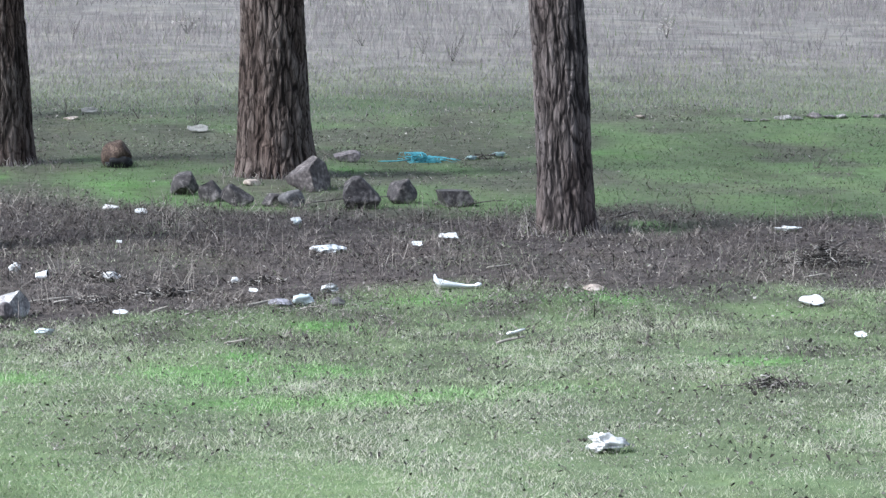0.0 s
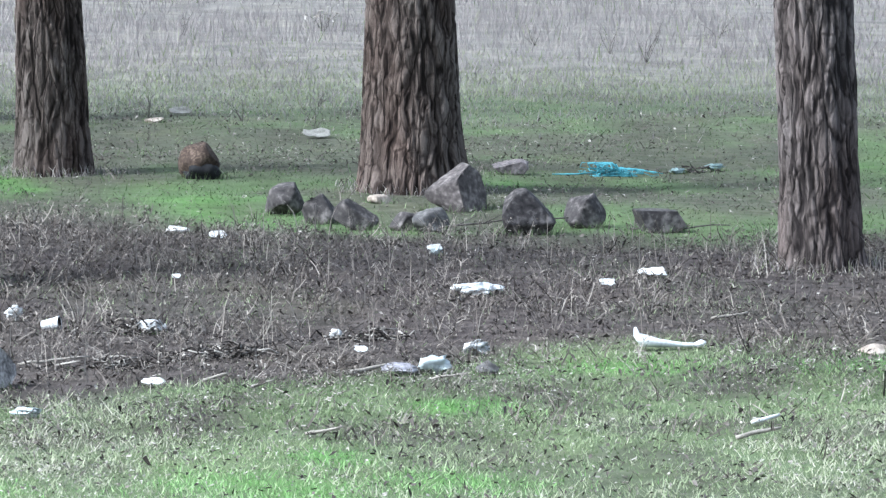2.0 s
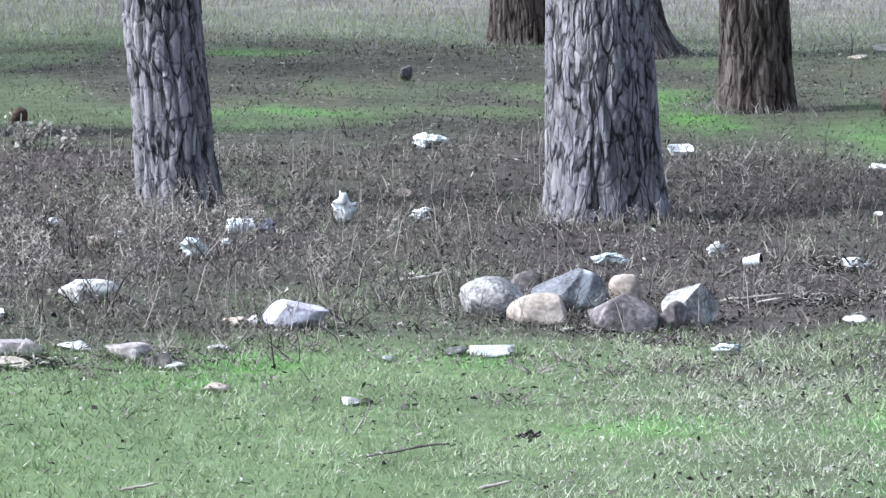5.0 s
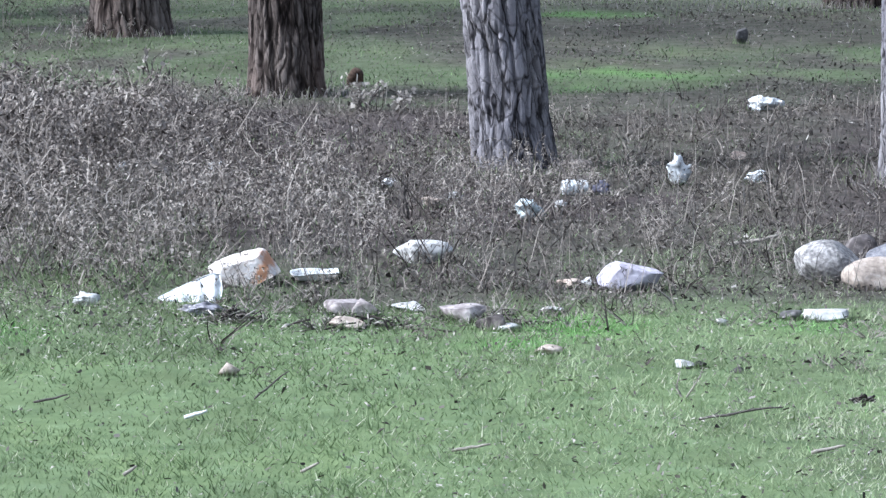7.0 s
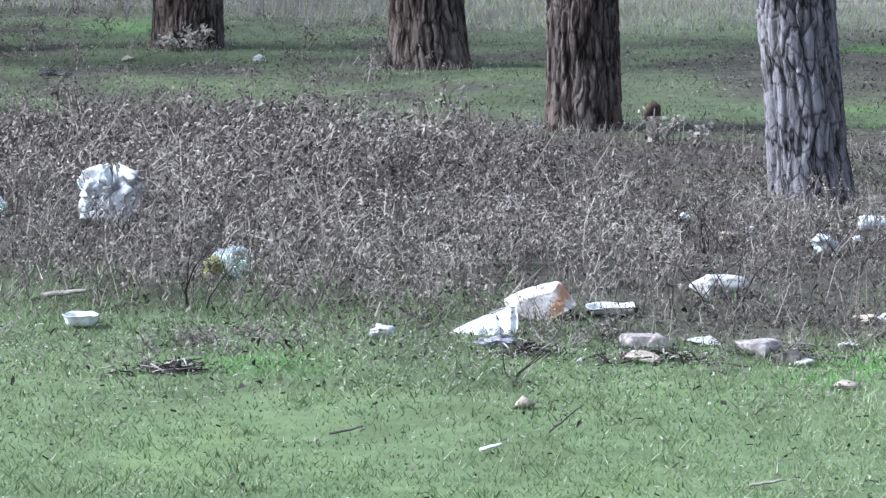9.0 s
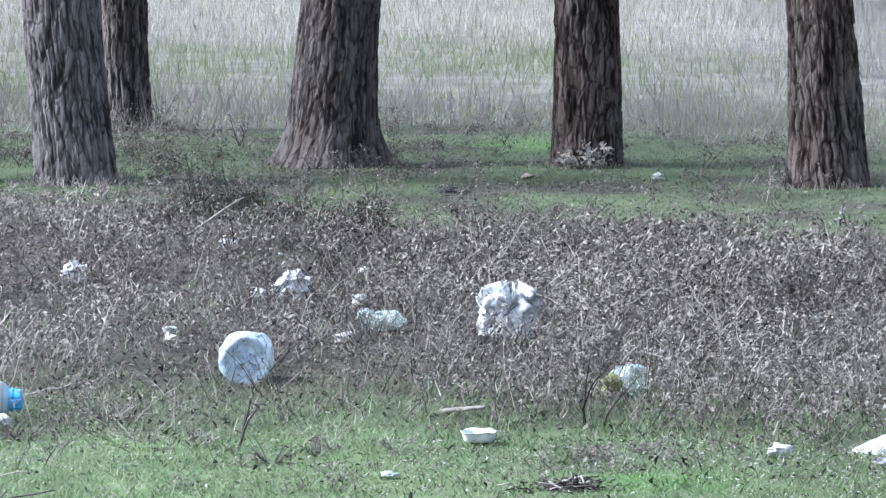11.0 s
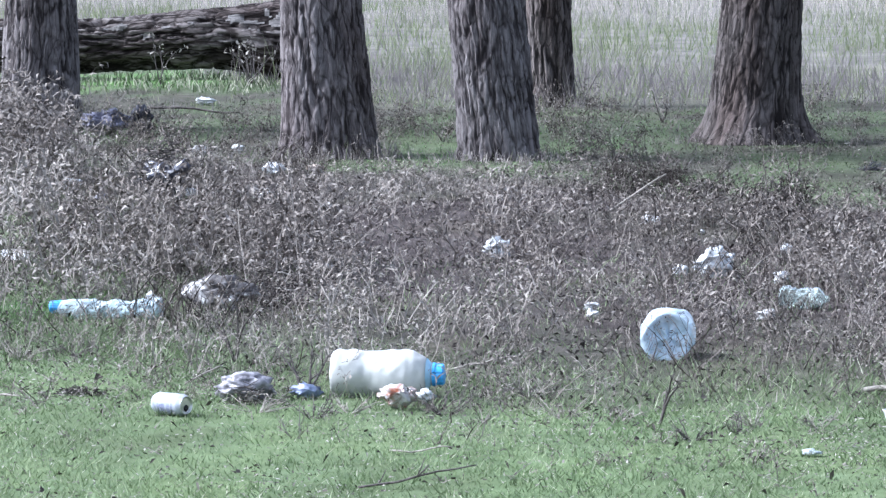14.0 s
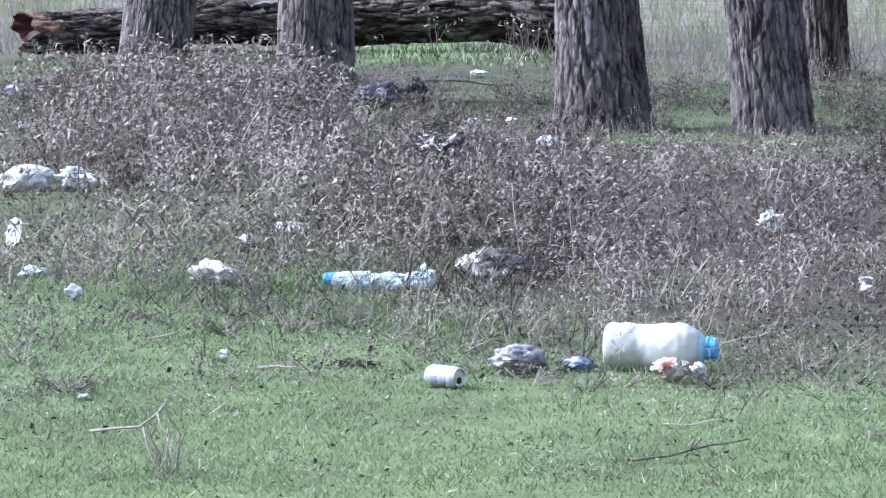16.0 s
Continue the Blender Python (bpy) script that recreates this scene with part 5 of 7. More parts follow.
def stone(x, y, w, h, mat, label, seed=1, deep=0.8, cuts=11, sink=0.12, name="stone", flat=0.66, turn=None, group="", faces=()):
    """A stone w across and h high, with broken faces and a rough skin; faces: main broken faces, as a direction and how far out."""
    r = np.random.default_rng(seed + 1000)
    v, f = BALLS[4 if w > 0.17 else 3]
    v = v.copy()
    for *d, out in faces:
        d = np.array(d) / np.linalg.norm(d)
        v -= np.outer(np.maximum(v @ d - out, 0), d)
    for k in range(cuts):
        d = r.normal(0, 1, 3)
        d /= np.linalg.norm(d)
        far = v @ d - r.uniform(flat - 0.22, flat + 0.08)
        v -= np.outer(np.maximum(far, 0), d)
    n = v / np.linalg.norm(v, axis=1)[:, None]
    v += n * (rough(v, 0.5, 0.03, seed) + rough(v, 0.16, 0.022, seed + 4) + rough(v, 0.07, 0.012, seed + 6))[:, None]
    v -= (v.max(0) + v.min(0)) / 2
    v /= (v.max(0) - v.min(0)) / 2
    high = h / (1 - sink)
    v = v * [w / 2, w / 2 * deep, high / 2] + [0, 0, high / 2 - sink * high]
    FOOT.append((x, y, w, w * deep))
    ob = part(name, mesh_of(name, v, f, mat, True))
    ob.location = (x, y, gz(x, y))
    ob.rotation_euler = (0, 0, r.uniform(-0.25, 0.25) if turn is None else turn)
    return tagged(ob, label, "stone" if name == "stone" else name.replace("_", " "), group)


# ---- litter ----
def crumple(x, y, w, h, mat, label, name="plastic_bag", category="bag", seed=1, deep=0.7, amount=0.5, sink=0.12, turn=0.0, detail=4):
    """A crumpled bag, cloth or wrapper lying on the ground."""
    v, f = BALLS[detail if w > 0.13 else 3]
    v = v.copy()
    n = v.copy()
    fold = np.abs(rough(v, 0.7, 1.0, seed)) + np.abs(rough(v, 0.33, 0.8, seed + 3)) + np.abs(rough(v, 0.16, 0.55, seed + 7))
    v = n * (1.0 - amount * 1.1 * (fold - 0.35))[:, None]
    v += np.stack([rough(n, 0.6, 0.7, seed + 11), rough(n, 0.6, 0.7, seed + 13), rough(n, 0.5, 0.7, seed + 17)], 1) * amount
    v -= (v.max(0) + v.min(0)) / 2
    v /= (v.max(0) - v.min(0)) / 2
    high = h / (1 - sink)
    v = v * [w / 2, w / 2 * deep, high / 2] + [0, 0, high / 2 - sink * high]
    FOOT.append((x, y, w, w * deep))
    ob = part(name, mesh_of(name, v, f, mat, True))
    ob.location = (x, y, gz(x, y) + 0.005)
    ob.rotation_euler = (0, 0, turn)
    return tagged(ob, label, category)


def pleated_bag(x, y, w, h, mat, label, seed=1, folds=11):
    """An upright white bag with vertical folds below and a torn, gathered top."""
    n, rows = 96, 26
    A, K = np.meshgrid(np.linspace(0, 2 * np.pi, n, endpoint=False), np.linspace(0, 1, rows))
    swing = A + 0.5 * (vnoise(np.cos(A) * 2 + K, np.sin(A) * 2, 0.8, seed) - 0.5)
    wide = np.interp(K, [0, 0.1, 0.55, 0.68, 0.88, 1.0], [0.98, 1.0, 1.0, 0.92, 0.78, 0.30])
    torn = smooth(0.5, 0.7, K)
    q = wide * (1 + 0.12 * np.cos(folds * swing) * (1 - 0.5 * K) + 0.10 * (vnoise(np.cos(A) * 11 + 9, np.sin(A) * 11 + K * 12, 0.9, seed + 6) - 0.5) + 0.24 * (vnoise(np.cos(A) * 3 + 9, np.sin(A) * 3 + K * 5, 0.9, seed + 1) - 0.5) + 0.9 * torn * (vnoise(np.cos(A) * 6 + 9, K * 7 + np.sin(A) * 6, 0.9, seed + 3) - 0.5) + 0.8 * torn * (vnoise(np.cos(A) * 14 + 9, K * 14 + np.sin(A) * 14, 0.9, seed + 4) - 0.5))
    X, Y = np.cos(A) * q * w / 2 + 0.10 * w * torn, np.sin(A) * q * w * 0.36
    Z = h * (K + (0.10 + 0.35 * torn) * (vnoise(np.cos(A) * 5, np.sin(A) * 5 + K, 0.9, seed + 2) - 0.5) * smooth(0.2, 0.5, K)) - 0.012
    v = np.stack([X, Y, Z], 2).reshape(-1, 3)
    i, j = np.arange(rows - 1)[:, None] * n, np.arange(n)[None, :]
    quads = np.stack([i + j, i + (j + 1) % n, i + n + (j + 1) % n, i + n + j], 2).reshape(-1, 4)
    ob = part("plastic_bag", mesh_of("plastic_bag", v, quads, mat, True))
    ob.location = (x, y, gz(x, y))
    return tagged(ob, label, "bag")


def sheet(x, y, w, h, mat, label, name="paper_scrap", category="paper", seed=1, deep=None, tilt=None, turn=0.0, curl=0.25, lift=0.012, roll=0.0):
    """A torn, wrinkled sheet with a little thickness; h: how high its raised edge shows."""
    nx, ny = 18, 14
    deep = deep or w * 0.7
    tilt = min(32.0, math.degrees(math.asin(min(1.0, h / deep)))) if tilt is None else tilt
    U, V = np.meshgrid(np.linspace(-1, 1, nx), np.linspace(-1, 1, ny))
    torn = 1 + 0.30 * (vnoise(np.arctan2(V, U) * 2 + 20, U * 0 + seed, 0.6, seed) - 0.5)
    round_off = 1 - 0.22 * (U * V) ** 2
    X, Y = U * w / 2 * torn * round_off, V * deep / 2 * torn * round_off
    Z = curl * w * 0.35 * (U * math.cos(seed) + V * math.sin(seed)) ** 2 * 0.4 + 0.05 * w * (vnoise(U, V, 0.5, seed + 2) - 0.5) + 0.03 * w * (vnoise(U, V, 0.2, seed + 3) - 0.5)
    top = np.stack([X, Y, Z], 2).reshape(-1, 3)
    v = np.concatenate([top + [0, 0, 0.0015], top - [0, 0, 0.0015]])
    i = (np.arange(ny - 1)[:, None] * nx + np.arange(nx - 1)[None, :]).ravel()
    q = np.stack([i, i + 1, i + nx + 1, i + nx], 1)
    n = nx * ny
    edge = list(range(nx)) + [nx * k + nx - 1 for k in range(1, ny)] + [nx * ny - 2 - k for k in range(nx - 1)] + [nx * k for k in range(ny - 2, 0, -1)]
    rim = np.array([(edge[k], edge[k] + n, edge[(k + 1) % len(edge)] + n, edge[(k + 1) % len(edge)]) for k in range(len(edge))])
    ob = part(name, mesh_of(name, v, np.concatenate([q, q[:, ::-1] + n, rim]), mat, True))
    ob.location = (x, y, gz(x, y) + lift + math.sin(radians(tilt)) * deep * 0.5 * 0.8)
    ob.rotation_euler = (radians(tilt), radians(roll), turn)
    return tagged(ob, label, category)


def draped_sheet(x, y, w, h, mat, label):
    """A plastic sheet that rises from the ground towards the stone on its right."""
    nx, ny = 30, 16
    U, V = np.meshgrid(np.linspace(0, 1, nx), np.linspace(0, 1, ny))
    high = h * (0.12 + 0.88 * U ** 0.85) * (1 - 0.12 * smooth(0.9, 1.0, U))
    fold = 0.012 * np.sin(U * 26 + 2 * vnoise(U, V, 0.3, 5)) * (1 - 0.5 * V) + 0.01 * (vnoise(U, V, 0.15, 6) - 0.5)
    X, Y, Z = (U - 0.5) * w + 0.01 * np.sin(V * 3), 0.10 * V - 0.03 + fold, V * high - 0.01
    top = np.stack([X, Y, Z], 2).reshape(-1, 3)
    v = np.concatenate([top, top + [0, 0.003, 0.001]])
    i = (np.arange(ny - 1)[:, None] * nx + np.arange(nx - 1)[None, :]).ravel()
    q = np.stack([i, i + 1, i + nx + 1, i + nx], 1)
    n = nx * ny
    edge = list(range(nx)) + [nx * k + nx - 1 for k in range(1, ny)] + [n - 2 - k for k in range(nx - 1)] + [nx * k for k in range(ny - 2, 0, -1)]
    rim = np.array([(edge[k], edge[(k + 1) % len(edge)], edge[(k + 1) % len(edge)] + n, edge[k] + n) for k in range(len(edge))])
    ob = part("plastic_sheet", mesh_of("plastic_sheet", v, np.concatenate([q, q[:, ::-1] + n, rim]), mat, True))
    ob.location = (x, y, gz(x, y))
    return tagged(ob, label, "plastic sheet")


def lathe(profile, sides=40):
    """A body turned round the z axis from (radius, height) pairs, as triangles."""
    th = np.linspace(0, 2 * np.pi, sides, endpoint=False)
    p = np.array(profile, float)
    v = np.stack([p[:, :1] * np.cos(th), p[:, :1] * np.sin(th), np.repeat(p[:, 1:], sides, 1)], 2).reshape(-1, 3)
    f = []
    for k in range(len(p) - 1):
        for s in range(sides):
            s2 = (s + 1) % sides
            a, b, c, d = k * sides + s, k * sides + s2, (k + 1) * sides + s2, (k + 1) * sides + s
            f += [(a, b, c), (a, c, d)]
    return v, np.array(f)


def fine_profile(pairs, step):
    out = [pairs[0]]
    for (r0, z0), (r1, z1) in zip(pairs, pairs[1:]):
        n = max(1, int(math.hypot(r1 - r0, z1 - z0) / step))
        out += [(r0 + (r1 - r0) * k / n, z0 + (z1 - z0) * k / n) for k in range(1, n + 1)]
    return out


def bottle(x, y, length, dia, body_mat, cap_mat, label, turn=0.0, seed=1, dent=0.12, crush=0.0, squash=1.0, ribs=6, bend=0.0, up=None, sink=0.06, neck=0.30, cap=True, fill=None, wide_neck=False, jug=False, petals=0.0):
    """A plastic bottle lying on its side, neck along its own x axis; up: degrees by which the neck is raised."""
    R = dia / 2
    z1, z2 = length * (0.93 - neck), length * 0.93
    prof = [(0.001, 0.02 * length), (R * 0.5, 0.012 * length), (R * 0.78, 0), (R * 0.93, 0.018 * length), (R, 0.06 * length), (R, z1), (R * 0.93, z1 + (z2 - z1) * 0.35), (R * 0.66, z1 + (z2 - z1) * 0.68), (R * 0.30, z2 - 0.01), (R * 0.26, z2), (R * 0.26, length * 0.95)]
    cr = 0.36
    if wide_neck:
        cr = 0.52
        prof[-5:] = [(R * 0.97, z1 + (z2 - z1) * 0.25), (R * 0.80, z1 + (z2 - z1) * 0.70), (R * 0.56, z2 - 0.004), (R * 0.48, z2), (R * 0.46, length * 0.95)]
    if jug:
        cr = 0.40
        z1, z2 = length * 0.74, length * 0.90
        prof = [(0.001, 0.03 * length), (R * 0.6, 0.025 * length), (R * 0.76, 0), (R * 0.86, 0.012 * length), (R * 0.91, 0.05 * length), (R * 0.92, 0.15 * length), (R * 0.90, 0.30 * length), (R * 0.93, 0.40 * length), (R * 1.0, 0.54 * length), (R * 1.0, z1 - 0.06 * length), (R * 0.93, z1), (R * 0.72, z1 + (z2 - z1) * 0.5), (R * 0.42, z2 - 0.006), (R * 0.36, z2), (R * 0.36, length * 0.95)]
    v, f = lathe(fine_profile(prof, length / 60), 44)
    if petals:
        a, q = np.arctan2(v[:, 1], v[:, 0]), np.hypot(v[:, 0], v[:, 1]) / R
        v[:, 2] += petals * length * smooth(0.95, 0.55, q) * (0.35 + 0.65 * np.cos(2.5 * a) ** 2) * smooth(0.2 * length, 0.05 * length, v[:, 2])
    z = v[:, 2]
    inside = smooth(0, 0.08 * length, z) * smooth(z2, z1, z)
    k = 1 + (0.025 if ribs else 0) * inside * np.sin(z / length * 2 * np.pi * ribs * 1.3)
    d = rough(v / R, 0.7, dent, seed) + rough(v / R, 0.28, dent * 0.5 + crush * 0.3, seed + 3)
    k = k + inside * (d - crush * np.abs(rough(v / R, 0.9, 1.2, seed + 5)))
    v[:, 0] *= k
    v[:, 1] *= k
    v[:, 0] *= squash
    P = np.stack([v[:, 2], v[:, 1], v[:, 0]], 1)
    P[:, 2] += bend * np.sin(np.pi * P[:, 0] / length) * 1.0
    P[:, 0] -= length / 2
    FOOT.append((x, y, length * abs(math.cos(turn)) + dia * abs(math.sin(turn)), dia))
    ob = part("plastic_bottle", mesh_of("bottle_body", P, f, body_mat, True))
    ob.location = (x, y, gz(x, y) + R * squash * (1 - 2 * sink) + (math.sin(radians(up)) * length * 0.3 if up else 0))
    ob.rotation_euler = (0, -radians(up or 0), turn)
    if cap:
        cv, cf = lathe(fine_profile([(0.001, length * 1.005), (R * (cr - 0.06), length * 1.003), (R * cr, length * 0.99), (R * cr, length * 0.93), (R * (cr + 0.04), length * 0.925), (R * (cr + 0.04), length * 0.90), (R * 0.2, length * 0.90)], 0.004), 36)
        cv[:, :2] *= (1 + 0.03 * np.sign(np.sin(np.arctan2(cv[:, 1], cv[:, 0]) * 18)))[:, None]
        part("cap", mesh_of("cap", np.stack([cv[:, 2] - length / 2, cv[:, 1], cv[:, 0] * squash], 1), cf[:, ::-1], cap_mat, False), ob, "bright blue screw cap")
    if fill:
        fv, ff = lathe(fine_profile([(R * 0.40, z2 - 0.004), (R * 0.62, z1 + (z2 - z1) * 0.68)], 0.006), 44)
        part("shoulder", mesh_of("shoulder", np.stack([fv[:, 2] - length / 2, fv[:, 1] * 1.02, fv[:, 0] * squash * 1.02], 1), ff, fill, True), ob, "pale blue shoulder")
    return tagged(ob, label, "bottle")


def drink_can(x, y, turn):
    v, f = lathe(fine_profile([(0.001, 0.004), (0.024, 0.006), (0.027, 0.0), (0.033, 0.012), (0.033, 0.105), (0.0275, 0.119)], 0.004), 48)
    v[:, :2] *= (1 - 0.05 * smooth(0.6, 1.0, vnoise(v[:, 0] * 30, v[:, 2] * 20, 1.0, 8)))[:, None]
    ob = part("drink_can", mesh_of("can_body", np.stack([v[:, 2] - 0.06, v[:, 1], v[:, 0]], 1), f, CAN_WHITE))
    v, f = lathe(fine_profile([(0.0275, 0.119), (0.0275, 0.122), (0.0255, 0.122), (0.0245, 0.117), (0.001, 0.117)], 0.004), 48)
    lid = part("lid", mesh_of("can_lid", np.stack([v[:, 2] - 0.06, v[:, 1], v[:, 0]], 1), f, CAN_METAL), ob, "bare aluminium lid with an opening")
    # opening is a flat disc, its inner shade painted black
    v, f = lathe([(0.001, 0.1178), (0.0105, 0.1178), (0.0105, 0.1172)], 24)
    v[:, 0] -= 0.010
    part("opening", mesh_of("can_opening", np.stack([v[:, 2] - 0.06, v[:, 1], v[:, 0]], 1), f, HOLE_SHADE), lid)
    for z0, z1, a0, a1 in ((0.030, 0.060, -1.9, -1.2), (0.068, 0.080, -2.1, -1.1), (0.086, 0.092, -1.9, -0.9)):
        a = np.linspace(a0, a1, 10)
        A, Z = np.meshgrid(a, [z0, z1])
        v = np.stack([Z - 0.06, np.sin(A) * 0.0335, np.cos(A) * 0.0335], 2).reshape(-1, 3)
        q = [(k, k + 1, k + 11, k + 10) for k in range(9)]
        part("print", mesh_of("can_print", v, q, PRINT_BLUE), ob, "faded blue printed bars")
    FOOT.append((x, y, 0.11, 0.06))
    ob.location = (x, y, gz(x, y) + 0.034)
    ob.rotation_euler = (0.3, 0, turn)
    return tagged(ob, "white empty drink can lying on short grass", "can")


def tray(x, y, w, d, h, label, mat=None, turn=0.0, tilt=0.0, name="food_tray", seed=1, lift=0.0):
    """A shallow rounded dish with a rim, open side up; tilt tips it towards the viewer."""
    prof = [(0.001, 0.004), (0.72, 0.0), (0.80, 0.12), (0.92, 0.85), (1.0, 1.0), (1.03, 0.97), (0.95, 0.80), (0.83, 0.18), (0.76, 0.06), (0.001, 0.05)]
    v, f = lathe(fine_profile(prof, 0.05), 40)
    a = np.arctan2(v[:, 1], v[:, 0])
    sq = 1 / np.maximum(np.abs(np.cos(a)) ** 4 + np.abs(np.sin(a)) ** 4, 0.01) ** 0.25
    k = 1 + 0.10 * (vnoise(np.cos(a) * 2, np.sin(a) * 2 + seed, 0.8, seed) - 0.5)
    v = np.stack([v[:, 0] * sq * k * w / 2, v[:, 1] * sq * k * d / 2, v[:, 2] * h * (1 + 0.4 * (vnoise(v[:, 0] * 2, v[:, 1] * 2, 0.8, seed + 1) - 0.5))], 1)
    ob = part(name, mesh_of(name, v, f, mat or FOAM, True))
    ob.location = (x, y, gz(x, y) + 0.008 + lift)
    ob.rotation_euler = (radians(tilt), 0, turn)
    return tagged(ob, label, "tray")


def paper_cup(x, y, dia, length, turn):
    """A small cup on its side, its dark mouth turned to the viewer."""
    R = dia / 2
    v, f = lathe(fine_profile([(0.001, 0), (R * 0.72, 0), (R * 0.74, 0.003), (R, length), (R * 1.05, length), (R * 1.05, length - 0.003)], 0.006), 32)
    ob = part("paper_cup", mesh_of("cup_wall", v * [1, 1, 1] + np.stack([rough(v, 0.03, 0.002, 2)] * 3, 1), f, FOAM))
    # inner wall coloured near-black, which paints the shade in the cup's mouth
    v, f = lathe(fine_profile([(R * 0.97, length - 0.001), (R * 0.70, 0.004), (0.001, 0.004)], 0.006), 32)
    part("inside", mesh_of("cup_inside", v, f, HOLE_SHADE), ob, "inside painted dark for its shade")
    ob.location = (x, y, gz(x, y) + R)
    ob.rotation_euler = (radians(80), 0, turn)
    return tagged(ob, "small white cup lying on its side", "cup")


def stick(x, y, length, mat, label, turn=0.0, r=0.007, seed=1, rise=0.02, name="stick", forks=0):
    g = np.random.default_rng(seed + 50)
    pieces = []
    p = np.array([-length / 2, 0, 0.0])
    pts = [p]
    for k in range(6):
        p = p + np.array([length / 6, g.normal(0, length * 0.022), g.normal(0, length * 0.014) + rise / 6])
        pts.append(p)
    r *= 0.7
    pieces.append(tube(pts, [r * q for q in (0.9, 1.0, 0.95, 0.9, 0.8, 0.7, 0.5)], 8))
    for k in range(forks):
        o = pts[int(g.integers(1, 5))]
        d = np.array([g.uniform(0.2, 0.8), g.normal(0, 0.5), g.uniform(0.1, 0.7)]) * length * 0.22
        pieces.append(tube([o, o + d * 0.5, o + d * [1, 1, 1.1]], [r * 0.6, r * 0.45, r * 0.3], 6))
    v, f = joined(pieces)
    v[:, 2] -= v[:, 2].min()
    ob = part(name, mesh_of(name, v, f, mat, True))
    ob.location = (x, y, gz(x, y) + 0.004)
    ob.rotation_euler = (0, 0, turn)
    return tagged(ob, label, "stick")


def bar(x, y, points, radii, mat, label, name, category, turn=0.0, flat=1.0):
    """A bent bar through a few points, with changing thickness."""
    v, f = tube(points, radii, 14)
    v[:, 1] *= flat
    v = v + np.stack([rough(v, 0.03, 0.004, 3), rough(v, 0.03, 0.004, 5), rough(v, 0.03, 0.004, 7)], 1)
    ob = part(name, mesh_of(name, v, f, mat, True))
    ob.location = (x, y, gz(x, y))
    ob.rotation_euler = (0, 0, turn)
    return tagged(ob, label, category)


def dead_shrub(x, y, h, label, seed=1, spread=0.35, stems=5, r=0.004, mat=None, heads=0):
    """A single leafless weed or shrublet of thin forked stems."""
    g = np.random.default_rng(seed + 70)
    ob = part("dead_shrub", None)
    ob.location = (x, y, gz(x, y) - 0.01)
    tips = []
    for s in range(stems):
        a = g.uniform(0, 6.28)
        d = np.array([math.cos(a) * spread, math.sin(a) * spread, 1.0])
        p, pts, pieces = np.zeros(3), [np.zeros(3)], []
        high = h * g.uniform(0.6, 1.0)
        for k in range(5):
            d = d + g.normal(0, 0.18, 3)
            p = p + d / np.linalg.norm(d) * high / 5
            pts.append(p)
            if k:
                e = d + g.normal(0, 0.7, 3)
                q = p + e / np.linalg.norm(e) * high * g.uniform(0.12, 0.3)
                pieces.append(tube([p, (p + q) / 2 + g.normal(0, 0.006, 3), q], [r * 0.5, r * 0.4, r * 0.25], 5))
                tips.append(q)
        tips.append(p)
        pieces.append(tube(pts, [r, r * 0.9, r * 0.8, r * 0.65, r * 0.5, r * 0.35], 6))
        v, f = joined(pieces)
        part("stem", mesh_of("stem", v, f, mat or TWIG, True), ob)
    if heads:
        verts, faces = [], []
        for q in tips:
            for k in range(heads):
                o, e1, e2 = q + g.normal(0, 0.014, 3), g.normal(0, 0.010, 3), g.normal(0, 0.010, 3)
                n = len(verts)
                verts += [o, o + e1, o + e1 + e2, o + e2]
                faces += [(n, n + 1, n + 2), (n, n + 2, n + 3)]
        tagged(part("seed_head", mesh_of("seed_head", verts, faces, FLUFF, False, tone=g.random(len(verts))), ob), "pale dry seed heads", kind="stuff")
    return tagged(ob, label, "dead plant")


def heap(x, y, w, h, label, mat, seed=1, count=300, deep=0.6, name="brush_heap", chips=True, category="heap", kind="stuff", thin=1.0):
    """A low heap of twigs and bark bits."""
    g = np.random.default_rng(seed + 90)
    pieces = []
    for k in range(count):
        a, q = g.uniform(0, 6.28), abs(g.normal(0, 0.62))
        o = np.array([math.cos(a) * q * w / 2, math.sin(a) * q * w / 2 * deep, 0])
        o[2] = h * math.exp(-1.1 * q * q) * g.uniform(0.0, 1.0) ** 0.8 * (0.6 + 0.4 * math.cos(3 * a + seed))
        d = np.array([g.normal(0, 1), g.normal(0, 1), g.normal(0, 0.35)])
        d *= min(w, 0.30) * g.uniform(0.05, 0.16) / np.linalg.norm(d)
        if chips and k % 4:
            d *= g.uniform(0.08, 0.3)
            v, f = tube([o - d, o + g.normal(0, 0.004, 3), o + d], [g.uniform(0.001, 0.004), g.uniform(0.003, 0.009), g.uniform(0.001, 0.004)], 3)
            v[:, 2] = o[2] + (v[:, 2] - o[2]) * 0.4
            pieces.append((v, f))
        else:
            pieces.append(tube([o - d, o + g.normal(0, 0.01, 3), o + d], [g.uniform(0.0015, 0.004) * thin] * 3, 3))
    v, f = joined(pieces)
    v[:, 2] = np.maximum(v[:, 2], -0.01)
    tone = np.concatenate([np.full(len(q[0]), g.uniform(0.6, 1.0) if g.random() < 0.34 else g.uniform(0.0, 0.5)) for q in pieces])
    ob = part(name, mesh_of(name, v, f, mat, True, tone=tone))
    ob.location = (x, y, gz(x, y))
    return tagged(ob, label, category, kind=kind)


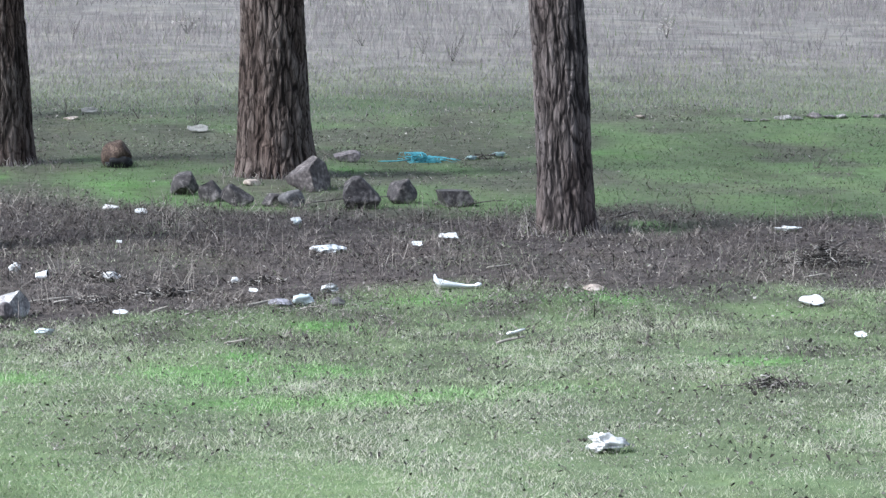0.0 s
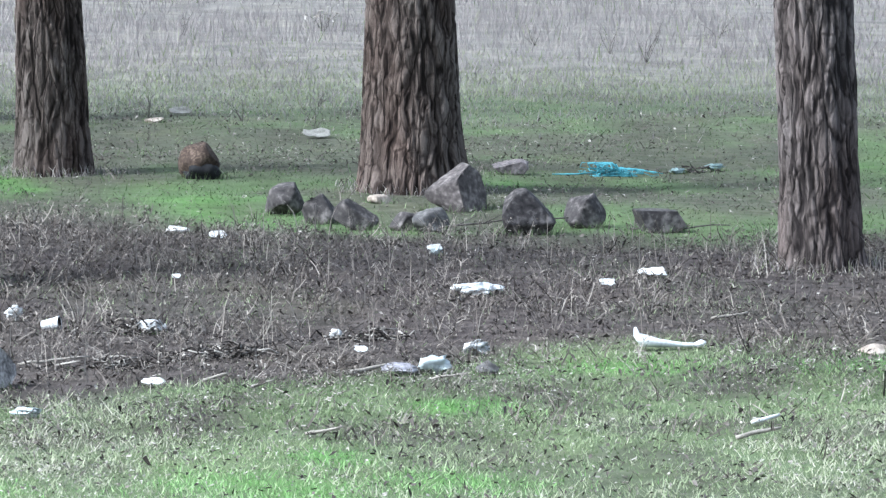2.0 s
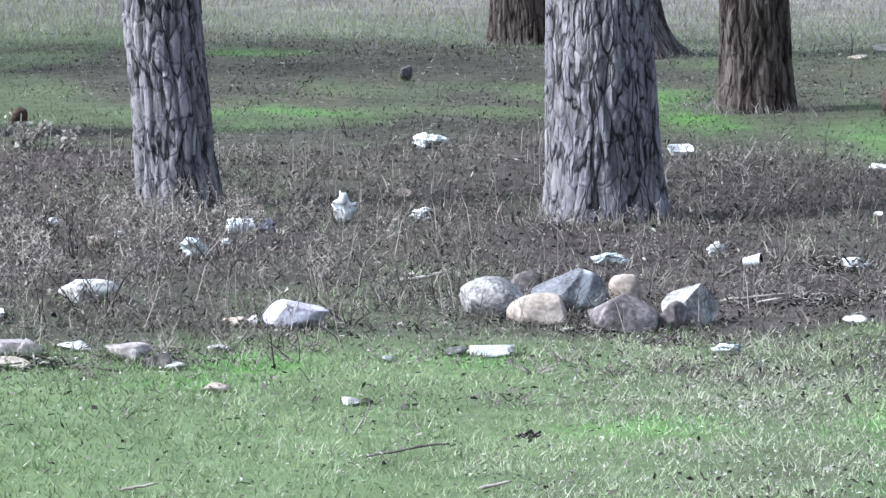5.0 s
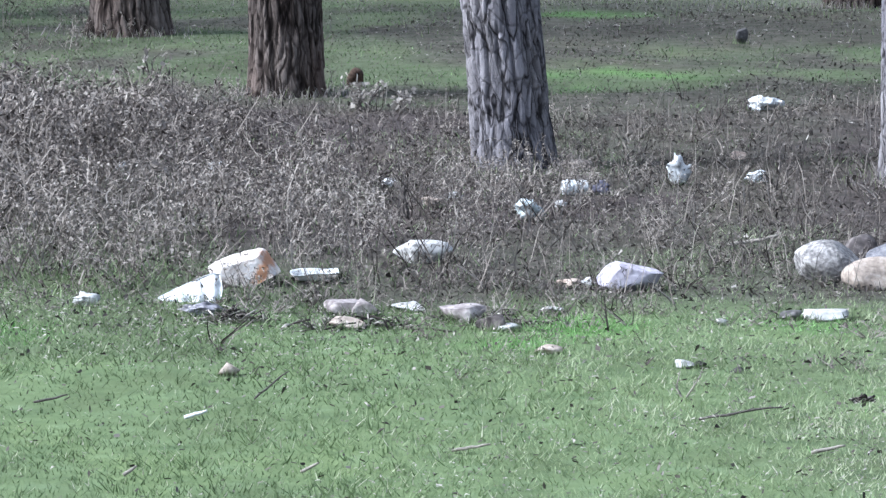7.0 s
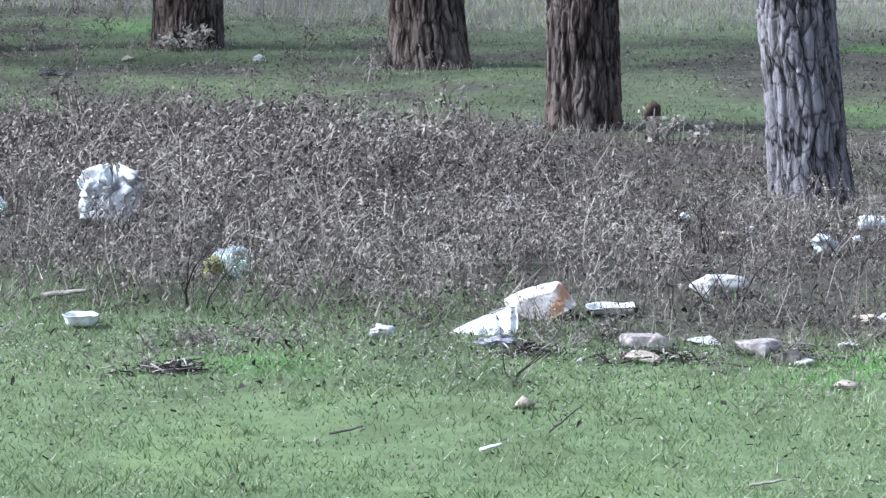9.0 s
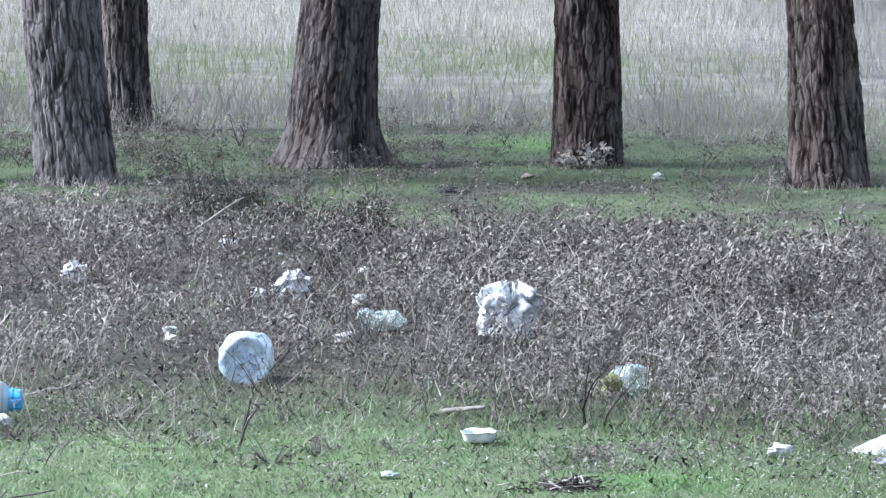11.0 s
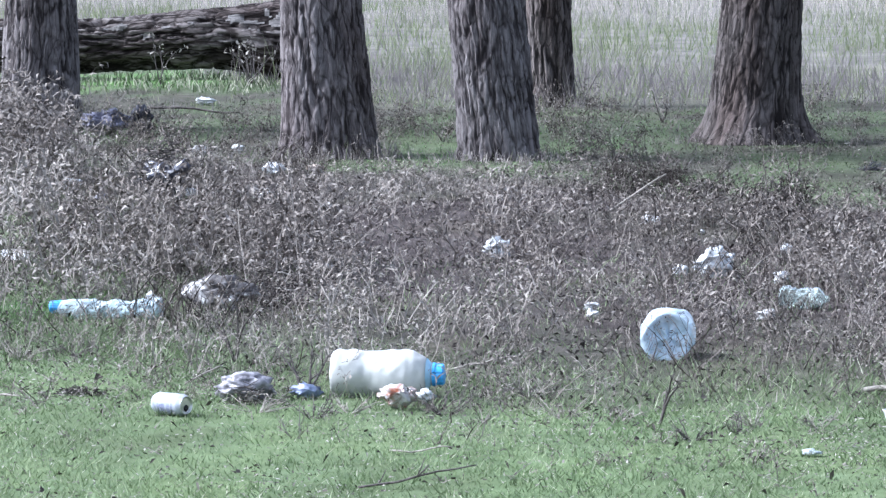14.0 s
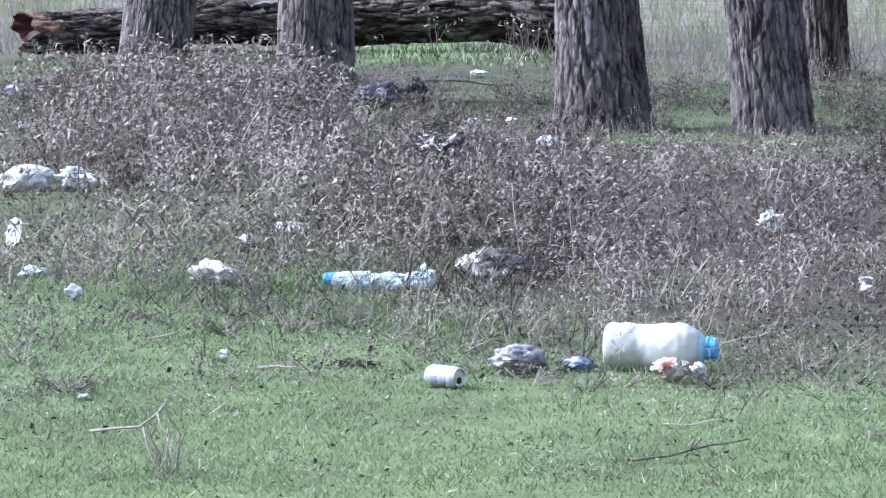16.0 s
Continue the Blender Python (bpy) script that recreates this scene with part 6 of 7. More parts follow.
# ---- stones round the tree ----
for_ring = "stones round the tree"
stone(4.29, 21.34, 0.170, 0.136, STONE_DARK, "rounded dark grey stone on mossy grass", 1, group=for_ring)
stone(4.37, 21.00, 0.163, 0.129, STONE_DARK, "rounded dark grey stone beside others", 2, group=for_ring)
stone(4.44, 20.64, 0.202, 0.132, STONE_DARK, "grey stone with a dark broken face", 3, group=for_ring)
stone(4.80, 21.79, 0.114, 0.037, STONE_TAN, "flat tan stone at the trunk", 4, group=for_ring)
stone(4.62, 20.50, 0.131, 0.080, STONE_DARK, "small dark stone on bare soil", 5, group=for_ring)
stone(4.71, 20.40, 0.163, 0.098, STONE_GREY, "small angular grey stone", 6, group=for_ring)
stone(5.07, 21.47, 0.272, 0.207, STONE_MAUVE, "large angular grey boulder against the trunk", 24, flat=0.72, cuts=6, turn=0.0, group=for_ring, faces=[(-0.55, -0.15, 0.80, 0.42), (0.62, -0.72, 0.25, 0.40), (0.6, 0.1, 0.75, 0.66), (-0.7, -0.65, 0.0, 0.6)])
stone(5.04, 20.10, 0.240, 0.190, STONE_DARK, "large humped dark stone on mossy grass", 8, flat=0.80, cuts=5, turn=0.0, group=for_ring, faces=[(0.15, -0.9, 0.30, 0.45), (0.75, -0.2, 0.6, 0.62), (-0.85, 0.0, 0.5, 0.72)])
stone(5.38, 20.44, 0.176, 0.146, STONE_DARK, "pointed dark stone on mossy grass", 9, flat=0.66, cuts=5, turn=0.0, group=for_ring, faces=[(-0.8, -0.3, 0.5, 0.42), (0.6, -0.6, 0.4, 0.5), (0.2, -1.0, 0.1, 0.55)])
stone(5.62, 20.18, 0.217, 0.094, STONE_DARK, "square dark block of stone", 10, flat=0.70, cuts=3, turn=0.05, group=for_ring, faces=[(0.05, 0, 1, 0.5), (0, -1, 0.1, 0.5), (-1, 0, -0.25, 0.62), (1, 0, 0.3, 0.62)])
stone(5.76, 23.29, 0.192, 0.072, STONE_ROSE, "flat tilted grey slab lying in grass", 12, flat=0.8, cuts=4, turn=0.0, faces=[(-0.42, -0.1, 0.9, 0.28), (0.1, -1, 0.1, 0.5), (0.9, 0, -0.3, 0.7)])
stump = stone(4.23, 23.08, 0.193, 0.167, STUMP_TOP, "rotten red-brown tree stump", 13, name="tree_stump", flat=0.84, cuts=9, turn=0.0, faces=[(-0.25, -0.2, 1, 0.86), (0.8, -0.3, 0.6, 0.80)])
v, f = BALLS[3]
# black lump set into the front paints the shade of a rotted hollow
part("hollow", mesh_of("stump_hollow", v * [0.076, 0.045, 0.056] * (1 + rough(v, 0.35, 0.45, 8))[:, None] + np.stack([rough(v, 0.4, 0.008, 5), rough(v, 0.4, 0.004, 6), rough(v, 0.4, 0.008, 7)], 1), f, HOLE_SHADE), stump, "rotted hollow, its shade painted black", pose(0.010, -0.040, 0.030))

# ---- stone ring of a fireplace ----
pit = "stones of the fireplace"
stone(1.56, 15.43, 0.205, 0.126, STONE_LIGHT, "pale grey rounded stone of a fireplace", 21, flat=0.84, cuts=6, group=pit)
stone(1.67, 15.19, 0.188, 0.098, STONE_TAN, "tan stone of a fireplace", 22, flat=0.80, group=pit)
stone(1.82, 15.62, 0.246, 0.130, STONE_VEIN, "dark grey stone with a pale vein", 23, flat=0.86, cuts=4, turn=0.0, group=pit, faces=[(-0.6, -0.35, 0.75, 0.55), (0.55, -0.75, 0.35, 0.62)])
stone(1.71, 15.96, 0.110, 0.085, STONE_MAUVE, "small brown stone wedged behind others", 40, flat=0.7, group=pit)
stone(2.02, 15.83, 0.107, 0.093, STONE_TAN, "yellowish stone behind others", 24, flat=0.76, group=pit)
stone(1.92, 15.07, 0.212, 0.108, STONE_ROSE, "brownish grey broken stone", 25, flat=0.74, cuts=9, turn=0.0, group=pit, faces=[(0.22, -1.0, 0.18, 0.42), (-0.85, -0.35, 0.4, 0.60)])
stone(2.07, 15.10, 0.099, 0.090, STONE_ROSE, "pinkish stone of a fireplace", 26, flat=0.76, group=pit)
stone(2.15, 15.27, 0.180, 0.124, STONE_LIGHT, "grey stone with a dark side", 27, flat=0.80, cuts=4, turn=0.0, group=pit, faces=[(0.75, -0.62, 0.15, 0.35), (-0.5, -0.2, 0.85, 0.6)])
stone(1.46, 14.42, 0.135, 0.025, STONE_WHITE, "flat white stone on the grass edge", 28, flat=0.9, cuts=5, turn=0.05, faces=[(0, 0.05, 1, 0.30), (0.1, -1, 0.25, 0.45), (1, -0.2, 0.1, 0.62), (-1, -0.1, 0.15, 0.60), (0, 1, 0, 0.5)])
stone(1.35, 14.40, 0.068, 0.026, STONE_GREY, "small flat grey stone", 29)
stone(0.93, 15.05, 0.205, 0.085, STONE_PALE, "pale lilac stone in dry stalks", 131, flat=0.80, cuts=9, turn=0.0, faces=[(-0.85, -0.2, 0.5, 0.48), (0.40, -0.15, 0.92, 0.36), (0.15, -1, 0.25, 0.42), (-0.1, -0.5, 0.9, 0.62)])
stone(-0.22, 15.19, 0.218, 0.105, STONE_RUST, "pale stone with a rust-coloured stain", 31, flat=0.85, cuts=6, turn=0.0, faces=[(-0.42, -0.15, 0.9, 0.38), (0.85, -0.25, 0.45, 0.50), (0.1, -1, 0.15, 0.45), (0.35, -0.1, 0.95, 0.66)])
stone(0.33, 15.82, 0.190, 0.070, STONE_WHITE, "white stone half hidden in dead weeds", 32, flat=0.60, cuts=18, turn=0.0, faces=[(0.05, -0.1, 1, 0.40), (-0.9, -0.2, 0.5, 0.45), (0.1, -1, 0.1, 0.4), (0.95, 0, 0.2, 0.6)])

# ---- bottles and can ----
bottle(-3.22, 15.37, 0.351, 0.162, MILKY, BLUE_PLASTIC, "large milky plastic jug with a blue cap lying on grass", 0.05, 3, dent=0.09, ribs=0, jug=True, fill=PALE_BLUE)
drink_can(-3.77, 14.80, -0.5)
bottle(-4.73, 17.63, 0.418, 0.086, CLOUDY, BLUE_PLASTIC, "crushed clear plastic bottle with a blue cap", 3.1, 5, dent=0.2, crush=0.2, bend=-0.012, wide_neck=True)
bottle(-2.54, 16.68, 0.283, 0.170, CLEAR_BLUE, BLUE_PLASTIC, "large clear bottle among dead weeds, its base in view", 1.724, 6, dent=0.16, cap=False, petals=0.12)

# ---- litter on the bare soil ----
def netting(x, y, w, h, label, seed=1):
    """Bunched plastic netting: a knot, a crumpled body and loose strands, all of one cord."""
    g = np.random.default_rng(seed + 40)
    pieces = []
    for k in range(34):
        p, d = np.array([-0.30 * w, 0.0, 0.30 * h]), np.array([1.0, 0.0, 0.3])
        points = [p]
        for q in range(int(g.integers(8, 15))):
            d = 0.6 * d + g.normal(0, 0.75, 3) * [1, 0.6, 0.8] + [0.22, 0, 0]
            p = p + d / np.linalg.norm(d) * w * 0.085
            top = h * (1.0 if p[0] < -0.1 * w else 0.55) * math.exp(-max(p[0] / w, 0) ** 2 * 3)
            p = np.array([max(p[0], -0.5 * w), np.clip(p[1], -0.25 * w, 0.25 * w), np.clip(p[2], 0.004, max(top, 0.008))])
            points.append(p)
        pieces.append(tube(points, [g.uniform(0.0015, 0.0034)] * len(points), 5))
    pieces.append(tube([(-0.9 * w, 0.03, 0.008), (-0.6 * w, 0.0, 0.01), (-0.30 * w, 0, 0.30 * h)], [0.003, 0.004, 0.004], 5))
    v, f = joined(pieces)
    ob = part("netting", mesh_of("netting", v, f, CYAN_CLOTH, True))
    ob.location = (x, y, gz(x, y))
    return tagged(ob, label, "netting")


netting(6.30, 23.30, 0.36, 0.062, "bunched turquoise torn netting lying in grass", 1)
crumple(6.84, 23.55, 0.109, 0.033, DULL_TEAL, "scraps of pale teal plastic in grass", "plastic_scrap", "plastic scrap", 42, deep=0.6)
crumple(6.62, 23.43, 0.081, 0.027, DULL_TEAL, "small teal plastic scrap in grass", "plastic_scrap", "plastic scrap", 46, deep=0.6)
heap(6.71, 23.50, 0.327, 0.038, "dark leaf and twig bits around plastic scraps", LEAF, 12, 114)
crumple(4.19, 17.40, 0.195, 0.040, WHITE_PLASTIC, "torn white foam food tray on bare soil", "food_tray", "tray", 302, deep=0.9, amount=0.45)
sheet(4.69, 17.49, 0.057, 0.020, PAPER, "small white paper scrap on soil", seed=3)
sheet(4.98, 17.95, 0.108, 0.019, PAPER, "flat pale paper strip on soil", seed=4)
crumple(4.40, 18.96, 0.056, 0.030, PALE_TEAL, "small pale plastic scrap on soil", "plastic_scrap", "plastic scrap", 5, detail=3)
bar(4.39, 15.60, [(-0.118, 0, 0.076), (-0.112, 0, 0.050), (-0.088, 0, 0.030), (-0.04, 0, 0.022), (0.04, 0, 0.014), (0.085, 0, 0.014), (0.108, 0, 0.020), (0.118, 0, 0.022)],
    [0.004, 0.012, 0.022, 0.016, 0.009, 0.009, 0.014, 0.008], FOAM, "white torn foam piece with a raised end", "foam_piece", "foam", 0.0, 1.6)
stone(5.01, 15.38, 0.112, 0.034, STONE_TAN, "flat pinkish tan stone on grass", 33)
stick(4.05, 13.47, 0.135, PALE_STICK, "short pale peeled stick on grass", 0.1, 0.010, 7)
stick(4.17, 13.81, 0.089, FOAM, "short white strip lying on grass", 0.3, 0.010, 8)
crumple(3.53, 15.22, 0.108, 0.056, PALE_TEAL, "pale bluish plastic wrapper at the grass edge", "plastic_wrapper", "wrapper", 9)
crumple(3.42, 15.24, 0.122, 0.035, GREY_FILM, "grey crushed plastic at the grass edge", "plastic_wrapper", "wrapper", 10)
crumple(3.77, 15.67, 0.101, 0.043, PAPER, "crumpled white tissue on soil", "tissue", "tissue", 11)
stone(3.67, 15.12, 0.073, 0.045, STONE_GREY, "small grey stone at the grass edge", 34)
sheet(3.41, 15.75, 0.043, 0.016, PAPER, "small white paper bit on dead stalks", seed=12)
crumple(3.43, 16.23, 0.048, 0.030, PAPER, "small crumpled white paper", "paper_scrap", "paper", 13, detail=3)
sheet(3.72, 19.89, 0.068, 0.025, PAPER, "white paper scrap on dark soil", seed=14)
stone(3.63, 20.33, 0.106, 0.032, STONE_WHITE, "flat pale stone on dark soil", 35)
crumple(2.87, 16.55, 0.113, 0.041, PAPER, "white torn paper among dead stalks", "paper_scrap", "paper", 15)
sheet(5.40, 26.08, 0.148, 0.036, DULL_PAPER, "wet white paper sheet in far grass", seed=16)
stone(4.72, 27.11, 0.104, 0.028, STONE_TAN, "small tan stone in far grass", 36)
sheet(4.95, 27.62, 0.112, 0.031, DULL_PAPER, "white scrap at the field edge", seed=17)
stone(8.62, 26.18, 0.086, 0.034, STONE_TAN, "small tan stone on green grass", 37)
stick(2.83, 15.16, 0.083, PALE_STICK, "short pale stick at the grass edge", 0.0, 0.008, 18)
stick(2.93, 14.93, 0.075, PALE_STICK, "short pale twig on grass", 0.1, 0.007, 19)
stick(4.80, 16.32, 0.133, PALE_STICK, "pale stick on brown soil", 0.05, 0.008, 20)
stick(5.05, 20.40, 0.703, TWIG, "long thin dark branch beside stones", 0.1, 0.006, 21, 0.05, forks=2)
stick(5.72, 20.20, 0.421, TWIG, "curved thin dark branch", -0.15, 0.006, 22, 0.03, forks=1)
stick(3.51, 14.96, 0.103, PALE_STICK, "small pale stick on grass", -0.1, 0.006, 23)
stick(2.90, 13.88, 0.105, PALE_STICK, "pale broken stick on grass", -0.3, 0.007, 24)
stick(6.24, 18.87, 0.200, TWIG, "dark twig on grass by the trunk", 0.2, 0.010, 25, 0.03, forks=2)
heap(6.55, 16.44, 0.54, 0.145, "dark heap of twigs and bark with pale bits", LEAF, 1, 1000, 0.5)
stick(6.60, 16.52, 0.22, TWIG, "dark curved branch on a heap of twigs", 0.1, 0.016, 171, 0.10)
stick(6.30, 15.84, 0.12, PALE_STICK, "pale stick on soil before a twig heap", 0.05, 0.008, 172)
heap(2.81, 16.54, 0.24, 0.060, "small dark clump of twigs on bare soil", LEAF, 21, 220, 0.5)
heap(3.53, 16.14, 0.32, 0.050, "low dark brush of twigs and leaves on soil", LEAF, 22, 260, 0.5)
heap(3.02, 15.87, 0.55, 0.045, "low tangle of dead stems and leaves on soil", LEAF, 23, 420, 0.4)
heap(2.63, 15.70, 0.48, 0.040, "matted dead stems and leaves on soil", LEAF, 24, 340, 0.4)
stick(3.34, 15.30, 0.18, PALE_STICK, "pale weathered stick at the grass edge", 0.35, 0.011, 173)
heap(4.62, 11.63, 0.418, 0.060, "low patch of brown bark bits on grass", LEAF, 2, 228, 0.9)
for_row = "stones of the far row"
stone(9.27, 25.72, 0.093, 0.025, STONE_GREY, "grey stone lying in a far row", 150, group=for_row)
stone(9.39, 25.74, 0.078, 0.022, STONE_ROSE, "dull rose-grey stone lying in a far row", 151, group=for_row)
stone(9.55, 25.82, 0.122, 0.037, STONE_LIGHT, "pale grey stone lying in a far row", 152, group=for_row)
stone(9.64, 25.74, 0.093, 0.030, STONE_GREY, "grey stone lying in a far row", 153, group=for_row)
stone(9.80, 25.87, 0.130, 0.040, STONE_ROSE, "dull rose-grey stone lying in a far row", 154, group=for_row)
stone(9.89, 25.79, 0.101, 0.030, STONE_GREY, "grey stone lying in a far row", 155, group=for_row)
stone(9.99, 25.82, 0.086, 0.032, STONE_LIGHT, "pale grey stone lying in a far row", 156, group=for_row)
stone(10.21, 25.94, 0.079, 0.020, STONE_GREY, "grey stone lying in a far row", 157, group=for_row)
stone(10.31, 25.92, 0.095, 0.025, STONE_ROSE, "dull rose-grey stone lying in a far row", 158, group=for_row)
sheet(5.85, 14.60, 0.123, 0.037, PAPER, "white paper scrap on grass", seed=26)
sheet(5.62, 13.28, 0.056, 0.025, PAPER, "small white paper bit on grass", seed=27)
crumple(3.46, 10.05, 0.165, 0.072, PAPER, "crumpled white tissue on short grass", "tissue", "tissue", 28)
crumple(6.91, 18.04, 0.154, 0.025, PAPER, "flat white scrap behind the trunk", "paper_scrap", "paper", 29, detail=3)
crumple(2.50, 17.15, 0.068, 0.051, PAPER, "small white crumpled paper on soil", "paper_scrap", "paper", 30, detail=3)
heap(1.78, 14.94, 0.202, 0.024, "dark ash and twig bits by the fireplace", LEAF, 10, 114)
heap(2.00, 14.72, 0.249, 0.020, "dark leaf and twig bits by stones", LEAF, 11, 133)


# ---- around the fireplace ----
crumple(1.32, 18.46, 0.095, 0.112, WHITE_PLASTIC, "white crumpled plastic bag in dry stalks", "plastic_bag", "bag", 51, deep=0.6)
crumple(1.61, 18.56, 0.091, 0.046, WHITE_PLASTIC, "small white plastic bag on soil", "plastic_bag", "bag", 52)
sheet(1.60, 19.23, 0.056, 0.039, CARDBOARD, "small upright cardboard scrap", "cardboard_scrap", "cardboard", 53, tilt=50)
crumple(1.90, 21.46, 0.163, 0.062, WHITE_PLASTIC, "white torn plastic on brown soil", "plastic_bag", "bag", 54, deep=0.8)
bottle(0.93, 18.10, 0.113, 0.057, WHITE_PLASTIC, BLACK_FILM, "short white plastic bottle with a dark mouth", 0.2, 55, dent=0.1, neck=0.2)
crumple(1.01, 18.06, 0.070, 0.050, SLATE_FILM, "dark violet film beside a white bottle", "plastic_film", "plastic film", 331, detail=3)
crumple(0.85, 17.65, 0.047, 0.028, PAPER, "small white scrap on soil", "paper_scrap", "paper", 56, detail=3)
crumple(0.72, 17.18, 0.115, 0.073, PALE_TEAL, "pale teal plastic bag in dead weeds", "plastic_bag", "bag", 57)
stone(0.97, 19.06, 0.132, 0.034, STONE_TAN, "flat tan slab in dead weeds", 42)
stick(1.41, 16.31, 0.168, PALE_STICK, "white peeled stick on soil", 0.05, 0.010, 58)
stick(2.43, 15.79, 0.232, PALE_STICK, "pale stick beyond the fireplace", 0.1, 0.008, 59)
paper_cup(2.54, 16.77, 0.042, 0.062, 1.15)
crumple(2.11, 16.94, 0.137, 0.038, PALE_TEAL, "pale green plastic scrap behind the fireplace", "plastic_scrap", "plastic scrap", 60)
tray(2.90, 20.92, 0.110, 0.100, 0.03, "white oval foam plate on dark soil", tilt=14, seed=5, name="foam_plate")
stone(2.18, 26.05, 0.073, 0.080, STONE_GREY, "small weathered grey stump in grass", 43, name="tree_stump")
stone(0.17, 23.15, 0.077, 0.088, STUMP_WOOD, "small dark stump behind weeds", 44, name="tree_stump")
sheet(2.63, 15.12, 0.069, 0.014, PAPER, "small white scrap at the grass edge", seed=61)
sheet(3.25, 18.20, 0.033, 0.017, PAPER, "tiny white bit in dry stalks", seed=63)
sheet(4.42, 19.08, 0.061, 0.020, PAPER, "small white flake on soil", seed=64)
stone(1.14, 14.21, 0.038, 0.021, STONE_WHITE, "tiny white stone at the grass edge", 47)
crumple(2.13, 14.38, 0.098, 0.029, PALE_TEAL, "thin clear plastic on grass", "plastic_scrap", "plastic scrap", 66)

# ---- along the edge of the weeds ----
draped_sheet(-0.38, 14.74, 0.182, 0.092, WHITE_PLASTIC, "white torn plastic sheet against a stone")
tray(-0.01, 15.27, 0.144, 0.188, 0.022, "pale plastic dish half hidden in weeds", FOAM, seed=7, name="plastic_dish")
stone(0.09, 14.43, 0.149, 0.039, STONE_BLUSH, "flat brownish stone at the grass edge", 51, flat=0.7, cuts=6, turn=0.1, faces=[(0.05, -0.1, 1, 0.35), (0.1, -1, 0.1, 0.45), (-1, -0.2, 0.2, 0.6), (1, -0.1, 0.1, 0.62)])
stone(0.08, 14.09, 0.114, 0.032, STONE_TAN, "flat tan stone at the grass edge", 52, flat=0.6)
stone(0.26, 14.50, 0.101, 0.026, STONE_WHITE, "flat white stone at the grass edge", 53, flat=0.6)
stone(0.41, 14.24, 0.134, 0.051, STONE_BLUSH, "low broken brown stone at the grass edge", 54, flat=0.6, cuts=14, turn=0.0, faces=[(-0.2, -0.1, 1, 0.40), (-0.2, -1, 0.1, 0.45)])
stone(0.53, 14.03, 0.066, 0.022, STONE_WHITE, "small pale stone on grass", 55)
stone(0.62, 13.52, 0.079, 0.024, STONE_TAN, "small yellowish stone on grass", 56)
stone(0.67, 14.46, 0.068, 0.019, STONE_WHITE, "small white stone by dry stalks", 57)
stone(-0.23, 13.09, 0.059, 0.035, STONE_TAN, "single pink pebble on grass", 58)
stone(0.97, 13.28, 0.051, 0.022, STONE_WHITE, "white pebble on grass", 59)
stone(1.01, 13.29, 0.033, 0.019, STONE_DARK, "dark pebble beside a white one", 60)
stone(1.10, 13.20, 0.036, 0.018, STONE_DARK, "dark pebble on grass", 61)
crumple(-0.67, 14.64, 0.085, 0.039, PAPER, "white crumpled paper on grass", "paper_scrap", "paper", 72)
crumple(-0.33, 14.39, 0.145, 0.035, GREY_FILM, "grey plastic film at the grass edge", "plastic_film", "plastic film", 73)
crumple(0.76, 15.07, 0.101, 0.024, CARDBOARD, "pinkish soaked cardboard by a stone", "cardboard_scrap", "cardboard", 74)
crumple(0.81, 15.07, 0.051, 0.030, PAPER, "white paper against a stone", "paper_scrap", "paper", 75, detail=3)
crumple(0.26, 18.45, 0.062, 0.033, PAPER, "white scrap caught in weeds", "paper_scrap", "paper", 76, detail=3)
crumple(0.49, 17.98, 0.060, 0.028, PAPER, "small white scrap in weeds", "paper_scrap", "paper", 77, detail=3)
crumple(0.40, 17.68, 0.079, 0.032, CARDBOARD, "brownish scrap in weeds", "cardboard_scrap", "cardboard", 78, detail=3)
crumple(-0.38, 19.09, 0.072, 0.038, WHITE_PLASTIC, "white plastic scrap deep in weeds", "plastic_bag", "bag", 79, detail=3)
crumple(-0.74, 19.06, 0.055, 0.034, WHITE_PLASTIC, "small white plastic scrap in weeds", "plastic_bag", "bag", 80, detail=3)
heap(1.37, 12.70, 0.075, 0.017, "brown dead leaf clump on grass", LEAF, 3, 76)
stick(1.04, 12.37, 0.209, TWIG, "long thin twig on grass", -0.2, 0.005, 81, 0.03, forks=2)
stick(-0.12, 12.68, 0.128, TWIG, "thin twig poking from grass", 0.9, 0.004, 82, 0.06)
stick(0.36, 11.87, 0.093, PALE_STICK, "pale twig on grass", -0.2, 0.006, 83)
stick(1.20, 11.82, 0.080, PALE_STICK, "short pale stick on grass", 0.0, 0.007, 84)
stick(-0.43, 11.50, 0.031, PALE_STICK, "tiny pale chip on grass", 0.2, 0.007, 85)
stick(-0.02, 11.59, 0.042, PALE_STICK, "tiny pale chip of wood", -0.1, 0.006, 86)
stick(-0.67, 12.64, 0.085, TWIG, "dark twig lying on grass", 0.1, 0.005, 87)
stick(-0.30, 12.36, 0.056, FOAM, "small pale strip on grass", -0.1, 0.008, 89)
heap(-1.21, 13.87, 0.296, 0.037, "dark patch of bark and ash on grass", LEAF, 4, 285, 0.7)

heap(-0.24, 14.22, 0.20, 0.045, "tangle of dark twigs at the grass edge", LEAF, 14, 200, 0.6, chips=False, thin=0.7)
heap(0.12, 14.10, 0.42, 0.030, "brown bark and twig bits among flat stones", LEAF, 15, 170, 0.5)
heap(0.50, 14.22, 0.36, 0.034, "brown bark and twig bits round broken stones", LEAF, 16, 150, 0.5)
stone(0.14, 14.36, 0.085, 0.050, STONE_BLUSH, "brown slab propped on edge beside others", 151, flat=0.6)
stone(0.48, 14.05, 0.090, 0.045, STONE_MAUVE, "crumbled brown stone at the grass edge", 152, flat=0.6)

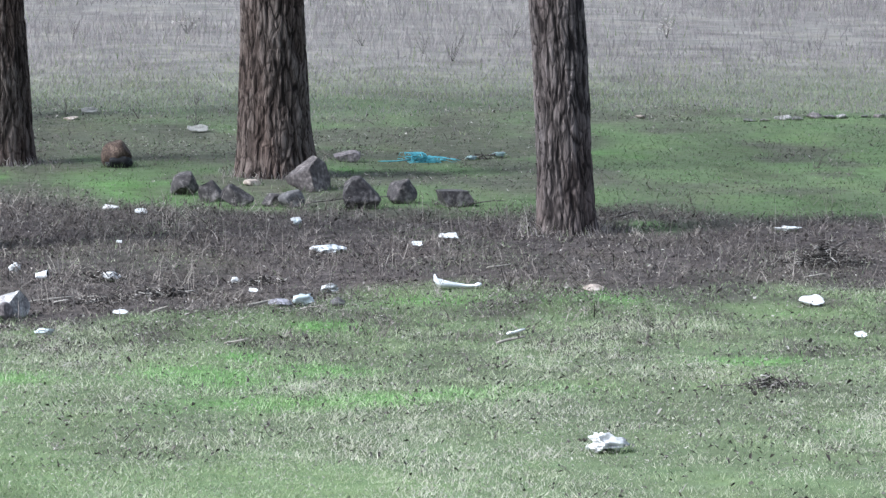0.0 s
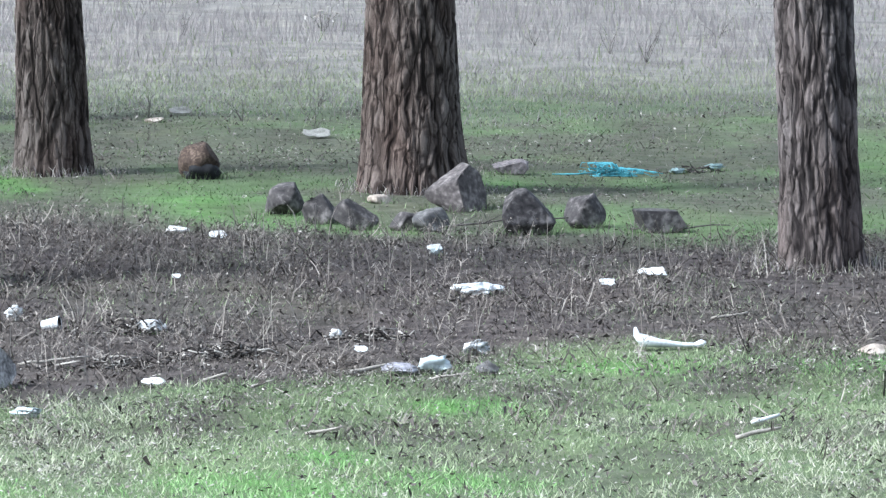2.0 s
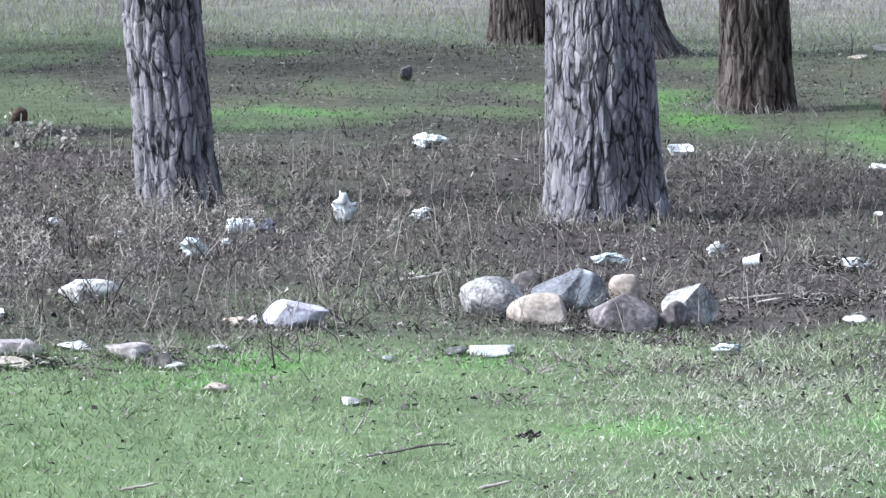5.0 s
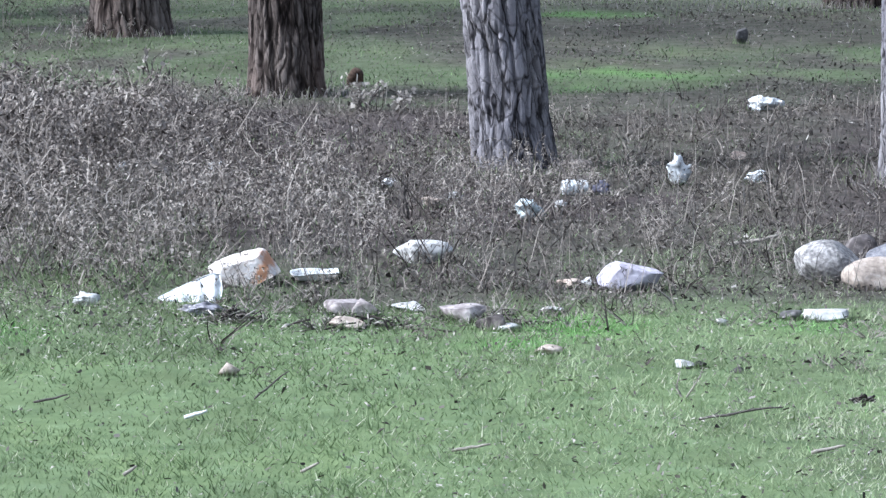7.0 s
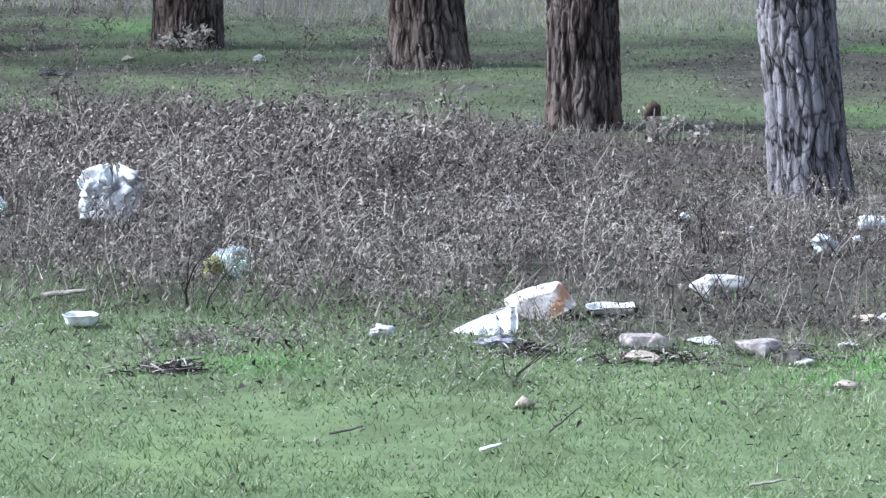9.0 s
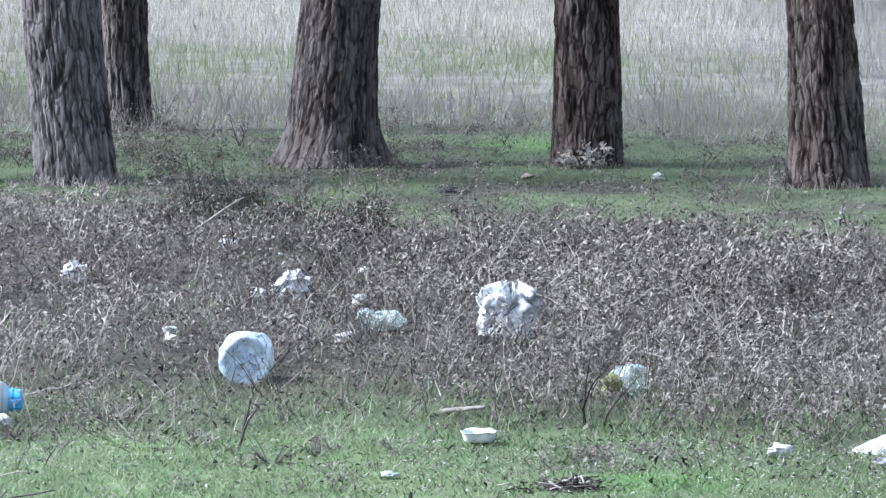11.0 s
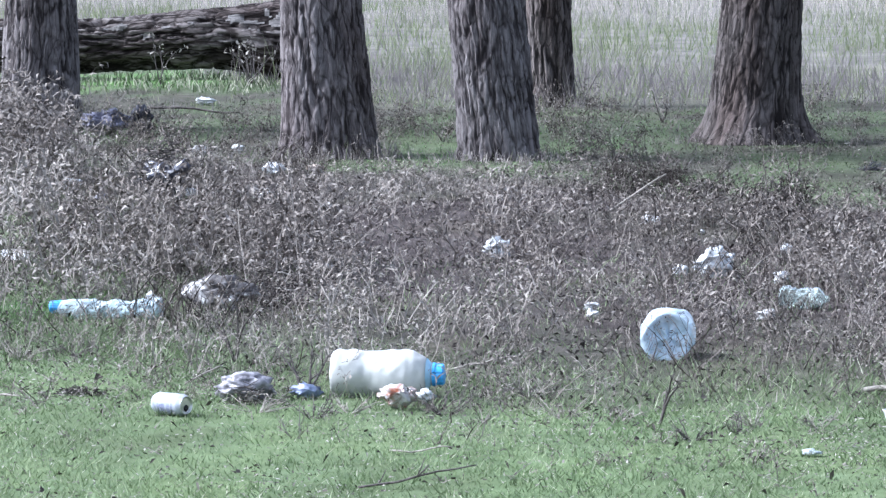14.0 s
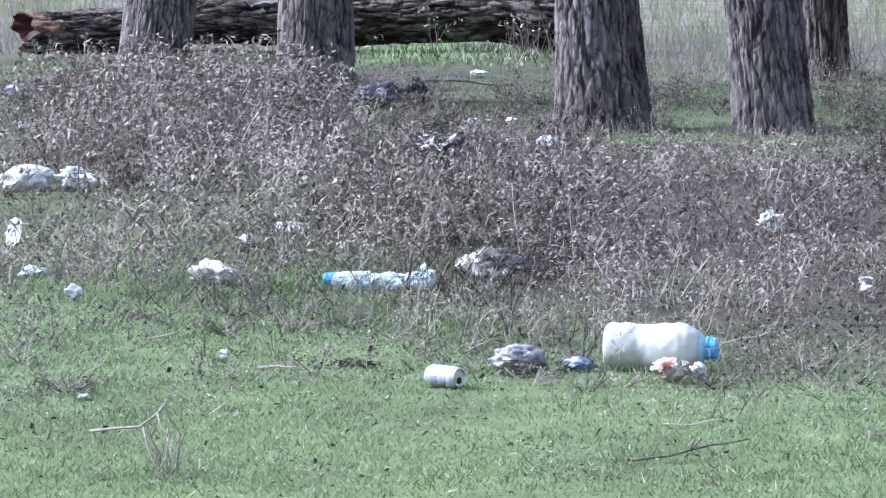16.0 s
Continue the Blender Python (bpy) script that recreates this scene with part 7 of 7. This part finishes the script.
# ---- in the weeds ----
pleated_bag(-1.82, 18.16, 0.195, 0.180, WHITE_PLASTIC, "crushed white plastic bag standing in dead weeds", 190)
crumple(-2.79, 19.48, 0.171, 0.119, WHITE_PLASTIC, "white torn plastic bag in dead weeds", "plastic_bag", "bag", 92)
crumple(-2.92, 19.47, 0.075, 0.048, WHITE_PLASTIC, "white plastic scrap in dead weeds", "plastic_bag", "bag", 93, detail=3)
crumple(-2.66, 20.67, 0.060, 0.051, WHITE_PLASTIC, "small white scrap in dead weeds", "plastic_bag", "bag", 94, detail=3)
crumple(-2.49, 19.22, 0.065, 0.048, WHITE_PLASTIC, "white scrap beside a clear bottle", "plastic_bag", "bag", 95, detail=3)
bottle(-2.26, 18.12, 0.188, 0.086, CLEAR_GREEN, BLUE_PLASTIC, "crumpled clear plastic bottle in dead weeds", -0.15, 96, dent=0.2, crush=0.2, cap=False)
crumple(-2.36, 17.78, 0.072, 0.040, PAPER, "greenish white scrap in weeds", "paper_scrap", "paper", 97, detail=3)
crumple(-3.83, 20.45, 0.121, 0.093, WHITE_PLASTIC, "small white plastic bag in dead weeds", "plastic_bag", "bag", 98)
crumple(-3.42, 21.95, 0.104, 0.050, WHITE_PLASTIC, "white plastic scrap deep in weeds", "plastic_bag", "bag", 99, detail=3)
crumple(-2.98, 17.78, 0.048, 0.036, PAPER, "tiny white scrap in weeds", "paper_scrap", "paper", 100, detail=3)
bottle(-1.25, 16.35, 0.147, 0.110, CLEAR_GREEN, YELLOW_OIL, "clear plastic bottle with yellow remains in weeds", 2.4, 101, dent=0.15, cap=False)
crumple(-1.29, 16.28, 0.073, 0.080, YELLOW_OIL, "yellow crumpled plastic at the foot of weeds", "plastic_bag", "bag", 102, detail=3)
stick(-1.71, 15.68, 0.155, PALE_STICK, "pale peeled branch at the grass edge", -0.35, 0.013, 103, 0.02)
tray(-1.58, 14.96, 0.104, 0.118, 0.032, "white foam dish on grass", seed=8)
crumple(-1.75, 14.18, 0.061, 0.018, PALE_TEAL, "pale cyan plastic shard on grass", "plastic_scrap", "plastic scrap", 105, detail=3)
heap(-2.91, 26.09, 0.234, 0.047, "black charred wood bits on green grass", BLACK_FILM, 5, 114)
crumple(-1.89, 26.99, 0.078, 0.042, PAPER, "white scrap on green grass", "paper_scrap", "paper", 106, detail=3)
stone(-2.60, 27.11, 0.073, 0.030, STONE_TAN, "small tan stone on green grass", 62)

# ---- by the large bottle ----
crumple(-3.13, 15.07, 0.131, 0.072, ORANGE_PRINT, "orange and white torn wrapper beside a bottle", "food_wrapper", "wrapper", 111)
crumple(-3.63, 15.18, 0.200, 0.088, GREY_FILM, "grey crumpled plastic with dark stains", "plastic_bag", "bag", 112, amount=0.35)
crumple(-3.46, 15.27, 0.110, 0.048, DARK_BLUE, "dark blue plastic wrapper in grass", "plastic_wrapper", "wrapper", 113)
crumple(-4.38, 17.92, 0.320, 0.130, CHECK_FILM, "black and white torn plastic in weeds", "plastic_bag", "bag", 214, deep=0.4, amount=0.45)
heap(-4.25, 18.05, 0.40, 0.160, "tangled dark twigs over torn plastic", LEAF, 13, 170, 0.5, chips=False, thin=0.7)
crumple(-4.59, 17.74, 0.090, 0.086, WHITE_PLASTIC, "white plastic bunch at a bottle's foot", "plastic_bag", "bag", 115, detail=3)
crumple(-3.14, 21.59, 0.024, 0.019, PAPER, "tiny white scrap in dead weeds", "paper_scrap", "paper", 116, detail=3)
crumple(-5.36, 17.66, 0.215, 0.092, WHITE_PLASTIC, "white crumpled plastic bag on grass", "plastic_bag", "bag", 117)
crumple(-5.70, 19.23, 0.081, 0.054, WHITE_PLASTIC, "white plastic scrap in weeds", "plastic_bag", "bag", 118, detail=3)
sheet(-5.71, 19.87, 0.120, 0.037, PAPER, "white strip caught in dead weeds", seed=119)
crumple(-5.82, 24.99, 0.126, 0.063, WHITE_PLASTIC, "white plastic bag before a trunk", "plastic_bag", "bag", 120, detail=3)
crumple(-5.65, 25.19, 0.115, 0.035, CARDBOARD, "pale cardboard at the trunk's foot", "cardboard_scrap", "cardboard", 121, detail=3)
crumple(-5.04, 22.69, 0.067, 0.036, PAPER, "curled white scrap in weeds", "paper_scrap", "paper", 122, detail=3)
crumple(-5.44, 23.04, 0.222, 0.058, CHECK_FILM, "torn black and white film in weeds", "plastic_film", "plastic film", 123)
crumple(-7.09, 23.57, 0.115, 0.049, WHITE_PLASTIC, "white scrap far in weeds", "plastic_bag", "bag", 124, detail=3)
crumple(-7.63, 28.42, 0.340, 0.150, SLATE_FILM, "slate-violet torn rubbish bag lying in grass", "rubbish_bag", "rubbish bag", 125)
crumple(-7.43, 28.52, 0.150, 0.170, BLACK_FILM, "black rubbish bag standing in grass", "rubbish_bag", "rubbish bag", 325)
heap(-6.00, 23.45, 0.50, 0.30, "dark heap of dead twigs and film", TWIG, 7, 520, 0.5, chips=False)
crumple(-5.94, 23.25, 0.26, 0.19, BLACK_FILM, "black torn film in a twig heap", "plastic_film", "plastic film", 126, amount=0.7)
crumple(-6.52, 23.69, 0.120, 0.060, WHITE_PLASTIC, "curled white film strip in dead weeds", "plastic_film", "plastic film", 326, amount=0.6)
crumple(-5.82, 23.26, 0.090, 0.050, WHITE_PLASTIC, "white film scrap beside a twig heap", "plastic_film", "plastic film", 327, amount=0.6, detail=3)
crumple(-6.20, 23.05, 0.110, 0.050, GREY_FILM, "grey-violet film scrap in dead weeds", "plastic_film", "plastic film", 328, amount=0.6)
crumple(-6.68, 26.88, 0.105, 0.050, PAPER, "white scrap lying behind a twig heap", "paper_scrap", "paper", 329, detail=3)
crumple(-6.97, 26.73, 0.090, 0.036, CARDBOARD, "pale cardboard scrap in dead weeds", "cardboard_scrap", "cardboard", 330, detail=3)
crumple(-7.77, 31.44, 0.151, 0.050, WHITE_PLASTIC, "white scrap by the fallen log", "plastic_bag", "bag", 127, detail=3)
stick(-7.64, 30.62, 0.597, TWIG, "long dark stick on ground", 0.0, 0.012, 128)
crumple(-6.48, 26.97, 0.086, 0.056, WHITE_PLASTIC, "small white scrap behind weeds", "plastic_bag", "bag", 129, detail=3)
crumple(-3.02, 17.99, 0.061, 0.029, PAPER, "white bit low in weeds", "paper_scrap", "paper", 130, detail=3)
stick(-2.85, 14.07, 0.193, PALE_STICK, "thin pale straw on grass", -0.1, 0.004, 131)
stick(-3.86, 15.57, 0.126, PALE_STICK, "pale stick leaning by a can", 0.6, 0.005, 132, 0.05)
stick(-3.07, 16.13, 0.239, PALE_STICK, "pale branch by the large bottle", 0.15, 0.006, 133, 0.05, forks=2)

crumple(-3.075, 15.22, 0.078, 0.046, WHITE_PLASTIC, "white torn plastic flap against a jug", "plastic_scrap", "plastic scrap", 161, detail=3)

heap(-3.58, 15.08, 0.26, 0.080, "tangle of thin dead stems over crumpled plastic", LEAF, 17, 70, 0.6, chips=False, thin=0.5)

# ---- near the log ----
crumple(-7.48, 21.72, 0.265, 0.118, WHITE_PLASTIC, "white sack lying in grass", "plastic_sack", "sack", 141, amount=0.22)
crumple(-7.24, 21.72, 0.245, 0.112, WHITE_PLASTIC, "white torn sack in dead weeds", "plastic_sack", "sack", 142)
crumple(-9.60, 28.01, 0.382, 0.145, SLATE_FILM, "dark rubbish bag in grass", "rubbish_bag", "rubbish bag", 143)
crumple(-9.44, 28.15, 0.079, 0.040, PAPER, "white scrap beside a dark bag", "paper_scrap", "paper", 144, detail=3)
crumple(-8.80, 25.63, 0.133, 0.072, PALE_TEAL, "pale plastic scrap in grass", "plastic_scrap", "plastic scrap", 145, detail=3)
sheet(-6.63, 19.10, 0.068, 0.158, WHITE_PLASTIC, "narrow white strip standing in weeds", "plastic_strip", "plastic strip", 146, deep=0.12, tilt=62)
crumple(-5.66, 16.94, 0.064, 0.064, WHITE_PLASTIC, "white plastic scrap in weeds", "plastic_bag", "bag", 147, detail=3)
crumple(-6.11, 17.82, 0.118, 0.046, PALE_TEAL, "pale clear plastic in weeds", "plastic_scrap", "plastic scrap", 148)
stone(-4.77, 14.36, 0.041, 0.019, STONE_WHITE, "small white pebble in grass", 63)
crumple(-4.63, 15.35, 0.032, 0.036, PALE_TEAL, "small cyan scrap on grass", "plastic_scrap", "plastic scrap", 149, detail=2)
stick(-4.39, 15.11, 0.158, PALE_STICK, "pale broken sticks on grass", -0.5, 0.006, 150, forks=2)
stick(-4.98, 15.81, 0.100, PALE_STICK, "short pale stick on grass", 0.1, 0.006, 151, forks=1)
heap(-4.20, 15.28, 0.195, 0.028, "small patch of brown twigs on grass", LEAF, 8, 114)
stick(-2.72, 13.36, 0.321, TWIG, "forked thin branch on grass", 0.1, 0.005, 152, 0.06, forks=4)
crumple(-4.33, 19.52, 0.058, 0.031, PAPER, "curled white scrap in weeds", "paper_scrap", "paper", 154, detail=3)
crumple(-8.08, 27.03, 0.057, 0.057, PAPER, "tiny white scrap high in weeds", "paper_scrap", "paper", 155, detail=2)

# ---- single dead plants ----
def broken_branch(x, y, label):
    """A pale snapped branch, propped up on its forked stems."""
    ob = part("dead_branch", None)
    ob.location = (x, y, gz(x, y))
    for points, r in (([(-0.16, 0.0, 0.115), (-0.09, 0.01, 0.122), (-0.02, 0.0, 0.128), (0.03, 0.0, 0.165), (0.062, 0.0, 0.205)], 0.0042),
                      ([(0.03, 0.0, 0.165), (0.045, -0.01, 0.13), (0.07, -0.02, 0.115), (0.062, -0.03, 0.05), (0.03, -0.03, 0.0)], 0.0034),
                      ([(-0.01, 0.0, 0.13), (0.01, -0.02, 0.08), (0.035, -0.03, 0.03), (0.06, -0.04, -0.01)], 0.0032),
                      ([(0.05, 0.0, 0.19), (0.06, 0.02, 0.15), (0.085, 0.03, 0.11), (0.07, 0.04, 0.0)], 0.003),
                      ([(0.035, 0.0, 0.165), (0.01, 0.01, 0.10), (0.03, 0.03, 0.05), (0.02, 0.04, 0.0)], 0.003),
                      ([(0.0, 0.0, 0.13), (0.02, 0.03, 0.06), (0.0, 0.05, 0.0)], 0.003)):
        v, f = tube(points, [r * (1 - 0.5 * k / len(points)) for k in range(len(points))], 7)
        part("stem", mesh_of("stem", v + np.stack([rough(v, 0.02, 0.002, k) for k in (3, 4, 5)], 1), f, PALE_STICK), ob)
    return tagged(ob, label, "branch")


broken_branch(-4.06, 12.74, "pale snapped dead branch propped on the grass")
dead_shrub(-4.02, 12.80, 0.15, "thin dead stalks round a broken branch", 1, 0.5, 12, 0.0020, mat=PALE_STICK)
stick(-3.60, 22.6, 0.30, PALE_STICK, "long pale branch leaning in dead weeds", 0.5, 0.010, 160, 0.16)
dead_shrub(-5.93, 17.56, 0.269, "dark leafless weed at the grass edge", 2, 0.4, 5, 0.004)
dead_shrub(-6.14, 19.41, 0.341, "bare dead weed among others", 3, 0.3, 4, 0.004)
dead_shrub(-2.28, 14.77, 0.234, "single dark dead stalk before a bottle", 4, 0.25, 2, 0.005)
dead_shrub(-3.46, 15.27, 0.263, "dark bare weed behind plastic", 5, 0.35, 4, 0.005)
dead_shrub(-3.93, 16.29, 0.262, "dark bare weed by a can", 6, 0.35, 4, 0.005)
dead_shrub(-3.20, 25.13, 0.198, "thin dead stalk on green grass", 7, 0.2, 2, 0.005)
dead_shrub(0.19, 21.72, 0.145, "dead weed with pale seed heads", 8, 0.7, 6, 0.004, heads=5)
dead_shrub(0.33, 21.63, 0.121, "low dead weed with pale seed heads", 9, 0.8, 5, 0.004, heads=5)
dead_shrub(-0.75, 22.85, 0.204, "tall pale dead weed before a trunk", 10, 0.5, 4, 0.005, heads=2)
dead_shrub(-2.41, 27.80, 0.124, "pale seed heads at a trunk's foot", 11, 0.8, 5, 0.004, heads=8)
dead_shrub(-2.30, 27.91, 0.150, "pale flowering weed at a trunk", 12, 0.4, 4, 0.004, heads=8)
dead_shrub(5.47, 26.44, 0.214, "thin dark sapling at the field edge", 13, 0.25, 4, 0.0024)
dead_shrub(5.21, 27.14, 0.161, "thin dead stalk at the field edge", 14, 0.25, 3, 0.0024)
dead_shrub(4.76, 27.54, 0.164, "thin dead stalk in field grass", 15, 0.3, 4, 0.0024)
dead_shrub(9.22, 33.44, 0.304, "dark dead weed in the dry field", 16, 0.35, 6, 0.0024)
dead_shrub(10.51, 36.15, 0.229, "dark leafy dead weed in the field", 17, 0.6, 5, 0.0024)
dead_shrub(9.19, 34.27, 0.219, "bare weed in the dry field", 18, 0.4, 4, 0.0024)
dead_shrub(6.66, 37.03, 0.229, "dark dead weed in the dry field", 31, 0.4, 5, 0.0024)
dead_shrub(7.85, 37.69, 0.214, "dark leafy dead weed in the field", 32, 0.5, 6, 0.0024, heads=2)
dead_shrub(8.98, 35.60, 0.188, "bare weed in the dry field", 33, 0.4, 5, 0.0024)
dead_shrub(11.88, 35.84, 0.192, "dark dead weed in the dry field", 34, 0.5, 6, 0.0024, heads=2)
dead_shrub(12.66, 33.90, 0.167, "bare weed in the dry field", 35, 0.5, 5, 0.0024)
dead_shrub(4.46, 34.59, 0.175, "bare weed in the dry field", 36, 0.35, 4, 0.0024)
dead_shrub(5.91, 28.46, 0.134, "thin dead stalk at the field edge", 37, 0.3, 4, 0.0024)
dead_shrub(-4.62, 35.29, 0.238, "thin dead stalk at the field edge", 38, 0.3, 4, 0.004)
dead_shrub(-4.59, 29.90, 0.202, "bare dead weed before a trunk", 39, 0.4, 4, 0.005, heads=2)
dead_shrub(-5.55, 32.75, 0.259, "bare dead weed between trunks", 40, 0.4, 4, 0.005)
dead_shrub(-5.53, 27.93, 0.222, "thin dead stalk on green grass", 41, 0.3, 3, 0.005)
dead_shrub(-4.00, 32.72, 0.110, "small dark weed in field grass", 19, 0.5, 5, 0.006)
dead_shrub(-8.04, 33.83, 0.348, "bare weed before the fallen log", 20, 0.4, 5, 0.005, heads=2)
dead_shrub(-8.65, 33.73, 0.387, "dead weed with seed heads before the log", 21, 0.35, 3, 0.005, heads=2)
dead_shrub(-9.00, 27.47, 0.354, "bare forked weed before the broken log", 22, 0.5, 5, 0.006)
dead_shrub(2.91, 16.59, 0.245, "thin pale dead weed on bare soil", 23, 0.6, 2, 0.0028, mat=TWIG)
dead_shrub(2.69, 17.01, 0.154, "pale bent dead stalk on soil", 24, 0.7, 2, 0.003, mat=PALE_STICK)
dead_shrub(2.97, 16.85, 0.300, "tall thin bent stalks on bare soil", 25, 0.6, 3, 0.0022, mat=TWIG)
dead_shrub(3.20, 16.34, 0.205, "pale bent dead stalks on soil", 26, 0.7, 3, 0.003, mat=PALE_STICK)
dead_shrub(1.67, 18.39, 0.186, "thin dead stalk beside a white bag", 27, 0.5, 2, 0.004)
dead_shrub(0.93, 12.78, 0.086, "tiny dead sprig in grass", 28, 0.5, 2, 0.003, mat=PALE_STICK)
dead_shrub(0.31, 17.31, 0.213, "dark bare weed among others", 29, 0.35, 4, 0.005)

# ---- low tangles of dead stems on the lawn ----
dead_shrub(-3.53, 14.90, 0.139, "low tangle of thin dead stems on grass", 101, 1.7, 11, 0.0022, mat=PALE_STICK)
dead_shrub(-3.33, 14.79, 0.137, "low tangle of thin dead stems on grass", 102, 1.7, 11, 0.0022, mat=TWIG)
dead_shrub(-3.25, 14.93, 0.114, "low tangle of thin dead stems on grass", 103, 1.7, 11, 0.0022, mat=PALE_STICK)
dead_shrub(-2.96, 14.95, 0.138, "low tangle of thin dead stems on grass", 104, 1.7, 11, 0.0022, mat=TWIG)
dead_shrub(-2.81, 15.56, 0.166, "low tangle of thin dead stems on grass", 105, 1.7, 11, 0.0022, mat=PALE_STICK)
dead_shrub(-2.13, 14.45, 0.110, "low tangle of thin dead stems on grass", 106, 1.7, 11, 0.0022, mat=TWIG)
dead_shrub(-2.00, 14.80, 0.112, "low tangle of thin dead stems on grass", 107, 1.7, 11, 0.0022, mat=PALE_STICK)
dead_shrub(-4.83, 16.03, 0.151, "low tangle of thin dead stems on grass", 108, 1.7, 11, 0.0022, mat=TWIG)
dead_shrub(-4.64, 16.19, 0.152, "low tangle of thin dead stems on grass", 109, 1.7, 11, 0.0022, mat=PALE_STICK)
dead_shrub(-4.51, 16.36, 0.127, "low tangle of thin dead stems on grass", 110, 1.7, 11, 0.0022, mat=TWIG)
dead_shrub(-2.60, 14.98, 0.114, "low tangle of thin dead stems on grass", 111, 1.7, 11, 0.0022, mat=PALE_STICK)
dead_shrub(-2.02, 14.64, 0.099, "low tangle of thin dead stems on grass", 112, 1.7, 11, 0.0022, mat=TWIG)
dead_shrub(-1.81, 14.81, 0.100, "low tangle of thin dead stems on grass", 113, 1.7, 11, 0.0022, mat=PALE_STICK)
dead_shrub(-1.26, 13.90, 0.084, "low tangle of thin dead stems on grass", 114, 1.7, 11, 0.0022, mat=TWIG)
dead_shrub(-0.13, 14.46, 0.097, "low tangle of thin dead stems on grass", 115, 1.7, 11, 0.0022, mat=PALE_STICK)
dead_shrub(-0.00, 14.07, 0.085, "low tangle of thin dead stems on grass", 116, 1.7, 11, 0.0022, mat=TWIG)
dead_shrub(0.51, 14.44, 0.087, "low tangle of thin dead stems on grass", 117, 1.7, 11, 0.0022, mat=PALE_STICK)
dead_shrub(-4.86, 14.48, 0.138, "low tangle of thin dead stems on grass", 118, 1.7, 11, 0.0022, mat=TWIG)
dead_shrub(-5.25, 15.19, 0.145, "low tangle of thin dead stems on grass", 119, 1.7, 11, 0.0022, mat=PALE_STICK)
dead_shrub(-4.99, 16.69, 0.158, "low tangle of thin dead stems on grass", 120, 1.7, 11, 0.0022, mat=TWIG)
dead_shrub(1.54, 14.05, 0.095, "low tangle of thin dead stems on grass", 121, 1.7, 11, 0.0022, mat=PALE_STICK)
dead_shrub(1.76, 14.01, 0.085, "low tangle of thin dead stems on grass", 122, 1.7, 11, 0.0022, mat=TWIG)
dead_shrub(1.66, 14.31, 0.087, "low tangle of thin dead stems on grass", 123, 1.7, 11, 0.0022, mat=PALE_STICK)
dead_shrub(1.91, 14.02, 0.086, "low tangle of thin dead stems on grass", 124, 1.7, 11, 0.0022, mat=TWIG)
dead_shrub(3.16, 14.10, 0.076, "low tangle of thin dead stems on grass", 125, 1.7, 11, 0.0022, mat=PALE_STICK)
dead_shrub(3.90, 14.30, 0.066, "low tangle of thin dead stems on grass", 126, 1.7, 11, 0.0022, mat=TWIG)


def grass_at_things():
    """Short grass and dry stalks that stand close round stones and litter."""
    green, dry = [], []
    for x, y, w, deep in FOOT:
        n = int(18 + 260 * w)
        a = rng.uniform(np.pi, 2 * np.pi, n) + rng.normal(0, 0.35, n)
        k = 1.0 + np.abs(rng.normal(0, 0.14, n))
        px, py = x + np.cos(a) * k * w * 0.5, y + np.sin(a) * k * deep * 0.5 - 0.004
        lawn, strip, back, field, u, r = zones(px, py)
        h, lean = rng.uniform(0.010, 0.045, n) * (0.6 + 0.6 * min(w / 0.2, 1.2)), rng.uniform(0.1, 0.9, n)
        soil = rng.random(n) < strip * 0.7
        for pick, out, tone in ((~soil, green, 0.12 + 0.5 * rng.random(n)), (soil, dry, 0.1 + 0.7 * rng.random(n))):
            out.append(blades(px[pick], py[pick], h[pick], rng.uniform(0.0025, 0.005, pick.sum()), lean[pick], tone[pick], False))
    stuff("grass_fringe", green, LAWN, "short green grass round stones and litter", "grass")
    stuff("stalk_fringe", dry, WEED, "short dry stalks round stones and litter", "weeds")


grass_at_things()
